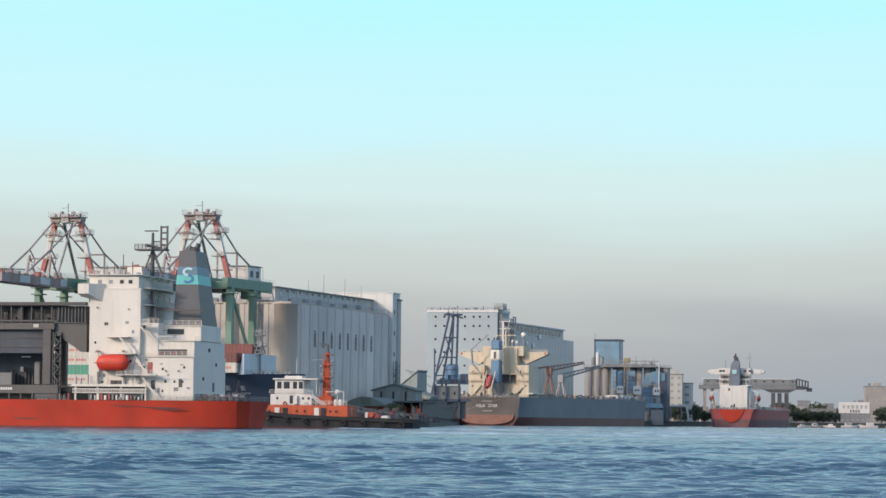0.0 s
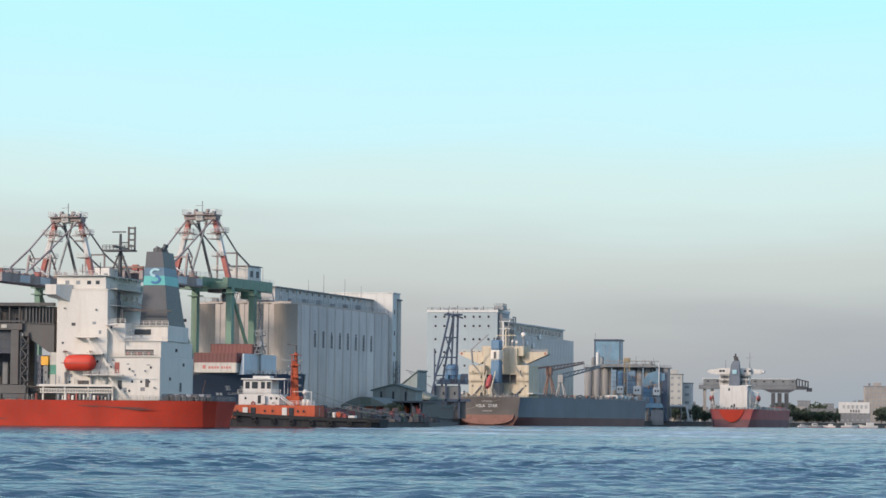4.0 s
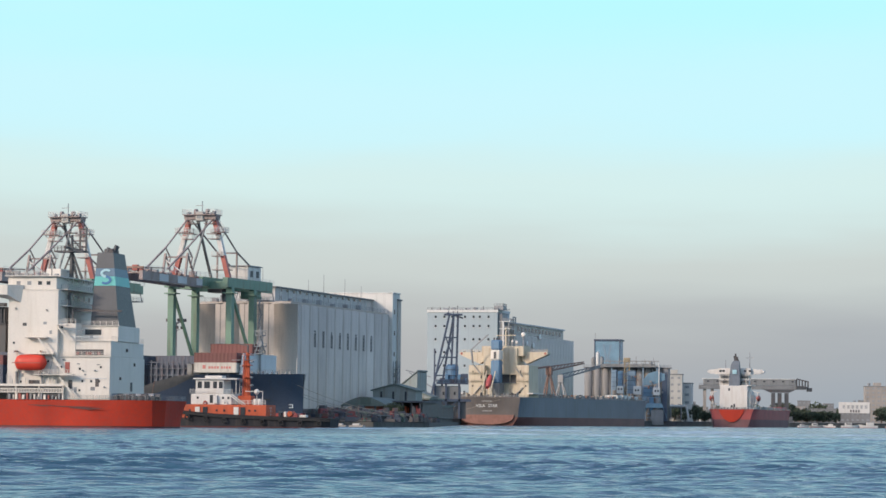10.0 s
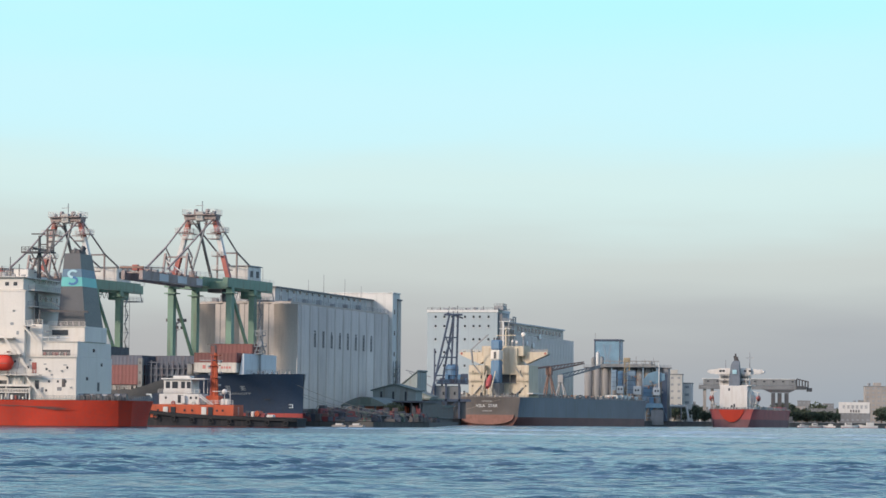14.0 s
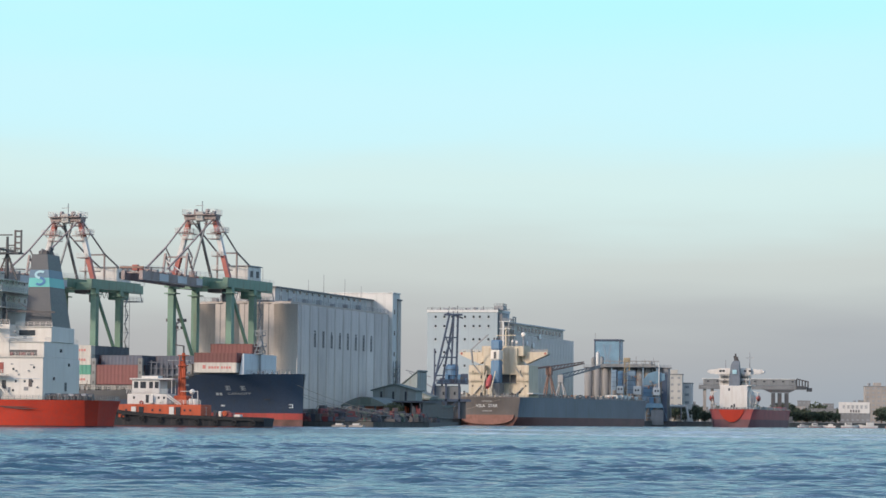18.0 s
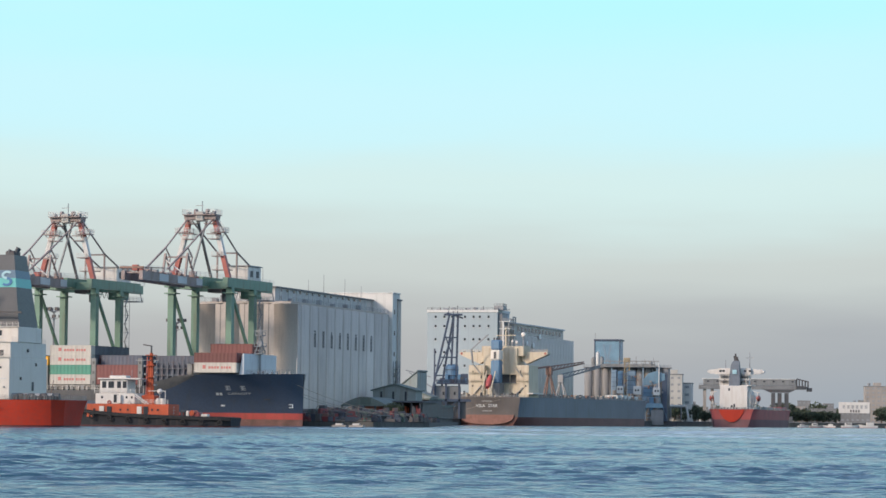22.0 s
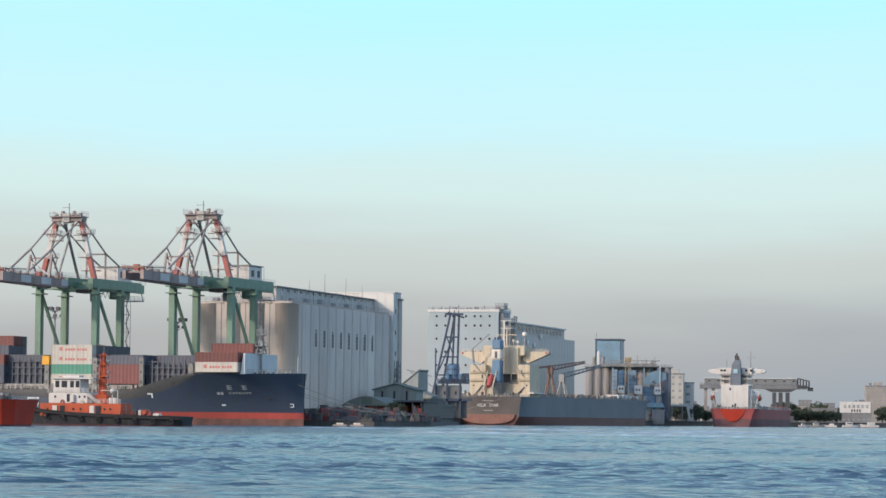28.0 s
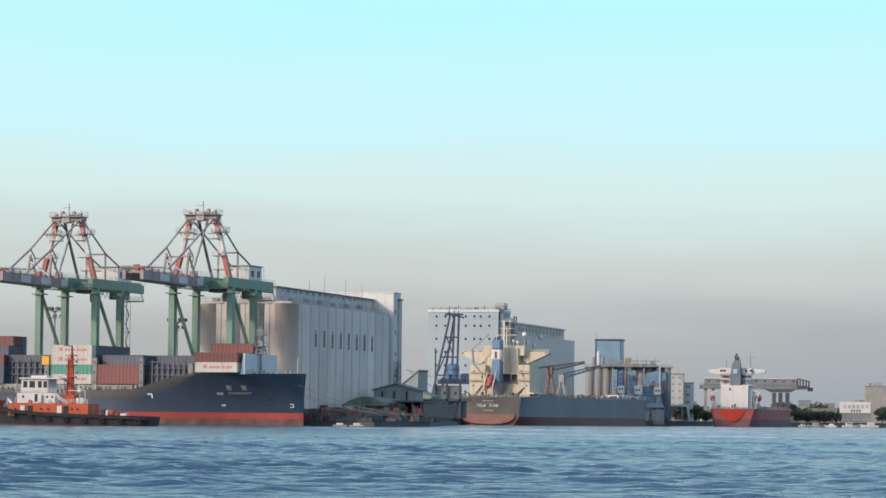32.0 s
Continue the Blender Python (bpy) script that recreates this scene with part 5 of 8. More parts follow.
    # platforms and stairs on the port side
    for z, x0, x1 in ((21.6, 28.0, 33.5), (17.6, 26.2, 33.4), (12.6, 21.0, 31.0), (24.6, 22.8, 25.6)):
        p = solid("side_platform", x0, x1, 14.1, 16.2, z, z + 0.22, W, t, "", 0.04)
        railing(p, [(x0, 16.1, z + 0.2), (x1, 16.1, z + 0.2)], 1.1, W, 1.3, 0.05)
    for p, q in (((27.0, 15.9, 17.8), (30.0, 15.9, 21.6)), ((22.4, 14.6, 21.0), (25.8, 14.6, 24.8)), ((23.6, 14.6, 12.8), (26.6, 14.6, 17.4)), ((21.4, 14.6, 8.2), (25.0, 14.6, 12.6))):
        for dy in (0, 0.7):
            bar("side_stair", (p[0], p[1] + dy, p[2]), (q[0], q[1] + dy, q[2]), 0.1, W, t, h=0.32)
    # dark plate for the shade of the side passage under the boats, and small fittings
    solid("side_passage", 24.0, 38.5, 14.1, 14.32, 6.8, 9.9, "steel_dark", t, "dark plate painted for the shaded open side passage")
    for x, z, w, h in ((20, 23.4, 1.6, 0.5), (17.4, 22.0, 1.2, 0.8), (24.2, 20.4, 0.5, 0.9), (15.2, 15.2, 1.3, 0.3), (20.4, 15.4, 1.0, 0.4), (18.6, 12.8, 0.8, 0.6), (16.6, 9.4, 1.6, 1.2),
                       (21.0, 9.2, 0.9, 1.6), (27.5, 23.0, 0.9, 1.2), (29.0, 25.2, 1.2, 0.9), (34.6, 12.6, 0.8, 1.2), (36.8, 18.2, 0.5, 0.5)):
        y = 14.2 if x > 25.6 else (13.6 if z < 17.2 else 12.8)
        solid("wall_fitting", x - w * 0.36, x + w * 0.36, y - 0.02, y + 0.08, z - h * 0.36, z + h * 0.36, "steel_grey", t, "", 0.05)
    for x, z in ((24.8, 24.2), (24.8, 14.6), (28, 16.0), (35, 11), (31.6, 11), (17, 11.2), (15, 11.2), (20, 14.2),
                 (14.6, 14.6), (30, 12.6), (20, 9.0), (19.3, 11.2), (37, 20.4)):
        y = 14.22 if x > 25.6 else 13.62
        solid("porthole", x - 0.24, x + 0.24, y - 0.02, y + 0.06, z - 0.27, z + 0.27, "glass_dark", t)
    for x, z, w, h in ((34.3, 24.9, 1.0, 0.7), (22.4, 10.4, 1.0, 2.1), (31.5, 10.2, 2.8, 2.4), (15.5, 10.9, 0.9, 2.0)):
        y = 14.22 if x > 25.6 else 13.62
        solid("side_door", x - w / 2, x + w / 2, y - 0.02, y + 0.06, z - h / 2, z + h / 2, "steel_dark", t)
    solid("fire_sign", 22.6, 23.8, 13.6, 13.7, 13.2, 15.8, "crane_red", t, "red panel on the house side")
    solid("aft_door", 12.1, 12.22, -3.6, -2.2, 9, 11.2, "steel_dark", t)
    for y, z in ((6, 12), (-5, 15.6), (1, 19)):
        solid("porthole", 11.95, 12.35, y - 0.4, y + 0.4, z - 0.4, z + 0.4, "glass_dark", t)
    # lifeboat in its davit
    b = bmesh.new()
    secs = []
    for k in range(13):
        f = -1 + 2 * k / 12
        r = 1.82 * (1 - abs(f) ** 5) ** 0.5 if abs(f) < 1 else 0.25
        r = max(r, 0.25)
        secs.append([(31.9 + f * 4.15, 15.9 + r * 0.85 * math.cos(a * math.pi / 7), 15.6 + r * 1.08 * math.sin(a * math.pi / 7)) for a in range(14)])
    loft(b, secs, closed=True)
    lb = part("lifeboat", b, "lifeboat", t, "orange enclosed lifeboat", smooth=True)
    bar("rubbing_strake", (29, 17.35, 15.5), (36.2, 17.35, 15.5), 0.18, "crane_red", lb)
    for x in (29.3, 35.9):
        bar("davit", (x, 14.4, 12.2), (x, 15.6, 18.3), 0.5, W, t)
        bar("davit_foot", (x, 14.4, 10.3), (x, 15.2, 13.4), 0.4, "steel_grey", t)
        bar("davit_head", (x, 14.4, 18.3), (x, 16.2, 18.3), 0.4, "derrick_brown", t)
    # stowed gangway and its frame along the deck edge
    bar("gangway_rail", (23.6, 14.8, 10.2), (42.6, 14.8, 10.2), 0.5, W, t, h=0.55)
    b = bmesh.new()
    for k in range(46):
        x = 23.8 + k * 0.41
        beam(b, (x, 14.9, 8.5), (x, 14.9, 9.3), 0.16)
    beam(b, (23.6, 14.9, 8.45), (42.4, 14.9, 8.45), 0.18)
    beam(b, (23.6, 14.9, 9.35), (42.4, 14.9, 9.35), 0.18)
    part("gangway", b, W, t, "stowed white gangway with slats")
    for x in (24, 30.2, 36.2, 41.8):
        bar("gangway_post", (x, 14.3, 6.7), (x, 14.3, 10), 0.4, W, t)
    # gear in the side passage and on the boat deck
    random.seed(83)
    for k in range(15):
        x = 24.6 + k * 0.92
        solid("passage_gear", x, x + random.uniform(0.25, 0.7), 14.34, 14.75, 6.75, 7.1 + random.uniform(0.3, 1.3), random.choice(["steel_grey", W, "steel_dark", "hatch_grey", "crane_red"]), t, "", 0.05)
    for x, z0, z1 in ((26.6, 9.9, 12.4), (27.6, 10.4, 12.4), (33.6, 9.9, 12.0), (37.0, 10.3, 11.6), (38.4, 10.3, 12.8), (40.2, 10.3, 11.8), (41.4, 10.3, 12.2)):
        pipe("vent_pipe", (x, 14.9, z0), (x, 14.9, z1), 0.16, W if x < 38 else "steel_grey", t)
    bar("boat_winch", (27.4, 15.0, 12.9), (28.6, 15.0, 12.9), 0.8, "steel_grey", t)
    for x in (24.0, 26.4, 28.2):
        bar("fall_wire", (x + 2.0, 15.4, 18.2), (x + 3.2, 15.4, 12.9), 0.07, "steel_dark", t)
    for x0, x1, z in ((14.4, 22.8, 21.9), (26.2, 33.4, 16.9), (13.0, 24.6, 11.9)):
        bar("wall_pipe", (x0, 13.7 if x1 < 25.6 and z < 17.2 else (12.95 if x1 < 25.6 else 14.3), z), (x1, 13.7 if x1 < 25.6 and z < 17.2 else (12.95 if x1 < 25.6 else 14.3), z), 0.12, "plate_grey", t)
    for x, y, z in ((19.2, 13.66, 13.6), (16.0, 13.66, 13.6), (13.6, 13.66, 9.6), (24.2, 13.66, 16.2), (36.6, 14.26, 28.6), (28.6, 14.26, 28.2)):
        solid("wall_lamp", x - 0.2, x + 0.2, y, y + 0.35, z, z + 0.35, "steel_grey", t, "", 0.05)
    # funnel
    def trapezoid(name, x0, x1, xt0, xt1, y, yt, z0, z1, za, zb, mt, label="", grow=0.0):
        def at(z):
            f = (z - z0) / (z1 - z0)
            return (x0 + (xt0 - x0) * f - grow, x1 + (xt1 - x1) * f + grow, y + (yt - y) * f + grow)
        bb = bmesh.new()
        secs2 = []
        for z in (za, zb):
            a, c2, d = at(z)
            secs2.append([(a, -d, z), (c2, -d, z), (c2, d, z), (a, d, z)])
        rws = loft(bb, secs2, closed=True)
        bb.faces.new(rws[0])
        bb.faces.new(rws[1])
        return part(name, bb, mt, t, label)

    fz = (12.5, 19.8, 15.0, 19.1, 6.9, 4.5, 24.8, 42.9)
    trapezoid("funnel", *fz, 24.8, 42.9, "funnel_black", "black funnel with blue and teal bands")
    trapezoid("funnel_band", *fz, 37.0, 39.0, "funnel_blue", "blue funnel band", 0.04)
    trapezoid("funnel_panel", *fz, 34.7, 36.99, "funnel_teal", "teal funnel band", 0.045)
    # curved mark on the funnel's side
    for side in (1, -1):
        bb = bmesh.new()
        pts = []
        for k in range(25):
            a = k / 24
            if a < 0.5:
                th = radians(40 + 230 * a * 2)
                pts.append((math.cos(th) * 1.15, 1.05 + math.sin(th) * 0.95))
            else:
                th = radians(90 - 230 * (a - 0.5) * 2)
                pts.append((math.cos(th) * 1.15, -0.95 + math.sin(th) * 1.0))
        rows2 = []
        for i, p in enumerate(pts):
            q, r = pts[min(i + 1, 24)], pts[max(i - 1, 0)]
            d = Vector((q[0] - r[0], q[1] - r[1])).normalized() * 0.33
            rows2.append([((p[0] + s * d.y) * -side, y, p[1] - s * d.x) for s, y in ((-1, -0.06), (1, -0.06), (1, 0.06), (-1, 0.06))])
        loft(bb, rows2[:13], closed=True)
        b3 = bmesh.new()
        loft(b3, rows2[12:], closed=True)
        for o in (part("funnel_mark", bb, "logo_pale", t, "pale upper half of the curved mark"), part("funnel_mark", b3, "logo_blue", t, "blue lower half of the curved mark")):
            o.matrix_basis = Matrix.Translation((16.5, side * 5.42, 36.9)) @ Euler((radians(side * 7.5), 0, 0)).to_matrix().to_4x4() @ Matrix.Diagonal((1.0, 1.0, 0.84, 1))
    for x, y, h, lean in ((15.0, 1.5, 2.2, -0.8), (16.0, -1.0, 3.0, -1.9), (17.2, 1.0, 2.2, -1.2), (15.6, 0.4, 3.2, -1.5), (16.6, 2.0, 1.6, -0.6)):
        pipe("exhaust_pipe", (x + 0.8, y, 42.8), (x + 0.8 + lean * 0.6, y, 43.0 + h * 0.6), 0.5, "funnel_black", t)
    solid("exhaust_hood", 15.6, 18.2, -1.9, 2.4, 42.8, 44.0, "steel_dark", t, "", 0.3)
    # radar mast on the wheelhouse
    pipe("radar_mast", (27.4, 0, 36.6), (27.4, 0, 47.6), 0.62, "steel_dark", t, "dark radar mast", 0.32)
    for z in (38.4, 40.2, 42.0):
        bar("mast_rung", (26.2, 0.3, z), (28.6, 0.3, z), 0.18, "steel_dark", t)
    bar("mast_brace", (30.2, 0, 36.7), (27.6, 0, 43.0), 0.35, "steel_dark", t)
    bar("mast_yard", (27.4, -5.5, 44.2), (27.4, 5.5, 44.2), 0.5, "steel_dark", t)
    solid("mast_platform", 23.6, 31.4, -1.8, 2.4, 43.2, 43.6, "steel_dark", t, "", 0.05)
    bar("mast_brace", (24.6, 0, 36.7), (27.2, 0, 43.0), 0.5, "steel_dark", t)
    bar("radar_scanner", (25.9, 0.4, 48.0), (29.4, 0.4, 48.0), 0.3, "steel_dark", t)
    bar("radar_scanner", (25.4, 0, 45.4), (27.2, 0, 45.4), 0.3, "steel_dark", t)
    b = bmesh.new()
    for x in (23.4, 25.0):
        beam(b, (x, 0.8, 43.2), (x, 0.8, 49.2), 0.42)
    for z in (44.5, 46, 47.5, 48.9):
        beam(b, (23.2, 0.8, z), (25.2, 0.8, z), 0.4)
    part("signal_mast", b, "steel_dark", t)
    railing(t, [(23.7, 2.3, 43.6), (31.3, 2.3, 43.6)], 1.1, "steel_dark", 1.0, 0.09)
    for x, h in ((33.6, 4.2), (31.2, 2.4), (37.8, 1.6), (35.8, 2.0)):
        pipe("aerial", (x, 4, 36.7), (x, 4, 37.9 + h), 0.12, "steel_dark", t)
    house("mast_house", t, 28.8, 32.6, -3, 4, 36.7, 39.0, W)
    house("house_mid", t, 21.4, 25.7, -12.6, 13.0, 17.2, 25.2, W, "white block between tower and funnel", 0.1)
    railing(t, [(21.5, 12.9, 25.2), (25.6, 12.9, 25.2)], 1.1, W, 1.2, 0.05)
    for p, q, w in (((24.6, 9, 25.2), (24.6, 9, 33.0), 0.6), ((23.4, 9, 25.2), (24.4, 9, 31.0), 0.35), ((24.6, 9, 28.6), (11.0, 9, 28.3), 0.45), ((24.6, 9, 32.8), (17, 9, 28.6), 0.14),
                    ((22.6, 12, 25.2), (22.6, 12, 28.6), 0.3)):
        bar("stores_crane", p, q, w, "steel_dark", t)
    for z, x0 in ((29.4, 23.9), (33.4, 23.9)):
        g2 = solid("after_gallery", x0, 25.7, -12, 12.4, z, z + 0.2, W, t)
        railing(g2, [(x0, -12, z + 0.2), (x0, 12.4, z + 0.2), (25.6, 12.4, z + 0.2)], 1.1, "steel_grey", 1.5, 0.05)
    for y in (-9, -5, -1, 3, 7):
        solid("after_window", 25.5, 25.62, y, y + 1.0, 31.2, 32.3, "glass_dark", t)
        solid("after_window", 25.5, 25.62, y + 0.5, y + 1.3, 35.6, 36.6, "glass_dark", t)
    # boat deck aft: bollards, winches, hose reels
    random.seed(31)
    for k in range(22):
        x = 1.2 + k * 0.5
        y = float(np.interp(x, (-1.7, 1.3, 5, 12), (7.0, 10.6, 11.6, 12.6)))
        if k % 3 == 0:
            b = bmesh.new()
            tube(b, (x - 0.7, y - 1, 7.6), (x + 0.7, y - 1, 7.6), 0.75, 0.75, 12)
            box(b, x - 0.9, x + 0.9, y - 1.6, y - 0.4, 6.7, 7.3)
            part("mooring_winch", b, "steel_grey" if k % 2 else "steel_dark", t)
        else:
            b = bmesh.new()
            tube(b, (x, y, 6.7), (x, y, 7.7 + random.uniform(0, 0.5)), 0.3, 0.36, 10)
            part("bollard", b, "steel_dark", t)
    bar("stern_derrick", (3.4, 8, 7.4), (1.9, 10, 11.6), 0.12, "derrick_brown", t)
    # hatch coamings ahead of the house
    for k in range(5):
        x0 = 44 + k * 25
        solid("hatch_coaming", x0, x0 + 22, -11.5, 11.5, 6.7, 8.6, "gantry_grey", t)
        solid("hatch_cover", x0 - 0.3, x0 + 22.3, -12, 12, 8.6, 9.6, "gantry_grey", t, "", 0.1)
    # travelling gantry crane parked ahead of the house
    # gantry and hood colours are darkened to stand for its deep shade
    G, P, D = "gantry_grey", "gantry_pale", "steel_dark"
    for y in (13.3, -13.3):
        for x in ((49.4, 72.0) if y > 0 else (55.0, 72.0)):
            leg = solid("gantry_leg", x - 1.05, x + 1.05, y - 0.9, y + 0.9, 10.3, 23.5, P, t, "weathered pale grey gantry leg", 0.1)
            for z in (13.0, 16.4, 20.0):
                solid("leg_seam", x - 1.08, x + 1.08, y - 0.93, y + 0.93, z, z + 0.12, G, leg)
            solid("gantry_bogie", x - 3, x + 3, y - 0.8, y + 0.8, 6.9, 8.2, D, t, "", 0.2)
        bar("gantry_sill", (46.4, y, 9.2), (75, y, 9.2), 1.6, P, t, h=2.0)
        bar("gantry_side_girder", (47.6, y, 24.3), (76, y, 24.3), 1.5, P, t, h=1.5)
        bar("gantry_top_girder", (39.6, y, 29.7), (80, y, 29.7), 1.6, G, t, h=0.8)
        bar("gantry_rail", (47.0, y, 25.6), (80, y, 25.6), 0.4, D, t, h=0.35)
        for k in range(12):
            x = 48.6 + k * 2.6
            bar("gantry_stiffener", (x, y - 0.1, 25.0), (x, y - 0.1, 29.4), 0.35, G, t)
    for x in (48.0, 57, 66, 76):
        bar("gantry_cross_girder", (x, -12.4, 27.4), (x, 12.4, 27.4), 1.4, G, t, h=3.0)
    solid("gantry_roof", 47.4, 80, -12.0, 12.2, 28.9, 29.6, G, t, "dark gantry deck")
    # wall coloured dark for the shade inside the recess
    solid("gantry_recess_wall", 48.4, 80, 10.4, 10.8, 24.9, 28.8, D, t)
    for k in range(14):
        x = 50 + k * 2.1
        solid("recess_box", x, x + 0.8 + (k * 5 % 3) * 0.3, 10.8, 11.6, 25.4, 26.6 + (k * 7 % 4) * 0.5, G if k % 3 else "guide_blue", t, "", 0.08)
    for k in range(3):
        bar("recess_rail", (49, 12.0, 25.9 + k * 0.6), (78, 12.0, 25.9 + k * 0.6), 0.1, G, t)
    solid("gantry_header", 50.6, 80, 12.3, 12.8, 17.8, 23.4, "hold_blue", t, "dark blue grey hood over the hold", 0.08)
    for z in (19.4, 21.6):
        bar("header_rib", (50.6, 12.9, z), (80, 12.9, z), 0.2, D, t)
    # cantilevered machinery housing with a sloping underside
    b = bmesh.new()
    prism(b, [(47.6, 22.6), (47.6, 25.2), (39.6, 25.0), (39.6, 18.2), (41.0, 18.2)], 1.0, 13.2)
    part("gantry_machinery", b, P, t, "pale grey machinery housing with sloping underside")
    solid("gantry_machinery_top", 39.6, 47.6, 2.0, 12.6, 25.3, 29.2, G, t, "", 0.1)
    for k in range(9):
        bar("gantry_rib", (40.1 + k * 0.85, 12.9, 25.2), (40.1 + k * 0.85, 12.9, 29.2), 0.28, P if k % 3 == 0 else D, t)
    bar("housing_ledge", (39.5, 13.3, 25.1), (47.8, 13.3, 25.2), 0.5, D, t, h=0.25)
    # ladder column beside the leg
    for x in (46.1, 48.0):
        bar("ladder_post", (x, 13.6, 8.2), (x, 13.6, 23.0), 0.35, D, t)
    for k in range(9):
        z = 9.6 + k * 1.55
        lad = solid("ladder_landing", 46.0, 48.1, 12.6, 14.2, z, z + 0.14, D, t)
        if k < 8:
            bar("ladder_flight", (46.3 if k % 2 else 47.8, 13.9, z), (47.8 if k % 2 else 46.3, 13.9, z + 1.55), 0.3, G, lad)
    solid("ladder_cage", 46.3, 47.9, 12.2, 12.5, 8.2, 22.8, D, t)
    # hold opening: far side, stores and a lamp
    # back wall takes the hold's shade in its dark blue colour
    solid("hold_back", 50.8, 80, 4.6, 5.2, 9.8, 18.0, "hold_blue", t, "blue back of the hold opening, coloured dark for its shade")
    for k in range(13):
        x = 55.0 + k * 0.9
        solid("hold_stanchion", x, x + 0.32, 5.3, 5.7, 10.2, 12.4 + (k * 5 % 4) * 0.5, P if k % 2 else G, t, "", 0.04)
    for x0, z0, w, h in ((53.0, 10.4, 1.4, 5.5), (60.2, 10.2, 4.0, 3.0), (57.2, 13.4, 0.9, 1.2)):
        solid("deck_unit", x0, x0 + w, 6.4, 9, z0, z0 + h, "concrete_dark", t, "", 0.1)
    solid("gantry_lamp", 55.4, 57.6, 9, 9.4, 16.9, 17.2, "marking_white", t, "long white lamp")
    solid("gantry_sign", 51.6, 53.0, 14.0, 14.12, 24.0, 24.8, "box_white", t, "small pale yellow sign")
    b = bmesh.new()
    for k in range(8):
        box(b, 58.2 + k * 0.62, 58.6 + k * 0.62, 14.1, 14.16, 9.0, 9.6)
    part("gantry_lettering", b, "marking_white", t, "white unreadable lettering bars")
    for k in range(9):
        bar("sill_post", (50 + k * 3, 13.9, 6.8), (50 + k * 3, 13.9, 8.3), 0.3, P, t)
    random.seed(36)
    for k in range(16):
        x = 43.6 + k * 0.55
        solid("deck_gear", x, x + random.uniform(0.2, 0.5), 13.2, 14.0, 6.7, 7.1 + random.uniform(0.2, 1.2), random.choice([D, G, "crane_red", "hatch_grey"]), t)
    return t


SHIP = red_ship()
SHIP.scale = (0.71, 0.71, 0.721)


# ---- harbour tug following it ----
def tug():
    t = thing("tugboat", 0, 0, 0, 168, "orange and white harbour tug with black hull following the ship", "tugboat")
    st = [(0.5, 2.5, 4.2, 4.9, 1.9, 1.2, 0.2, 0), (3, 3.6, 5.3, 5.8, 2.1, 0.4, 0, 0), (10, 4.6, 5.8, 6.0, 2.2, 0, 0, 0), (20, 4.8, 6.0, 6.1, 2.5, 0, 0, 0),
          (30, 4.6, 5.7, 6.0, 2.9, 0, 0, 0), (37, 3.2, 4.4, 5.4, 3.5, 0, 0, 0.2), (41, 1.6, 2.6, 3.9, 4.0, 0, 0, 0.5), (43.5, 0.3, 0.8, 1.7, 4.3, 0, 0, 0.8),
          (44.2, 0.05, 0.1, 0.2, 4.4, 0, 0, 1.0)]
    ship_hull(t, st, 0.3, "tug_black", "hull_boot", "deck_green", bulwark=0.55)
    W, O = "tug_white", "tug_orange"
    # rubbing fender and tyres
    b = bmesh.new()
    rim = [(s[0] + s[7] * 0.8, s[3] + 0.12, s[4] - 0.1) for s in st]
    for p, q in zip(rim, rim[1:]):
        beam(b, p, q, 0.45, 0.5)
    part("fender_strake", b, "tyre", t)
    def tyre_mesh():
        bb = bmesh.new()
        secs = []
        for k in range(14):
            a = k * 2 * math.pi / 14
            c0 = Vector((math.cos(a) * 0.55, 0, math.sin(a) * 0.55))
            d0 = c0.normalized()
            secs.append([c0 + d0 * 0.2 * math.cos(e * math.pi / 3) + Vector((0, 0.2 * math.sin(e * math.pi / 3), 0)) for e in range(6)])
        secs.append(secs[0])
        loft(bb, secs, closed=True)
        return bb
    first = None
    for k in range(8):
        x = 3 + k * 4.9
        y = np.interp(x, [s[0] for s in st], [s[3] for s in st]) + 0.42
        z = np.interp(x, [s[0] for s in st], [s[4] for s in st]) - 1.0
        if first is None:
            first = part("tyre_fender", tyre_mesh(), "tyre", t)
            first.location = (x, y, z)
        else:
            twin("tyre_fender", first, t, Matrix.Translation((x, y, z)))
    # deck house
    b = bmesh.new()
    prism(b, [(-4.7, 2.4), (4.7, 2.4), (4.5, 5.7), (-4.5, 5.7)], 17.2, 39.0, "x")
    part("deckhouse", b, O, t, "orange lower deckhouse")
    for x, mt in ((35.0, W), (33.0, "glass_dark"), (24.9, W), (23.2, "glass_dark")):
        solid("deck_door", x - 0.62, x + 0.62, 4.5, 4.85 if mt == W else 4.76, 3.0, 5.1, mt, t, "open white door" if mt == W else "")
    for x in (37, 30, 28, 20, 21.5):
        solid("porthole", x - 0.25, x + 0.25, 4.6, 4.74, 4.0, 4.5, "glass_dark", t)
    house("upper_house", t, 26.4, 37.0, -3.9, 3.9, 5.7, 8.4, W, "white upper deckhouse", 0.12)
    for x, w, h in ((35.2, 0.5, 0.6), (31.3, 1.5, 2.0), (28.6, 0.5, 0.6), (27.2, 0.5, 0.6)):
        solid("house_opening", x - w / 2, x + w / 2, 3.88, 3.96, 7.1 - h / 2 + (0.3 if h < 1 else 0), 7.1 + h / 2 + (0.3 if h < 1 else 0), "glass_dark", t)
    solid("open_door", 30.0, 31.0, 3.9, 4.6, 6.0, 8.0, W, t)
    for x in (33.2, 27.9):
        bb = tyre_mesh()
        o = part("lifebuoy", bb, "crane_red" if x > 30 else W, t)
        o.location = (x, 4.05, 6.1)
        o.scale = (0.75, 0.75, 0.75)
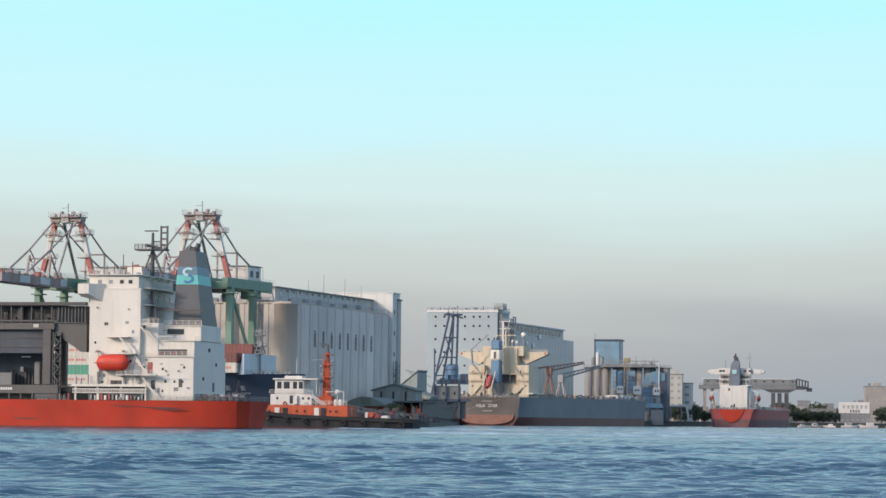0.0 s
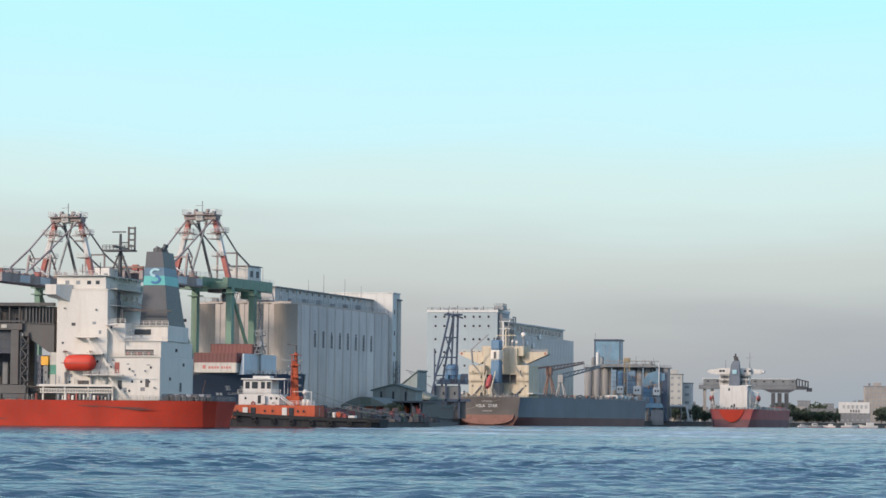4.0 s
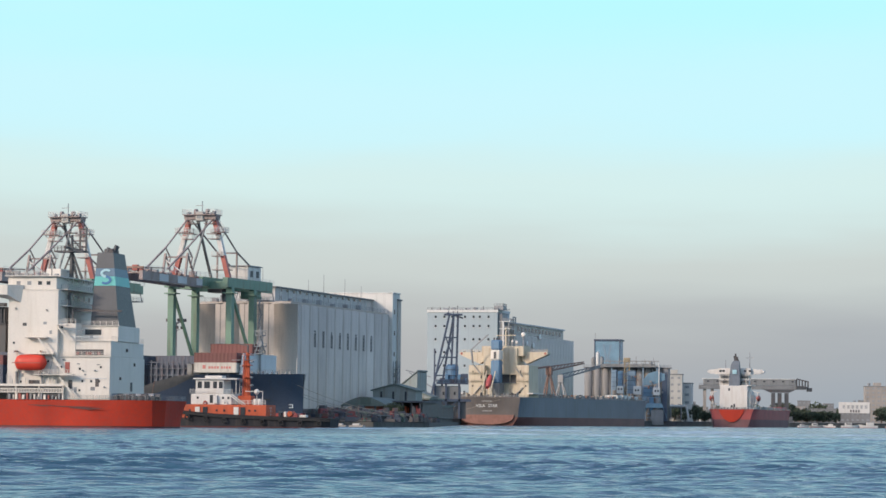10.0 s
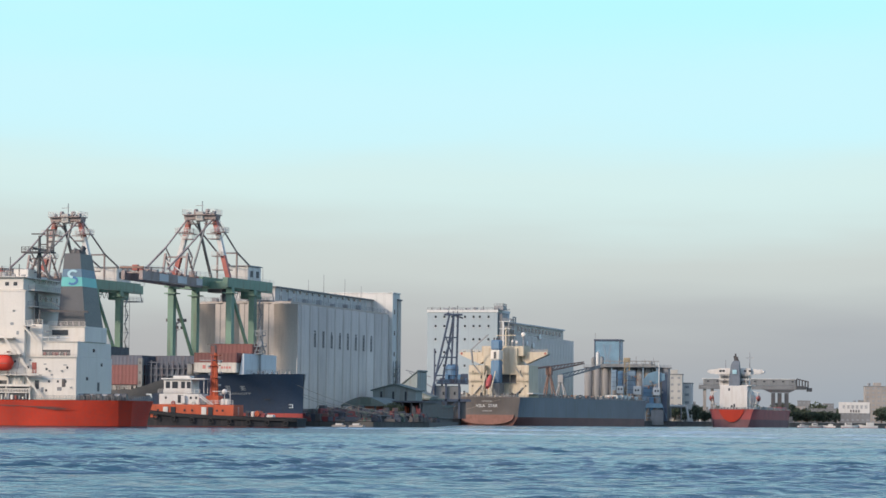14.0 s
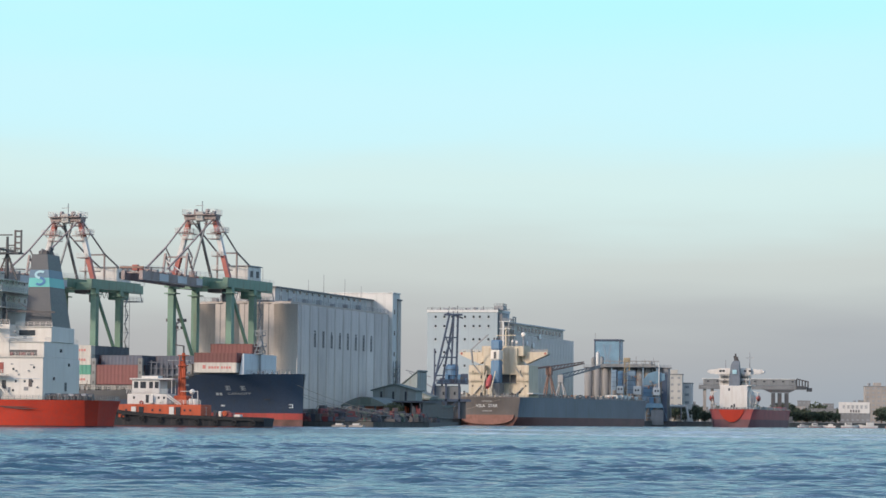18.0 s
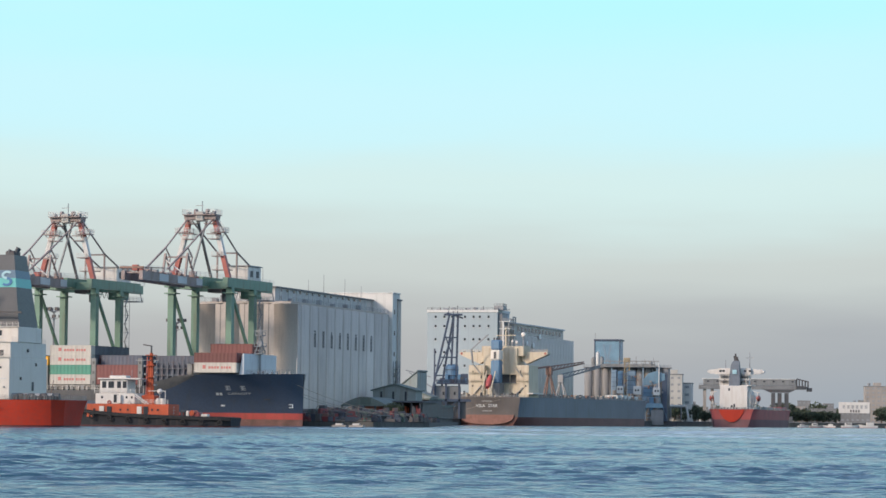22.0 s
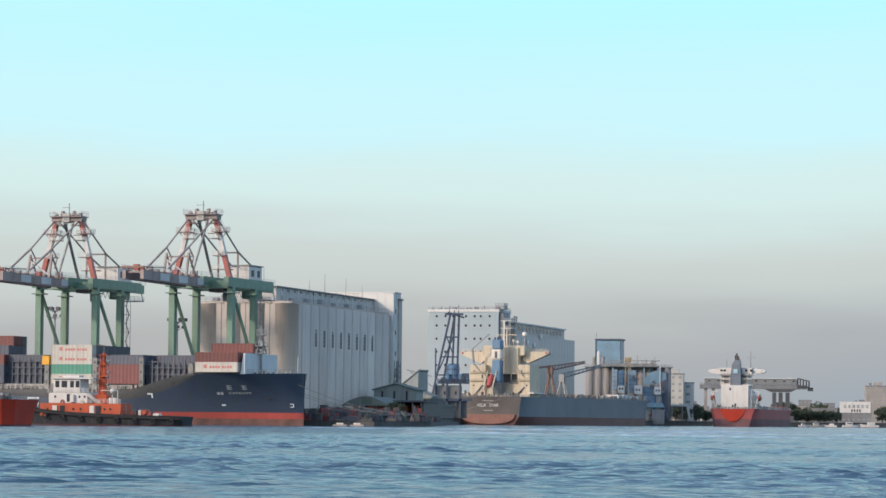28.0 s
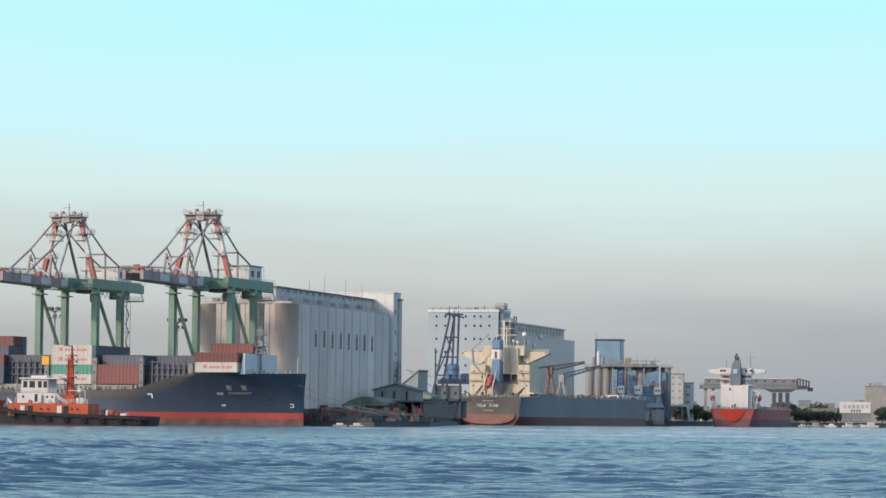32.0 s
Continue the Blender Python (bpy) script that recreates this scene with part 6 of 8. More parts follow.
    house("wheelhouse", t, 28.6, 36.0, -3.3, 3.3, 8.4, 12.0, W, "white wheelhouse", 0.15)
    for x, w in ((34.9, 1.1), (33.0, 1.5), (30.9, 1.0), (29.4, 1.0)):
        solid("wheelhouse_window", x - w / 2, x + w / 2, 3.26, 3.36, 9.8, 11.5, "glass_dark", t)
    solid("wheelhouse_roof", 25.0, 36.5, -3.8, 3.8, 12.0, 12.35, W, t, "", 0.06)
    for k in range(3):
        bar("roof_post", (25.4, -3.3 + k * 3.3, 8.5), (25.4, -3.3 + k * 3.3, 12), 0.14, W, t)
    solid("roof_box", 29.5, 34, -1.8, 1.8, 12.35, 13.0, W, t, "", 0.1)
    for x, h in ((33.6, 1.8), (30.6, 1.2), (28.2, 2.2)):
        pipe("aerial", (x, 1, 12.3), (x, 1, 12.3 + h), 0.06, "steel_grey", t)
    railing(t, [(26.2, 4.0, 8.4), (37.2, 4.0, 8.4)], 1.1, W, 1.3, 0.05)
    railing(t, [(17.4, 4.4, 5.7), (26.4, 4.4, 5.7)], 1.1, W, 1.2, 0.05)
    # stairs
    for p, q in (((27.0, 4.2, 8.3), (23.4, 4.2, 5.7)), ((26.2, 4.2, 8.3), (22.6, 4.2, 5.7))):
        bar("stair", p, q, 0.25, W, t)
    # mast: orange column with platforms
    b = bmesh.new()
    tube(b, (23.4, 0, 5.7), (23.4, 0, 18.9), 0.72, 0.42, 14)
    tube(b, (24.1, 0.3, 5.7), (23.8, 0.3, 17.2), 0.34, 0.3, 10)
    tube(b, (22.7, 0.2, 5.7), (23.0, 0.2, 16.2), 0.3, 0.26, 10)
    part("mast", b, O, t, "orange mast and exhaust column")
    solid("mast_foot", 21.8, 25.4, -1.8, 1.8, 5.7, 8.0, O, t, "", 0.2)
    for z, w in ((12.6, 0.9), (15.6, 1.0), (18.2, 1.2)):
        solid("mast_platform", 23.4 - w, 23.4 + w, -1.2, 1.2, z, z + 0.2, O, t)
    bar("mast_yard", (23.4, -3, 17.0), (23.4, 3, 17.0), 0.2, "steel_grey", t)
    bar("mast_yard", (21.4, 0, 17.0), (27.6, 0, 17.0), 0.15, "steel_grey", t)
    for x, z in ((22.0, 13.6), (24.9, 15.2), (22.1, 16.4), (24.8, 11.4), (22.3, 12.4), (24.7, 13.2), (22.2, 10.4)):
        solid("mast_lamp", x - 0.3, x + 0.3, -0.3, 0.9, z, z + 0.5, "steel_grey", t, "", 0.08)
    bar("mast_ladder", (24.5, 0.6, 6), (24.2, 0.6, 18), 0.3, "crane_red", t)
    pipe("mast_top", (23.4, 0, 18.9), (23.4, 0, 20.8), 0.24, "steel_dark", t)
    bar("exhaust_bend", (23.5, 0, 20.7), (25.6, 0, 21.0), 0.3, "steel_dark", t)
    bb = bmesh.new()
    bmesh.ops.create_uvsphere(bb, u_segments=14, v_segments=8, radius=0.7)
    o = part("radar_dome", bb, W, t, "white round dome", smooth=True)
    o.location = (20.4, 1.8, 9.0)
    pipe("dome_post", (20.4, 1.8, 5.7), (20.4, 1.8, 8.5), 0.1, W, t)
    bar("after_frame", (18.4, 3.5, 5.7), (18.4, 3.5, 9.2), 0.14, W, t)
    bar("after_frame", (18.4, 3.5, 9.1), (23, 3.5, 9.1), 0.14, W, t)
    for x in (19.2, 20.3):
        b = bmesh.new()
        tube(b, (x, 3.2, 5.7), (x, 3.2, 7.2), 0.55, 0.55, 12)
        part("raft_canister", b, W, t)
    # after deck
    solid("tow_winch", 9.8, 12.4, -1.5, 1.5, 2.2, 3.7, "dull_red", t, "dull red towing winch", 0.2)
    bb = bmesh.new()
    tube(bb, (11.8, -1.9, 3.6), (11.8, 1.9, 3.6), 0.65, 0.65, 14)
    part("winch_drum", bb, "tug_orange", t)
    solid("winch_guard", 12.6, 13.4, -1.6, 1.7, 2.2, 4.1, W, t, "", 0.15)
    solid("deck_box", 7.2, 9.0, 1, 3, 2.2, 3.3, W, t, "", 0.15)
    bar("tow_bitt", (14.6, -1.2, 2.3), (14.6, -1.2, 4.3), 0.5, "steel_dark", t)
    bar("tow_bitt", (14.6, 1.2, 2.3), (14.6, 1.2, 4.3), 0.5, "steel_dark", t)
    bar("tow_bitt", (14.6, -1.8, 4.0), (14.6, 1.8, 4.0), 0.4, "steel_dark", t)
    railing(t, [(17.4, -4.4, 2.6), (17.2, 0, 2.6), (17.4, 4.4, 2.6)], 2.4, W, 1.5, 0.06)
    bar("foredeck_winch", (40, -1.5, 4.6), (40, 1.5, 4.6), 1.2, "steel_dark", t)
    return t


TUG = tug()
TUG.scale = (0.8, 0.8, 0.8)


# ---- bulk carrier at the far berth ----
def bulk_carrier():
    t = thing("bulk_carrier", 21.2, 1330, 0, 67.5, "dark bulk carrier with cream bridge house moored stern-on", "bulk carrier")
    st = [(0, 9.5, 15.4, 17.0, 12.4, 2.5, 1.0, 0), (2.5, 11, 16.2, 17.5, 12.4, 2.0, 0.8, 0), (14, 14, 17.2, 17.5, 12.4, 0, 0, 0), (30, 17, 17.2, 17.3, 12.4, 0, 0, 0), (100, 17.2, 17.2, 17.2, 12.4, 0, 0, 0),
          (184, 16.6, 17, 17, 12.4, 0, 0, 0), (200, 9, 10, 13.5, 12.8, 0, 0, 0.4), (212, 0.1, 0.2, 1, 13.2, 0, 0, 3)]
    ship_hull(t, st, 4.0, "bulk_hull", "bulk_boot_side", "deck_green", "bulk_stern", bulwark=0.9, foot_mat="bulk_boot")
    b = bmesh.new()
    prof = [(-13.6 * math.cos(a * math.pi / 16), 5.0 - 4.6 * math.sin(a * math.pi / 16) ** 0.7) for a in range(17)]
    prism(b, prof, 0.2, 1.6, "x")
    part("counter_stern", b, "bulk_boot", t, "rounded reddish counter under the stern")
    C = "ship_cream"
    house("house_lower", t, 14.6, 28, -15.6, 14.4, 12.4, 17.5, C, "cream lower house", 0.1)
    house("house_wing_block", t, 13.6, 26, -16.0, -10.0, 12.5, 28.6, C, "cream side block", 0.1)
    house("house_wing_block", t, 13.6, 26, 6.6, 14.6, 12.5, 28.6, C, "cream side block", 0.1)
    house("house_centre", t, 15.6, 26, -10.0, 6.6, 17.5, 20.0, C, "", 0.1)
    # dark sheet over the cream wall imitates shade inside the gallery
    solid("gallery_back", 16.8, 17.0, -10.0, 6.6, 20.0, 24.2, "steel_dark", t, "back of the open gallery, coloured dark for its shade")
    gb = solid("gallery_floor", 14.6, 17, -10.0, 6.6, 20.0, 20.3, "steel_grey", t)
    railing(gb, [(14.7, -10.0, 20.3), (14.7, 6.6, 20.3)], 1.2, "steel_dark", 1.4, 0.1)
    solid("gallery_roof", 14.6, 17, -10.0, 6.6, 24.2, 24.5, C, t)
    for y in (-9.4, -6.0, 3.4, 6.0):
        bar("gallery_post", (14.8, y, 20.3), (14.8, y, 24.2), 0.3, C, t)
    for y0, y1, z0, z1 in ((-9.6, -13.0, 27.0, 23.0), (-13.0, -9.6, 18.0, 14.4), (12.0, 8.6, 28.6, 24.6), (8.0, 11.4, 19.0, 15.0)):
        bar("side_stair", (13.2, y0, z0), (13.2, y1, z1), 0.7, "steel_grey", t, h=0.35)
    for y, z, h in ((-11.6, 15.2, 0.75), (-14.4, 18.4, 0.75), (-11.8, 24.4, 1.8), (8.0, 15.2, 1.9), (12.6, 18.4, 0.75), (8.2, 22.0, 1.8), (12.4, 25.2, 0.75)):
        solid("porthole", 13.5, 13.62, y - 0.35, y + 0.35, z, z + h, "glass_dark", t)
    house("house_middle", t, 17, 27, -8.6, 8.6, 17.5, 36.8, C, "cream bridge tower", 0.1)
    house("wheelhouse", t, 18, 27, -11.5, 9.8, 33.0, 37.8, C, "", 0.1)
    for s in (1, -1):
        b = bmesh.new()
        prism(b, [(s * 9.5, 31.2), (s * 12, 29.4), (s * 22.5, 33.8), (s * 22.5, 35.0), (s * 9.5, 35.0)], 21, 25, "x")
        part("bridge_wing", b, C, t, "cream bridge wing")
        solid("wing_lamp", 20.9, 21.1, s * 21.4 - 0.5, s * 21.4 + 0.5, 33.8, 34.8, "crane_red", t)
        railing(t, [(22, s * 9.5, 35), (22, s * 22.3, 35)], 1.1, C, 2, 0.07)
        solid("side_gallery", 11, 26, s * 17.6 - 1.4, s * 17.6 + 1.4, 14.9, 15.5, "ship_white", t)
    for y in (-6, -3, 3, 6):
        solid("bridge_window", 17.9, 18.05, y - 1, y + 1, 34.6, 36.4, "glass_dark", t)
    # funnel
    house("funnel_casing", t, 8.6, 14.4, -3.3, 1.9, 12.4, 20.0, "concrete_dark", "grey-blue funnel casing", 0.3)
    house("funnel", t, 8.8, 13.0, -3.0, 1.7, 20.0, 30.8, "drum_blue", "faded blue funnel", 0.6)
    house("funnel_band", t, 8.7, 13.1, -3.1, 1.8, 30.8, 35.7, "ship_white", "white funnel band", 0.6)
    house("funnel_top", t, 8.8, 13.0, -3.0, 1.7, 35.7, 40.4, "drum_blue", "blue funnel top", 0.6)
    solid("funnel_mark", 8.56, 8.72, -1.2, 0.0, 31.6, 34.8, "steel_dark", t, "dark mark on the white band")
    for y in (-1.8, -0.5, 0.8):
        pipe("exhaust_pipe", (11, y, 40.2), (11, y, 41.6), 0.4, "steel_dark", t)
    # stern-launched lifeboat on its ramp
    b = bmesh.new()
    secs = []
    for k in range(9):
        f = k / 8
        r = 1.9 * math.sin(math.pi * (0.12 + 0.8 * f)) ** 0.7
        secs.append([(3.2 + 4.4 * f + 0.3 * math.cos(a), 1.1 + r * 0.8 * math.cos(a * math.pi / 5), 17.8 + 5.8 * f + r * 0.8 * math.sin(a * math.pi / 5)) for a in range(10)])
    loft(b, secs, closed=True)
    part("lifeboat", b, "boat_red", t, "dull red free-fall lifeboat", smooth=True)
    for y in (-1.0, 3.4):
        bar("launch_ramp", (1.6, y, 14.6), (8.4, y, 25.6), 0.4, C, t)
        bar("ramp_leg", (3, y, 12.4), (4.2, y, 18.6), 0.4, C, t)
    railing(t, [(0.4, -15, 12.9), (0.4, 15, 12.9)], 1.2, "steel_grey", 1.8, 0.08)
    railing(t, [(0.4, -15.8, 13.0), (184, -15.8, 13.0)], 1.1, "steel_grey", 4, 0.08)
    random.seed(78)
    for k in range(34):
        y = -15 + k * 0.9
        solid("stern_fitting", 0.5, 1.1 + random.uniform(0, 1.5), y, y + random.uniform(0.2, 0.7), 12.4, 13.6 + random.uniform(0, 2.0),
              random.choice(["steel_dark", "steel_dark", "hatch_grey", "dark_clutter", "ship_cream"]), t)
    for y, z, w in ((-13, 21.0, 3.0), (10.6, 20.8, 4.0), (10.6, 24.6, 4.0), (-13, 24.6, 3.0)):
        gd = solid("house_gallery", 12.8, 13.6, y - w, y + w, z, z + 0.2, C, t)
        railing(gd, [(12.9, y - w, z + 0.2), (12.9, y + w, z + 0.2)], 1.1, C, 1.6, 0.07)
    for y, z, rr in ((-10.0, 43.2, 1.25), (-6.6, 39.6, 0.7), (-4.4, 40.2, 0.6)):
        bb = bmesh.new()
        bmesh.ops.create_uvsphere(bb, u_segments=14, v_segments=8, radius=rr)
        o = part("aerial_dome", bb, "ship_white", t, "white round aerial dome", smooth=True)
        o.location = (22, y, z)
        pipe("dome_post", (22, y, 37.7), (22, y, z - rr * 0.8), 0.3, "steel_grey", t)
        # radar mast and aerials
    pipe("radar_mast", (22, -1, 37.6), (22, -1, 47), 0.6, C, t, r1=0.3)
    bar("mast_yard", (22, -6, 43), (22, 4, 43), 0.4, C, t)
    for y, h in ((-9, 6), (7, 3.5), (-5, 4)):
        pipe("aerial", (24, y, 37.6), (24, y, 37.6 + h), 0.15, "steel_grey", t)
    bar("stores_crane", (12, 12, 29.4), (10, 12, 36), 0.7, "steel_grey", t)
    bar("stores_crane_jib", (10, 12, 36), (10, 3.5, 43), 0.5, "steel_grey", t)
    pipe("stern_pole", (0.5, 0, 12.4), (0.5, 0, 17.5), 0.12, "steel_grey", t)
    # lettering on the transom
    face = Matrix.Translation((-0.06, 0, 0)) @ Euler((radians(90), 0, radians(-90))).to_matrix().to_4x4()
    for txt, z, s in (("VELA   STAR", 9.2, 2.0),):
        o = lettering("ship_name", txt, s, Matrix.Translation((0.2, 0, z)) @ face, "marking_white", t)
    for z, w in ((6.6, 5.0), (11.2, 5.4)):
        b = bmesh.new()
        for k in range(8):
            box(b, 0, 0.08, -w / 2 + k * w / 8, -w / 2 + (k + 0.55) * w / 8, z, z + 0.45)
        o = part("port_name", b, "marking_faded", t, "white unreadable lettering bars")
        o.location = (0.35 if z < 8 else -0.1, 0, 0)
    # hatches and deck cranes
    for k in range(7):
        x0 = 36 + k * 20
        solid("hatch_coaming", x0, x0 + 15, -9, 9, 12.4, 14.0, "hatch_grey", t)
        solid("hatch_cover", x0 - 0.2, x0 + 15.2, -9.6, 9.6, 14.0, 15.0, "derrick_brown", t, "", 0.1)
    for x, mt, jib, tip in ((64, "derrick_brown", 85, (31.0, -18)), (81, "steel_grey", 104, (29.6, -20))):
        c0 = part_crane(t, x, mt, jib, tip)
    random.seed(77)
    for k in range(110):
        x = 28 + k * 1.38
        solid("deck_fitting", x, x + random.uniform(0.5, 2), -15, -13.8, 12.4, 13.2 + random.uniform(0.2, 2.4),
              random.choice(["derrick_brown", "hatch_grey", "steel_grey", "wall_tan"]), t)
    for y0, q in ((-8, (-8, 22, 3.4)), (10, (-14, 30, 3.4))):
        bar("mooring_line", (0.6, y0, 12.6), q, 0.14, "rope", t)
    for x in (146, 155, 163, 172):
        solid("deck_store", x, x + 7, -14.8, -8, 12.4, 15.2 + (x % 3) * 0.4, "wall_white", t, "pale deck store", 0.1)


def part_crane(t, x, mt, jib, tip):
    hi = 3.4 if mt == "derrick_brown" else 0.0
    b = bmesh.new()
    for dx, y in ((-2.4, -10.5), (2.4, -10.5), (-2.4, -5), (2.4, -5)):
        beam(b, (x + dx, y, 12.4), (x, -7.6, 24.6 + hi), 0.6)
    box(b, x - 1.2, x + 1.2, -9, -6.2, 21.5 + hi, 25.2 + hi)
    if hi:
        beam(b, (x, -7.6, 25.6 + hi), (x - 9, -2.8, 24.4 + hi), 1.0)
    o = part("crane_pedestal", b, mt, t, "rusty deck crane pedestal")
    b = bmesh.new()
    z1, y1 = tip
    for s in (-1, 1):
        beam(b, (x + s, -7.6, 23.4 + hi), (jib + s * 0.7, y1, z1), 0.5)
        beam(b, (x + s, -7.6, 25.6 + hi), (jib + s * 0.7, y1, z1 + 0.8), 0.4)
    for k in range(10):
        f = k / 10
        p = Vector((x - 1, -7.6, 23.4 + hi)).lerp(Vector((jib - 0.7, y1, z1)), f)
        q = Vector((x - 1, -7.6, 25.6 + hi)).lerp(Vector((jib - 0.7, y1, z1 + 0.8)), f + 0.1)
        beam(b, p, q, 0.3)
    part("crane_jib", b, mt, t, "deck crane jib")
    return o


bulk_carrier()


# ---- dark blue grain unloader beside the far berth ----
def unloader():
    t = thing("grain_unloader", 4.0, 1296, LAND_Z, 0, "dark blue steel lattice unloader tower on the quay", "unloader crane")
    B = "derrick_blue"
    top = 47.3
    legs = [((-8.6, -5, 11), (-0.8, -1.5, top)), ((-4.6, 3, 11), (1.2, 1.5, top)), ((0.2, -2, 20), (1.2, -1.5, top)), ((2.6, -2, 20), (3.2, -1.5, top)), ((2.6, 3, 20), (3.2, 1.5, top))]
    for p, q in legs:
        bar("tower_leg", p, q, 0.95, B, t)
    for f in (0.24, 0.47, 0.72):
        a = Vector(legs[0][0]).lerp(Vector(legs[0][1]), f)
        bar("tower_tie", a, (3.1, -2, a.z), 0.6, B, t)
    bar("tower_brace", (-6.6, -4, 20), (1.0, -1.6, 38), 0.45, B, t)
    bar("tower_brace", (0.6, -1.8, 29), (-2.6, -2.6, 38), 0.45, B, t)
    solid("head_platform", -3.2, 5.2, -2.4, 2.4, top, top + 0.8, B, t)
    bar("head_jib", (-2, 0, top + 1.2), (5.6, 0, top - 1.2), 0.7, B, t)
    for x in (-1.2, 1, 3):
        bar("head_post", (x, 0, top), (x, 0, top + 2.2), 0.4, B, t)
    b = bmesh.new()
    tube(b, (0.6, 0, 16.6), (0.6, 0, 23.8), 3.0, 3.0, 18)
    tube(b, (0.6, 0, 23.8), (0.6, 0, 25.0), 3.0, 1.8, 18)
    part("drive_drum", b, "drum_blue", t, "blue round machinery drum")
    for z in (17, 19.6, 22.2):
        b = bmesh.new()
        tube(b, (0.6, 0, z), (0.6, 0, z + 0.35), 3.25, 3.25, 18)
        part("drum_hoop", b, B, t)
    solid("drive_platform", -6.4, 8.2, -4.6, 4.6, 15.8, 16.5, B, t)
    railing(t, [(-6.4, -4.6, 16.5), (8.2, -4.6, 16.5)], 1.4, B, 1.4, 0.14)
    solid("operator_cab", 4.6, 8.0, -3.6, 0, 16.6, 20.6, B, t, "", 0.3)
    random.seed(52)
    for k in range(12):
        x = -6 + k * 1.15
        solid("machinery_box", x, x + random.uniform(0.5, 1.6), -4.2, -2.9, 16.5, 17.4 + random.uniform(0, 3.2), random.choice([B, B, "steel_dark", "drum_blue"]), t, "", 0.08)
    for k in range(7):
        z = 4.4 + (k % 3) * 3.2
        solid("housing_window", -7 + k * 1.7, -6.1 + k * 1.7, -3.12, -2.95, z, z + 1.5, "glass_dark", t)
    bar("portal_girder", (-14, -3.4, 8.4), (9.5, -3.4, 8.4), 0.9, B, t, h=1.2)
    solid("portal_house", -8.4, 4.8, -3, 3, 8.6, 15.0, "concrete_dark", t, "grey portal housing", 0.2)
    # added solid block, makes the open lattice under the portal look dark
    solid("switch_room", -7.6, 7.2, -2.4, 2.6, 0, 8.5, "steel_dark", t, "dark block added to fill the space under the portal", 0.1)
    for k in range(5):
        x = -12.5 + k * 2.4
        solid("hopper_bin", x, x + random.uniform(0.8, 1.9), -5.6, -4.4, 0, random.uniform(2.0, 6.4), random.choice([B, "drum_blue", "steel_dark", "dull_red"]), t, "", 0.1)
    for x in (-12.5, -7, -2):
        bar("portal_brace", (x, -3.6, 0.3), (x + 4.6, -3.6, 8.2), 0.4, B, t)
    for x in (-7, -2, 4):
        for y in (-3.4, 3.4):
            bar("portal_leg", (x, y, 0), (x, y, 15.8), 0.9, B, t)
    for x0, z0, x1, z1 in ((-8, 11, -20, 16.5), (-8, 14, -19, 21), (-9, 19, -20.5, 22)):
        bar("loading_spout", (x0, -2, z0), (x1, -2, z1), 0.5, "steel_grey", t)
    pipe("side_mast", (-7.4, -2, 11), (-7.4, -2, 32), 0.35, B, t)


unloader()


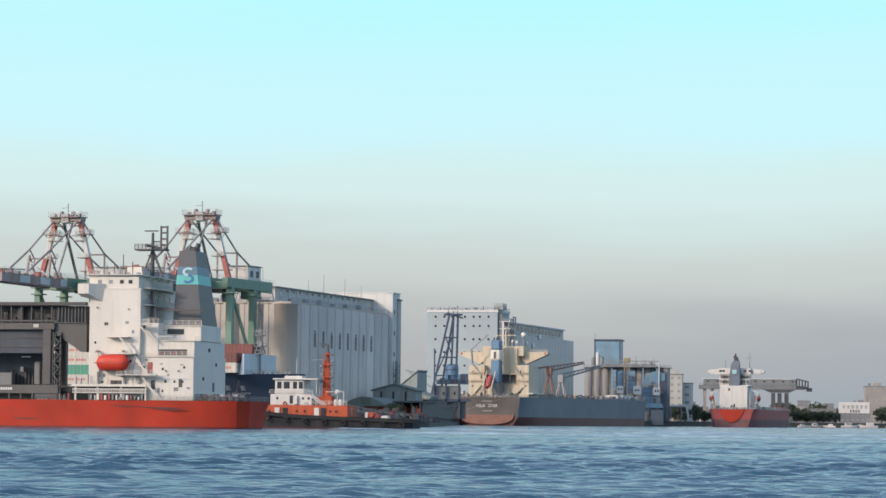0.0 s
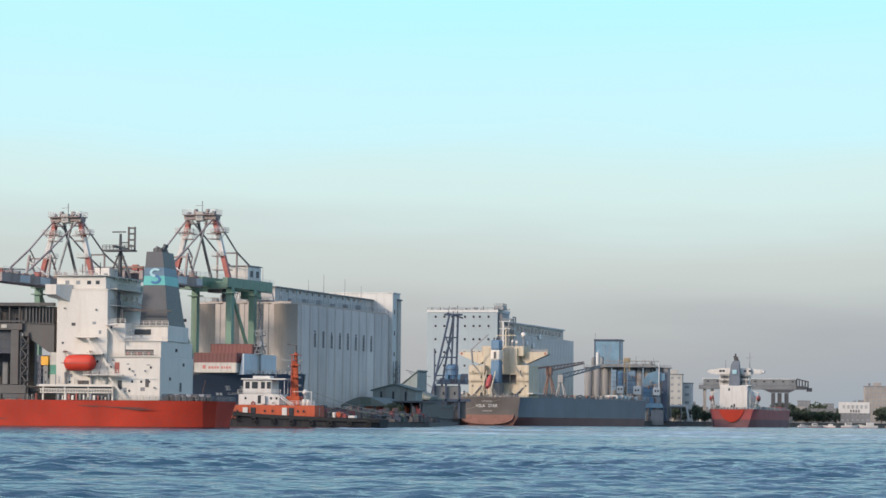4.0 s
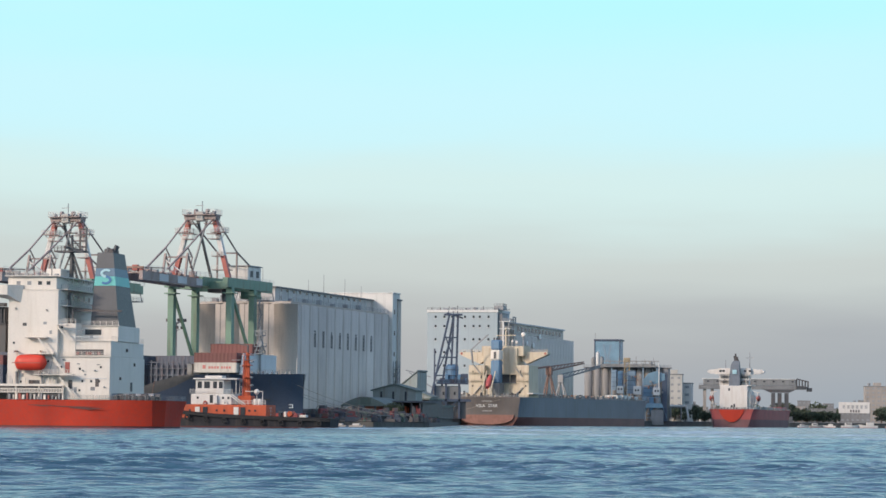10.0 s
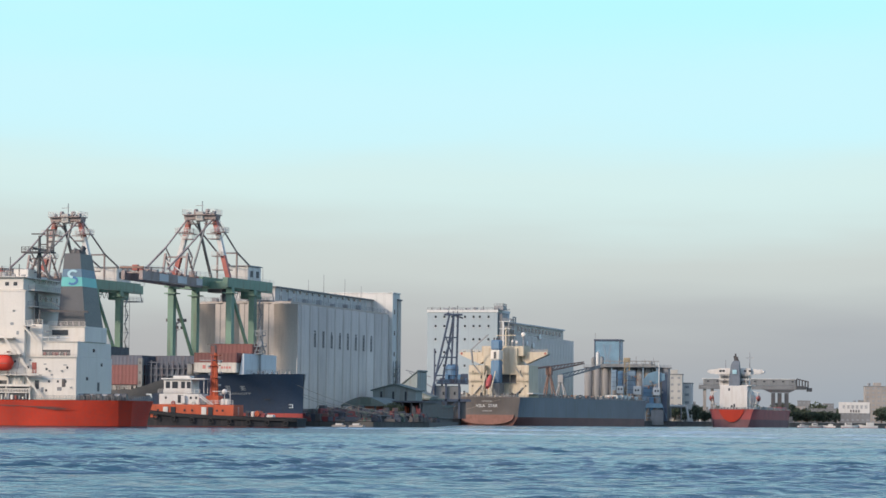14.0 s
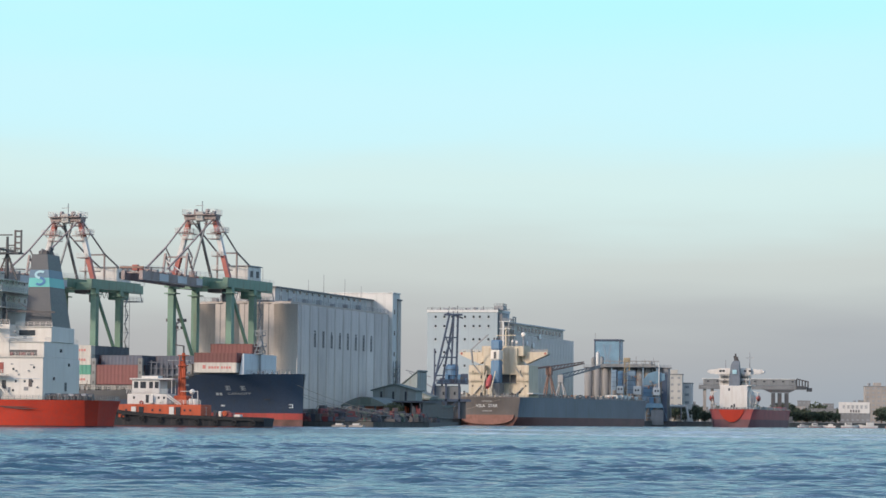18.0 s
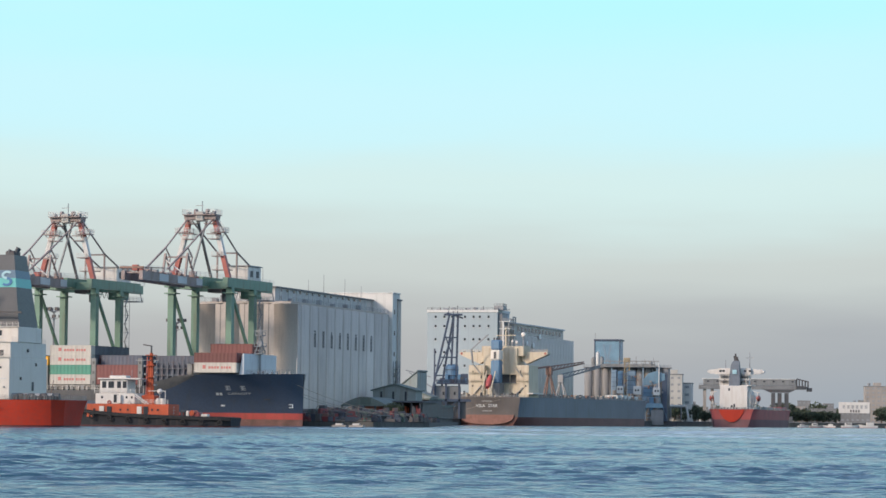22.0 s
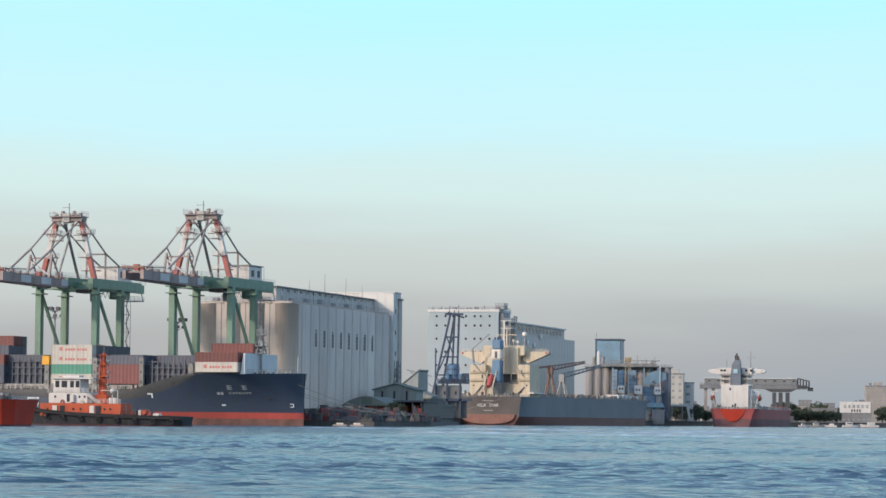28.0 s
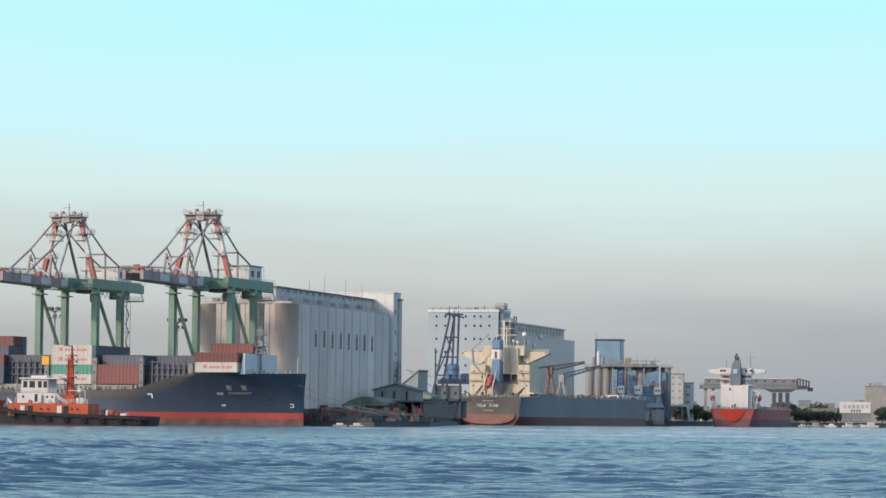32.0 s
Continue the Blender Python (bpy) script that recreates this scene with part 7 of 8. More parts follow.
# ---- plant beyond: blue tower, silos, gallery, hoppers ----
def plant():
    t = thing("silo_tower", 95.0, 1640, LAND_Z, -12, "blue glazed elevator tower rising behind concrete silos", "elevator tower")
    solid("tower_body", -7.3, 7.3, 6, 20, 0, 46.6, "tower_blue", t, "blue clad tower", 0.2)
    for x in (-7.35, 7.35):
        bar("tower_rib", (x, 5.9, 0), (x, 5.9, 46.7), 0.5, "derrick_blue", t)
    for s in (-1, 1):
        bar("cladding_chevron", (s * 0.4, 5.95, 35), (s * 2.2, 5.95, 44.5), 1.1, "plant_blue", t, "lighter blue chevron on the cladding", h=0.1)
    solid("tower_cap", -7.9, 7.9, 5.4, 20.6, 46.6, 47.5, "derrick_blue", t)
    pipe("tower_aerial", (-7.2, 7, 47.4), (-7.2, 7, 51), 0.15, "steel_grey", t)
    s = thing("concrete_silos", 83, 1636, LAND_Z, -8, "long row of ribbed grey-brown concrete silos", "silo")
    ob = None
    for k in range(10):
        if ob is None:
            b = bmesh.new()
            tube(b, (0, 0, 0), (0, 0, 30.6), 2.5, 2.5, 18)
            ob = part("silo_cylinder", b, "concrete_brown", s)
            for p in ob.data.polygons:
                p.use_smooth = abs(p.normal.z) < 0.5
            ob.location = (2 + k * 4.95, 0, 0)
        else:
            twin("silo_cylinder", ob, s, Matrix.Translation((2 + k * 4.95, 0, 0)))
    solid("silo_core", 1, 47, 0.4, 9, 0, 30.4, "concrete_brown", s)
    for k in range(9):
        bar("downpipe", (4.47 + k * 4.95, -1.9, 0), (4.47 + k * 4.95, -1.9, 30.6), 0.3, "steel_grey" if k % 2 else "concrete_dark", s)
    solid("silo_deck", -0.8, 49.6, -2.8, 9, 30.6, 31.1, "concrete_dark", s)
    railing(s, [(-0.8, -2.7, 31.1), (49.6, -2.7, 31.1)], 1.2, "steel_grey", 2.0, 0.09)
    for x, h, mt in ((4.6, 5, "concrete_brown"), (7.2, 8.2, "concrete_pale"), (9.6, 5.4, "steel_grey"), (38, 3.2, "steel_grey")):
        b = bmesh.new()
        tube(b, (x, 0.5, 31.1), (x, 0.5, 31.1 + h), 1.1, 1.1, 12)
        tube(b, (x, 0.5, 31.1 + h), (x, 0.5, 31.8 + h), 1.1, 0.3, 12)
        part("cyclone", b, mt, s)
    g = thing("conveyor_gallery", 93, 1629, LAND_Z, -8, "raised steel conveyor gallery with lattice sides", "conveyor")
    b = bmesh.new()
    for z in (31.4, 34.4):
        for y in (-1.5, 1.5):
            beam(b, (-1, y, z), (32, y, z), 0.45)
    for k in range(13):
        x = -1 + k * 2.54
        beam(b, (x, -1.5, 31.4), (x + 2.54, -1.5, 34.4) if k % 2 else (x, -1.5, 34.4), 0.26)
        beam(b, (x, 1.5, 31.4), (x, 1.5, 34.4), 0.26)
    part("lattice", b, "shed_pale", g)
    solid("belt_cover", -1, 30, -1.2, 1.2, 31.5, 32.8, "shed_pale", g)
    for x in (5, 14, 23, 31):
        bar("gallery_leg", (x, 0, 0), (x, 0, 31.4), 0.8, "plant_blue", g)
    for k, h in enumerate((1.6, 2.4, 1.0, 3.0, 1.4, 2.0)):
        bar("roof_post", (4 + k * 5, 0, 34.4), (4 + k * 5, 0, 34.4 + h), 0.3, "steel_grey", g)
    h = thing("loading_plant", 112, 1612, LAND_Z, -8, "weathered blue and grey loading plant of hoppers and frames", "loading plant")
    # blue bins and hoods hung in front of the silos
    for x0, x1, z0, z1, d, mt in ((-15, -12.2, 17.5, 29, 2.4, "plant_blue"), (-11.6, -8.6, 19, 28.4, 2.0, "drum_blue"), (-5.9, -1.4, 15.7, 28.6, 2.8, "plant_blue"), (3.2, 8.4, 14, 19.6, 3.2, "drum_blue"),
                                  (13.6, 16.7, 0, 27.4, 3.0, "derrick_blue")):
        bn = solid("blue_bin", x0, x1, -d, 1.5, z0, z1, mt, h, "", 0.25)
        for z in np.arange(z0 + 2, z1 - 0.5, 2.6):
            solid("stiffener", x0 - 0.08, x1 + 0.08, -d - 0.12, -d + 0.05, float(z), float(z) + 0.22, "derrick_blue", bn)
    b = bmesh.new()
    prism(b, [(3.4, 20.2), (9.0, 20.8), (15.6, 23.6), (15.2, 27.0), (10.0, 28.4), (6.0, 27.2), (3.4, 23.8)], -3.2, 1.2)
    part("sloping_hood", b, "tower_blue", h, "faded blue sloping hood")
    for x, z in ((5.0, 22.0), (9.5, 23.2), (13.2, 24.4)):
        bar("hood_rib", (x, -3.3, z - 1.4), (x + 0.4, -3.3, z + 3.4), 0.3, "plant_blue", h)
    # ochre lattice elevator
    for x in (-7.6, -4.9):
        bar("elevator_post", (x, -2.0, 12), (x, -2.0, 34.8), 0.55, "ochre", h, "faded ochre elevator post")
    for k in range(8):
        z = 14 + k * 2.6
        bar("elevator_lacing", (-7.6, -2.0, z), (-4.9, -2.0, z + 2.6), 0.3, "ochre", h)
    solid("elevator_head", -8.2, -4.4, -3.0, -0.6, 33.4, 36.0, "ochre", h, "", 0.3)
    for x0, x1, z0, z1 in ((-11.8, -7.9, 15.6, 19.8), (-2.2, 2.2, 15.0, 19.9), (9.0, 12.9, 14.7, 19.2)):
        hp = solid("white_hopper", x0, x1, -6.4, -3.6, z0, z1, "concrete_pale", h, "white hopper box", 0.25)
        for k in range(2):
            solid("hopper_window", x0 + 0.8 + k * 1.5, x0 + 1.7 + k * 1.5, -6.46, -6.36, z0 + 1.9, z0 + 3.0, "glass_dark", hp)
    pipe("vent_pole", (12.2, -4, 6), (12.2, -4, 33), 0.35, "concrete_pale", h)
    b = bmesh.new()
    for k in range(7):
        x = -12 + k * 4.1
        beam(b, (x, -4.4, 0), (x, -4.4, 15 + (k * 7 % 4)), 0.45)
        beam(b, (x, -4.4, 2 if k % 2 else 13), (x + 4.1, -4.4, 13 if k % 2 else 2), 0.28)
    for z in (2, 8, 13.6):
        beam(b, (-12, -4.4, z), (13, -4.4, z), 0.4)
    part("frame", b, "plant_blue", h)
    for k in range(3):
        bb = bmesh.new()
        x = 4.4 + k * 3.6
        tube(bb, (x, -4.6, 8.4), (x, -4.6, 13.4), 1.5, 1.5, 12)
        tube(bb, (x, -4.6, 5.0), (x, -4.6, 8.4), 0.5, 1.5, 12)
        part("discharge_cone", bb, ("plant_blue", "drum_blue", "steel_grey")[k], h)
    b = bmesh.new()
    prism(b, [(3.0, 7.6), (15, 7.6), (13.4, 10.2), (4.4, 10.2)], -7.0, -5.6)
    part("chute_cover", b, "tower_blue", h, "faded teal chute cover")
    random.seed(91)
    for k in range(30):
        x, z = random.uniform(-13, 14), random.uniform(3, 27)
        solid("chute_box", x, x + random.uniform(0.5, 1.5), -4.4 - random.uniform(0, 1), -3.4, z, z + random.uniform(0.6, 2.0), random.choice(["plant_blue", "drum_blue", "steel_grey", "derrick_brown", "shed_pale"]), h, "", 0.1)
    solid("quay_fender", 8, 15, -9, -6, -2.0, 6.4, "concrete_dark", h)
    # water-side pipe bridge
    p = thing("pipe_bridge", 132, 1652, LAND_Z, -8, "low grey pipe bridge on the quay", "pipe bridge")
    b = bmesh.new()
    tube(b, (-6, 0, 9), (11, 0, 9), 0.7, 0.7, 10)
    tube(b, (11, 0, 9), (12.4, 0, 1), 0.7, 0.7, 10)
    part("pipe", b, "concrete_pale", p)
    for x in (-5, 2, 8):
        bar("pipe_leg", (x, 0, 0), (x, 0, 9), 0.6, "steel_grey", p)
    bar("walkway", (-6, 1, 8), (11, 1, 8), 1.2, "steel_dark", p, h=0.4)


plant()


def block(name, X, Y, w, d, h, mt, label, floors, cols, turn=-8, roofroom=True, wmat="steel_grey", cat="building", grp=""):
    t = thing(name, X, Y, LAND_Z, turn, label, cat, grp)
    solid("wall", -w / 2, w / 2, 0, d, 0, h, mt, t, "", 0.1)
    solid("roof", -w / 2 - 0.3, w / 2 + 0.3, -0.3, d + 0.3, h, h + 0.6, "concrete_dark", t)
    win = None
    fh = h / floors
    for f in range(floors):
        for c0 in range(cols):
            x, z = -w / 2 + w * (c0 + 0.5) / cols, fh * (f + 0.55)
            if win is None:
                win = solid("window", -w / cols * 0.21, w / cols * 0.21, -0.1, 0.1, -fh * 0.16, fh * 0.16, wmat, t)
                win.location = (x, -0.04, z)
            else:
                twin("window", win, t, Matrix.Translation((x, -0.04, z)))
    if roofroom:
        solid("roof_room", -w * 0.1, w * 0.25, d * 0.2, d * 0.6, h + 0.8, h + 3.4, mt, t)
        b = bmesh.new()
        tube(b, (-w * 0.3, d * 0.3, h + 0.8), (-w * 0.3, d * 0.3, h + 3), 1.2, 1.2, 10)
        part("water_tank", b, "steel_grey", t)
    return t


block("office_building", 150, 1840, 13.2, 12, 30.5, "wall_cream", "white office block with small windows behind the quay", 7, 3)
block("annex_building", 160.5, 1850, 6.6, 14, 25, "concrete_blue", "blue-grey annex building in shade", 5, 1, roofroom=False)


# ---- smaller red ship with its stern to the water ----
def small_ship():
    t = thing("coastal_ship", 166.3, 1622, 0, 74.5, "red hulled ship with white house moored stern-on at the coal berth", "cargo ship")
    st = [(0, 8, 10.8, 12.9, 9.8, 1, 0.6, 0), (5, 11, 12.4, 13.8, 9.8, 1, 0.5, 0), (16, 13.5, 14, 14, 9.6, 0, 0, 0), (100, 14, 14, 14, 9.6, 0, 0, 0), (134, 12, 13, 14, 9.8, 0, 0, 0),
          (162, 0.2, 0.3, 2, 12, 0, 0, 3)]
    ship_hull(t, st, 4.4, "hull_maroon", "boot_dusk", "deck_green", bulwark=0.5)
    # brighter red patch imitates sunlight on the upper stern
    b = bmesh.new()
    prism(b, [(7.2 * math.cos(k * math.pi / 14), 9.9 - 7.0 * math.sin(k * math.pi / 14) ** 1.5) for k in range(15)], -0.06, 0.7, "x")
    part("stern_panel", b, "hull_red", t, "brighter red rounded patch painted for sunlight on the stern")
    W = "tug_white"
    house("house_lower", t, 6, 20, -8.2, 7.8, 9.7, 23.8, W, "white house", 0.15)
    house("house_step", t, 8, 20, -9.9, -8.1, 9.7, 21.0, W, "", 0.1)
    house("house_side", t, 11, 20, -11.2, 8.8, 9.7, 18.4, W, "", 0.1)
    house("house_deck", t, 9, 20, -10.6, 8.6, 23.8, 24.2, W, "", 0.05)
    house("house_upper", t, 14, 20, -7.6, 9.0, 24.2, 30.5, W, "", 0.1)
    house("wheelhouse", t, 12.6, 20, -9, 10, 30.5, 34.0, W, "", 0.1)
    for k in range(8):
        y = -9.2 + k * 2.6
        bar("deck_stanchion", (11.4, y, 24.2), (11.4, y, 30.4), 0.28, W if k % 2 else "steel_dark", t)
    for z in (26.8, 29.4):
        gd = solid("open_deck", 10.9, 14, -9.4, 9.6, z, z + 0.25, "steel_grey", t)
        railing(gd, [(11.0, -9.4, z + 0.2), (11.0, 9.6, z + 0.2)], 1.0, W, 1.6, 0.07)
    for s in (1, -1):
        b = bmesh.new()
        prism(b, [(s * 8.9, 30.4), (s * 14.5, 30.8), (s * 16.6, 31.6), (s * 16.6, 32.6), (s * 14.5, 33.2), (s * 8.9, 33.6)], 14, 18, "x")
        part("bridge_wing", b, W, t)
        b = bmesh.new()
        secs = []
        for k in range(9):
            f = -1 + k / 4
            r = max(0.15, (1 - f * f) ** 0.6)
            secs.append([(12 + 3.4 * f, s * 13.6 + 1.4 * r * math.cos(a * math.pi / 5), 16.6 + 1.9 * r * math.sin(a * math.pi / 5)) for a in range(10)])
        rws = loft(b, secs, closed=True)
        b.faces.new(rws[0])
        b.faces.new(rws[-1])
        part("lifeboat", b, "crane_red", t, "dull red lifeboat", smooth=True)
        for x in (9.6, 14.4):
            bar("davit", (x, s * 11.6, 10), (x, s * 13.8, 20), 0.45, W, t)
            bar("davit_head", (x, s * 13.8, 20), (x, s * 11.0, 20.6), 0.4, W, t)
        gal = solid("boat_gallery", 8, 18, s * 12.0 - 1.2, s * 12.0 + 1.2, 13.4, 13.7, W, t)
        railing(gal, [(8, s * 13.1, 13.7), (18, s * 13.1, 13.7)], 1.1, W, 1.6, 0.07)
    b = bmesh.new()
    rws = loft(b, [[(8 + lean, y0, z), (12.2, y0, z), (12.2, y1, z), (8 + lean, y1, z)] for z, y0, y1, lean in
                   ((23.8, -3.4, 3.0, 0), (30.5, -3.2, 2.6, 0.4), (36.0, -3.0, 1.9, 0.9), (38.2, -2.6, 0.6, 1.4))], closed=True)
    b.faces.new(rws[0])
    b.faces.new(rws[-1])
    part("funnel", b, "funnel_grey", t, "dark grey-blue funnel raked at the top")
    solid("funnel_badge", 7.9, 8.5, -1.6, 0.9, 30.6, 33.0, "logo_pale", t, "pale teal badge", 0.1)
    for y, h in ((-2.0, 2.6), (-1.0, 4.4), (-0.2, 3.0)):
        pipe("exhaust_pipe", (10.4, y, 38), (10.4, y + 0.5, 38 + h), 0.5, "steel_dark", t)
    pipe("mast", (15, -8, 34), (15, -8, 43.5), 0.3, "steel_grey", t, r1=0.12)
    pipe("mast", (15, 6, 34), (15, 6, 38.8), 0.25, "steel_grey", t, r1=0.12)
    bar("mast_yard", (15, -10.4, 40), (15, -5.8, 40), 0.25, "steel_grey", t)
    for y, z in ((-8.6, 31.8), (6.8, 31.8), (8.6, 31.8), (-5.8, 31.8)):
        solid("bridge_window", 12.5, 12.66, y - 0.7, y + 0.7, z, z + 1.2, "glass_dark", t)
    for y, z, h in ((2.4, 21.6, 1.5), (-0.6, 12.4, 1.8), (0.9, 12.0, 1.2)):
        solid("house_door", 5.9, 6.05, y - 0.5, y + 0.5, z - h / 2, z + h / 2, "glass_dark", t)
    for p, q in (((5.8, -7.6, 9.8), (5.8, -4.2, 13.4)), ((7.4, -10.2, 13.6), (7.4, -8.2, 18))):
        bar("stair", p, q, 0.5, W, t, h=0.3)
    railing(t, [(0.3, -12.4, 10.2), (0.3, 12.4, 10.2)], 1.1, "steel_grey", 1.8, 0.1)
    railing(t, [(1, -12.8, 10.2), (16, -13.8, 10.1), (134, -13.8, 10.1)], 1.1, "steel_grey", 2.6, 0.08)
    random.seed(64)
    for k in range(14):
        y = -11.5 + k * 1.7
        solid("stern_fitting", 1.0, 2.2, y, y + random.uniform(0.4, 1.1), 9.8, 10.5 + random.uniform(0.1, 1.2), random.choice(["steel_dark", "steel_grey", "hatch_grey"]), t, "", 0.08)
    for k in range(4):
        x0 = 28 + k * 26
        solid("hatch_coaming", x0 + 0.4, x0 + 19.6, -8.6, 8.6, 9.6, 11.0, "hatch_grey", t)
        solid("hatch_cover", x0, x0 + 20, -9, 9, 11.0, 12.0, "hatch_grey", t, "", 0.1)
    solid("forecastle", 136, 158, -8, 8, 9.7, 12.4, "hull_maroon", t, "", 0.3)


small_ship()


# ---- coal loader beyond ----
def coal_loader():
    t = thing("coal_conveyor", 205, 1880, LAND_Z - 0.8, -3, "long grey covered conveyor bridge on a braced tower", "conveyor")
    solid("bridge_box", -31, 30, -3, 3, 25.6, 29.4, "shed_pale", t, "weathered pale grey covered conveyor bridge", 0.2)
    solid("bridge_roof", -31.5, 30.4, -3.5, 3.5, 29.4, 30.0, "concrete_pale", t, "", 0.1)
    solid("bridge_girder", -34, 37, -2.6, 2.6, 22.8, 25.4, "concrete_dark", t, "", 0.15)
    head = solid("bridge_head", 30.5, 31.2, -3.4, 3.4, 23.0, 30.0, "steel_dark", t)
    for x in (32.6, 34.6, 36.6, 38.4):
        for y in (-3, 3):
            bar("head_frame_post", (x, y, 24), (x, y, 30 - (x - 31) * 0.25), 0.5, "steel_dark", t)
    for y in (-3, 3):
        bar("head_frame_rail", (31, y, 30), (38.6, y, 28.1), 0.6, "steel_dark", t)
        bar("head_frame_rail", (31, y, 24.4), (38.6, y, 24.4), 0.8, "steel_dark", t)
    solid("tip", 37.5, 41, -2, 2, 21.6, 24, "steel_dark", t, "", 0.2)
    b = bmesh.new()
    prism(b, [(9, 22.8), (30, 22.8), (26, 20.8), (13.5, 20.8)], -3.2, 3.2)
    part("tower_haunch", b, "steel_dark", t, "dark flared head of the tower")
    for x in (15.4, 19.6, 24.2):
        for y in (-3, 3):
            bar("tower_leg", (x, y, 0), (x, y, 20.5), 2.2, "steel_dark", t)
    for z in (6, 13):
        bar("tower_tie", (15.4, -3, z), (24.2, -3, z), 0.8, "steel_dark", t)
    bar("tower_brace", (15.4, -3, 6), (24.2, -3, 13), 0.7, "steel_dark", t)
    solid("tower_base", 11, 28, -6, 6, 0, 5, "steel_dark", t, "", 0.3)
    for x in (-30, -25, -9):
        bar("support", (x, 0, 0), (x, 0, 22.8), 2.0, "wall_tan", t)
    for k in range(20):
        x = -30 + k * 3.1
        bar("bridge_rib", (x, -3.08, 25.7), (x, -3.08, 29.3), 0.25, "concrete_brown", t)
    for k in range(10):
        solid("bridge_window", -28.6 + k * 6.2, -27.2 + k * 6.2, -3.1, -2.9, 27.6, 28.5, "glass_dark", t)
    railing(t, [(-34, -2.9, 25.4), (30, -2.9, 25.4)], 1.1, "steel_grey", 3.0, 0.1)


coal_loader()


# ---- far shore: sign building, flats, low town, trees, boats ----
sb = block("harbour_office", 283, 1935, 20.5, 14, 12.8, "concrete_dark", "grey harbour building with a white sign across its top", 3, 6, turn=-6, roofroom=False)
solid("sign_board", -11.2, 9.8, -0.6, -0.2, 7.0, 14.6, "tug_white", sb, "white sign board with dark unreadable characters")
for k in range(6):
    bmc = bmesh.new()
    x = -8.6 + k * 3.0
    for z in (10.4, 11.2, 12.0):
        box(bmc, x, x + 1.9, -0.72, -0.6, z, z + 0.4)
    box(bmc, x + 0.8, x + 1.2, -0.71, -0.61, 10.2, 12.4)
    part("sign_character", bmc, "steel_grey", sb)
for k in range(4):
    solid("sign_character", -3.4 + k * 1.8, -2.4 + k * 1.8, -0.72, -0.6, 7.6, 9.4, "steel_dark", sb)
block("low_annex", 262, 1938, 17, 12, 9.5, "concrete_dark", "low grey shed beside the harbour building", 1, 3, turn=-6, roofroom=False)
block("flats", 361, 2350, 18, 16, 31, "wall_tan", "tan block of flats on the far shore", 9, 4, turn=-4)
block("flats", 383, 2360, 18, 16, 35, "wall_tan", "tan block of flats on the far shore", 10, 4, turn=-4)

random.seed(14)
for k in range(44):
    f = k / 44
    X = 120 + 340 * f + random.uniform(-6, 6)
    Y = 2420 + random.uniform(0, 260)
    h = random.uniform(5, 15) + (6 if random.random() < 0.2 else 0)
    block("town_house", X, Y, random.uniform(7, 17), 10, h, random.choice(["wall_tan", "wall_cream", "concrete_dark", "concrete_brown", "concrete_dark"]),
          "small plain town building on the far shore", max(2, round(h / 3.2)), 3, turn=random.uniform(-12, 4), roofroom=random.random() < 0.4, grp="far town")


def tree(X, Y, h, seed):
    t = thing("tree", X, Y, LAND_Z, 0, "dark green broad-crowned tree by the harbour", "tree", "shore trees")
    rng = random.Random(seed)
    b = bmesh.new()
    tube(b, (0, 0, 0), (0.2, 0, h * 0.45), h * 0.035, h * 0.022, 7)
    tips = []
    for k in range(9):
        a = k * 1.05 + rng.uniform(-.3, .3)
        q = Vector((math.cos(a) * h * 0.28, math.sin(a) * h * 0.28, h * rng.uniform(0.3, 0.8)))
        tube(b, (0.1, 0, h * rng.uniform(0.12, 0.4)), q, h * 0.016, h * 0.006, 5)
        tips.append(q)
    part("trunk", b, "bark", t)
    b = bmesh.new()
    tips.append(Vector((0, 0, h * 0.85)))
    for q in tips:
        for i in range(60):
            d = Vector((rng.gauss(0, 1), rng.gauss(0, 1), rng.gauss(0, 0.75)))
            c0 = q + d.normalized() * h * 0.20 * rng.random() ** 0.4
            s = h * rng.uniform(0.03, 0.06)
            e = Euler((rng.uniform(0, 3), rng.uniform(0, 3), rng.uniform(0, 3))).to_matrix()
            vs = [b.verts.new(c0 + e @ Vector(v) * s) for v in ((-1, -0.6, 0), (1, -0.6, 0.25), (0.8, 0.7, 0), (-0.7, 0.8, 0.3))]
            b.faces.new(vs)
    part("crown", b, "leaf", t)
    return t


random.seed(3)
trees = [tree(-14.1, 846, 4.4, 1), tree(230, 1946, 13, 2), tree(240, 1950, 11, 3), tree(249, 1926, 9, 4), tree(256, 1924, 8, 5), tree(222, 1932, 10, 6), tree(305, 1960, 10, 7)]
spots = [(-15.6, 842, 4.0), (-12.6, 840, 3.6)]
for k in range(30):
    X = 150 + k * 10.5 + random.uniform(-3, 3)
    Y = 1935 + (X - 250) * 0.2 + random.uniform(8, 60)
    if 262 < X < 300:
        Y += 40
    spots.append((X, max(Y, 1890), random.uniform(8, 15)))
for k in range(22):
    spots.append((228 + k * 1.9 + random.uniform(-1, 1), 1908 + random.uniform(0, 14), random.uniform(6, 9)))
for k in range(14):
    spots.append((148 + k * 2.2 + random.uniform(-1, 1), 1868 + random.uniform(0, 12), random.uniform(6, 8.5)))
for k in range(12):
    spots.append((126 + k * 4.2 + random.uniform(-1, 1), 1770 + k * 8 + random.uniform(0, 20), random.uniform(7, 12)))
for i, (X, Y, hh) in enumerate(spots):
    src = trees[i % 3]
    o = copy_thing(src, pose(X, Y, LAND_Z, 0, 0, random.uniform(0, 360)))
    s = hh / (4.4, 13, 11)[i % 3]
    o.scale = (s, s, s)


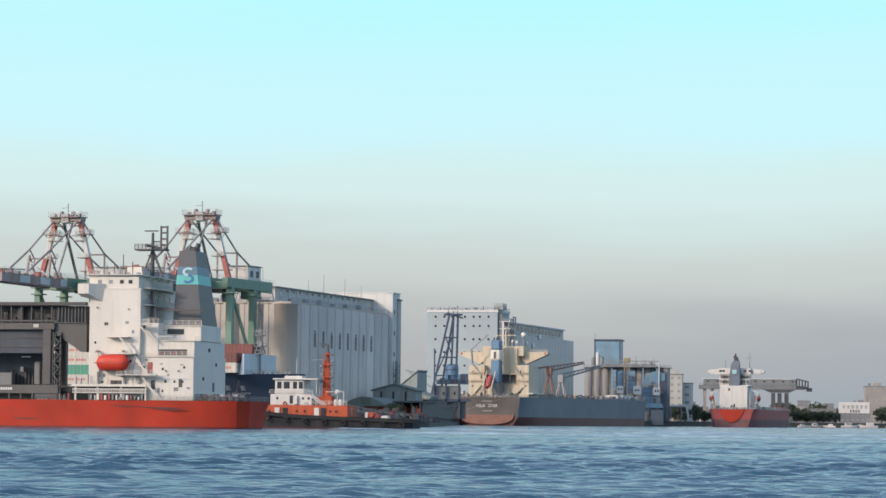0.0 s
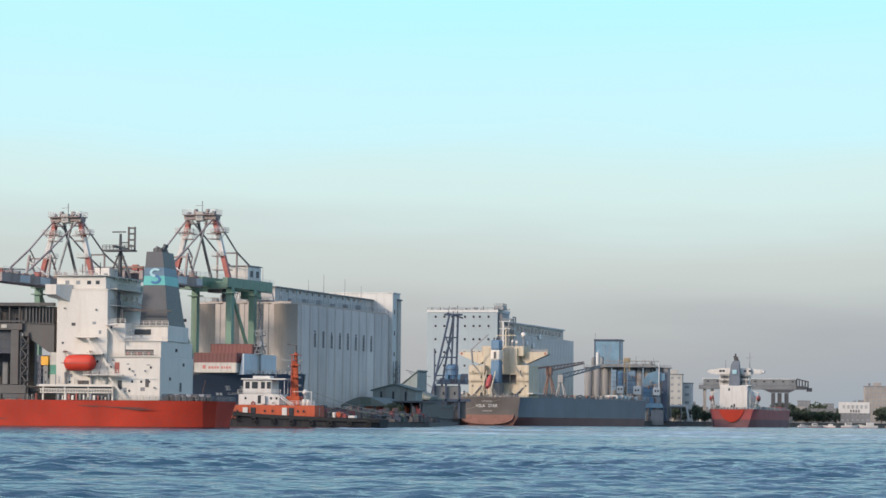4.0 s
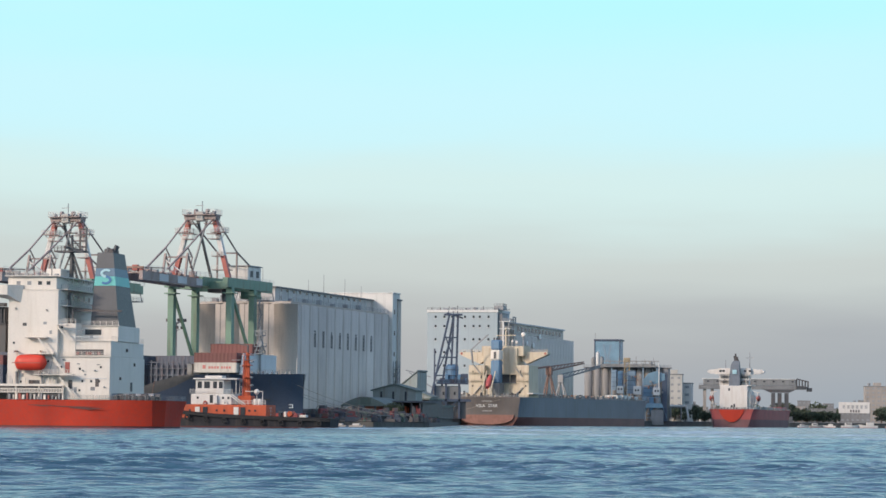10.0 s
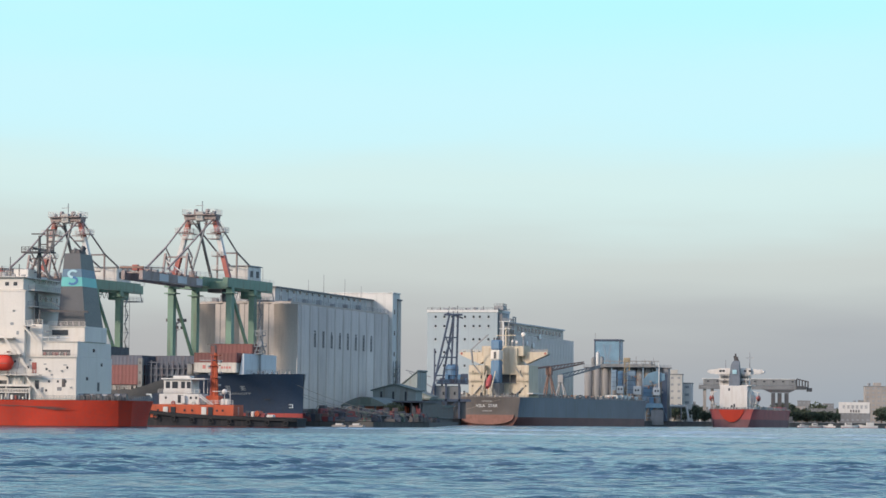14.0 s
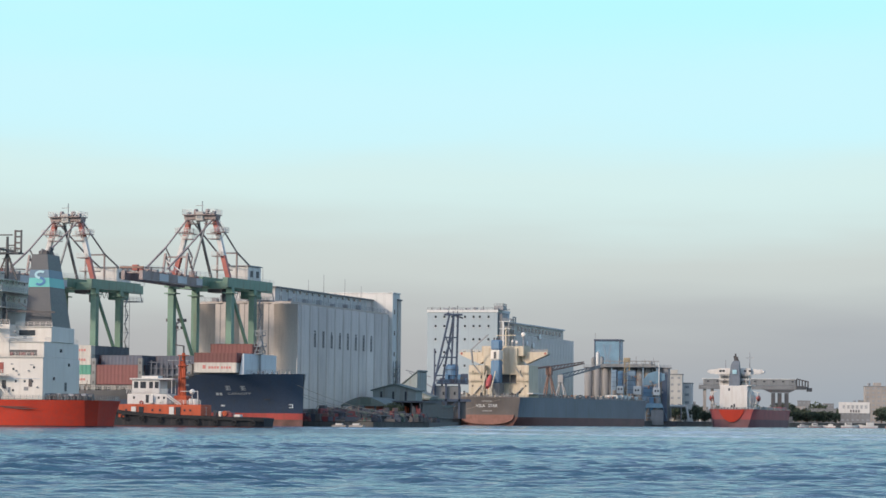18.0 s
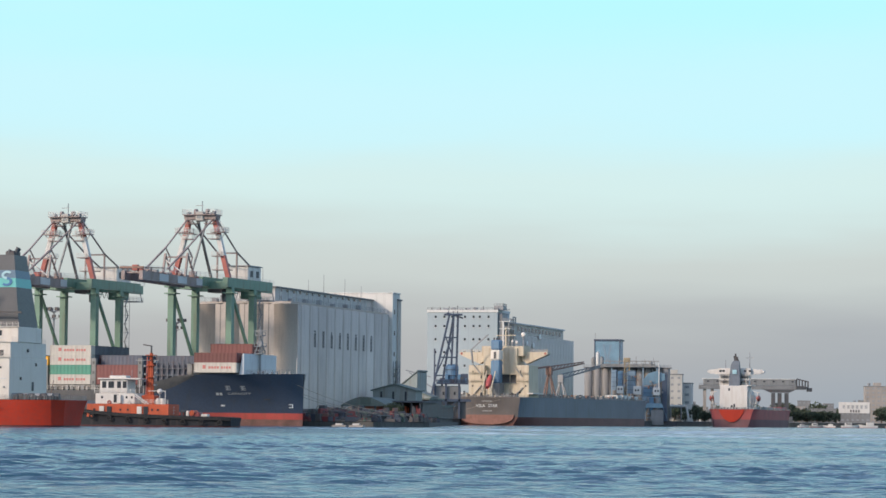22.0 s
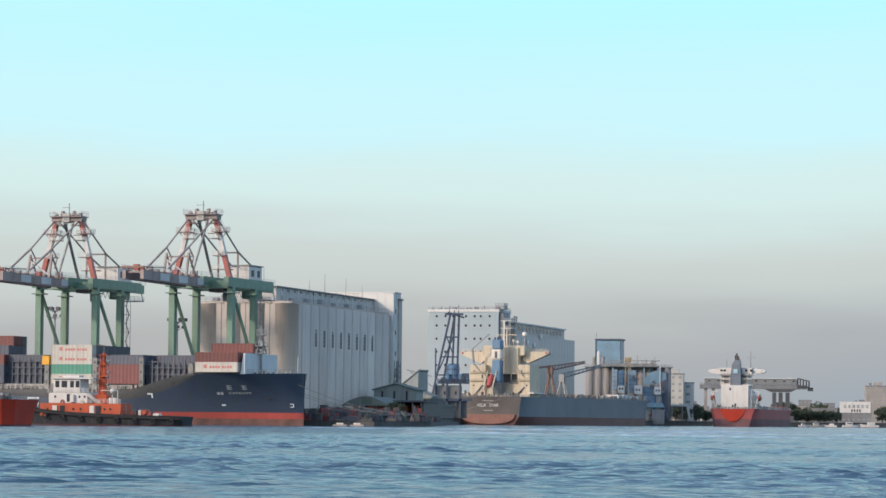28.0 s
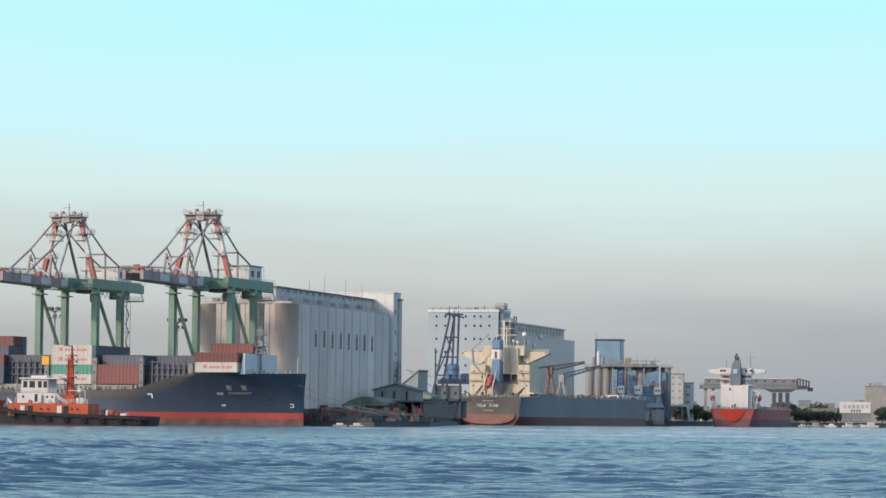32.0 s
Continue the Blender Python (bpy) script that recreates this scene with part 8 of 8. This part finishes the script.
def small_boat(X, Y, L, mt, turn, cabin=True):
    t = thing("fishing_boat", X, Y, 0, turn, "small moored boat with a low white cabin", "boat", "small boats at the far shore")
    st = [(-L / 2, L * .12, L * .14, L * .15, L * .11, 0, 0, 0), (0, L * .13, L * .15, L * .16, L * .11, 0, 0, 0), (L * .35, L * .06, L * .08, L * .11, L * .14, 0, 0, .2),
          (L * .5, .02, .04, .1, L * .17, 0, 0, .5)]
    ship_hull(t, st, 0.25, mt, "boot_red", "wall_tan", keel=-0.8, bulwark=0.3)
    if cabin:
        solid("cabin", -L * .3, L * .1, -L * .09, L * .09, L * .11, L * .30, "tug_white", t, "", 0.15)
        solid("cabin_window", -L * .25, L * .05, -L * .093, -L * .088, L * .2, L * .26, "glass_dark", t)
        pipe("mast", (-L * .1, 0, L * .3), (-L * .1, 0, L * .5), 0.1, "steel_grey", t)


for X, Y, L, mt, turn in ((245, 1850, 9, "wall_tan", 10), (254, 1852, 8, "tug_white", 170), (268, 1856, 11, "tug_white", 5), (281, 1862, 12, "tug_white", 186),
                          (307, 1866, 9, "tug_white", 0), (314, 1868, 8, "wall_tan", 20), (322, 1870, 9, "tug_white", 170), (236, 1846, 7, "tug_white", 15), (299, 1872, 10, "wall_tan", 8)):
    small_boat(X, Y, L, mt, turn)


# ---- motion ----
def course(x0, rate, d0, drift, heading, z):
    """Rows for a vessel that slides leftwards across the view; x0 and rate are slopes of its bearing."""
    rows = []
    for k in range(17):
        t = 2.0 * k
        d = d0 * (1 + drift * t)
        rows.append((t, pose((x0 + rate * t) * d, d, z + 0.04 * math.sin(t * 0.9), 0.12 * math.sin(t * 0.8), 0, heading)))
    return rows


def motions():
    walk(SHIP, course(-0.06506, -0.00295, 491.1, 0.0016, 168, -0.1))
    walk(TUG, course(-0.00774, -0.002913, 557.0, 0.0017, 168, -0.02))
    walk(WATER_1, [(0.0, pose(0, 0, 0)), (16.0, pose(6.5, -9.5, 0.0)), (32.0, pose(13.0, -19.0, 0.0))])
    walk(WATER_2, [(2.0 * k, pose(-0.42 * 2 * k, -0.5 * 2 * k, 0.05 * math.sin(k * 1.7))) for k in range(17)])


motions()
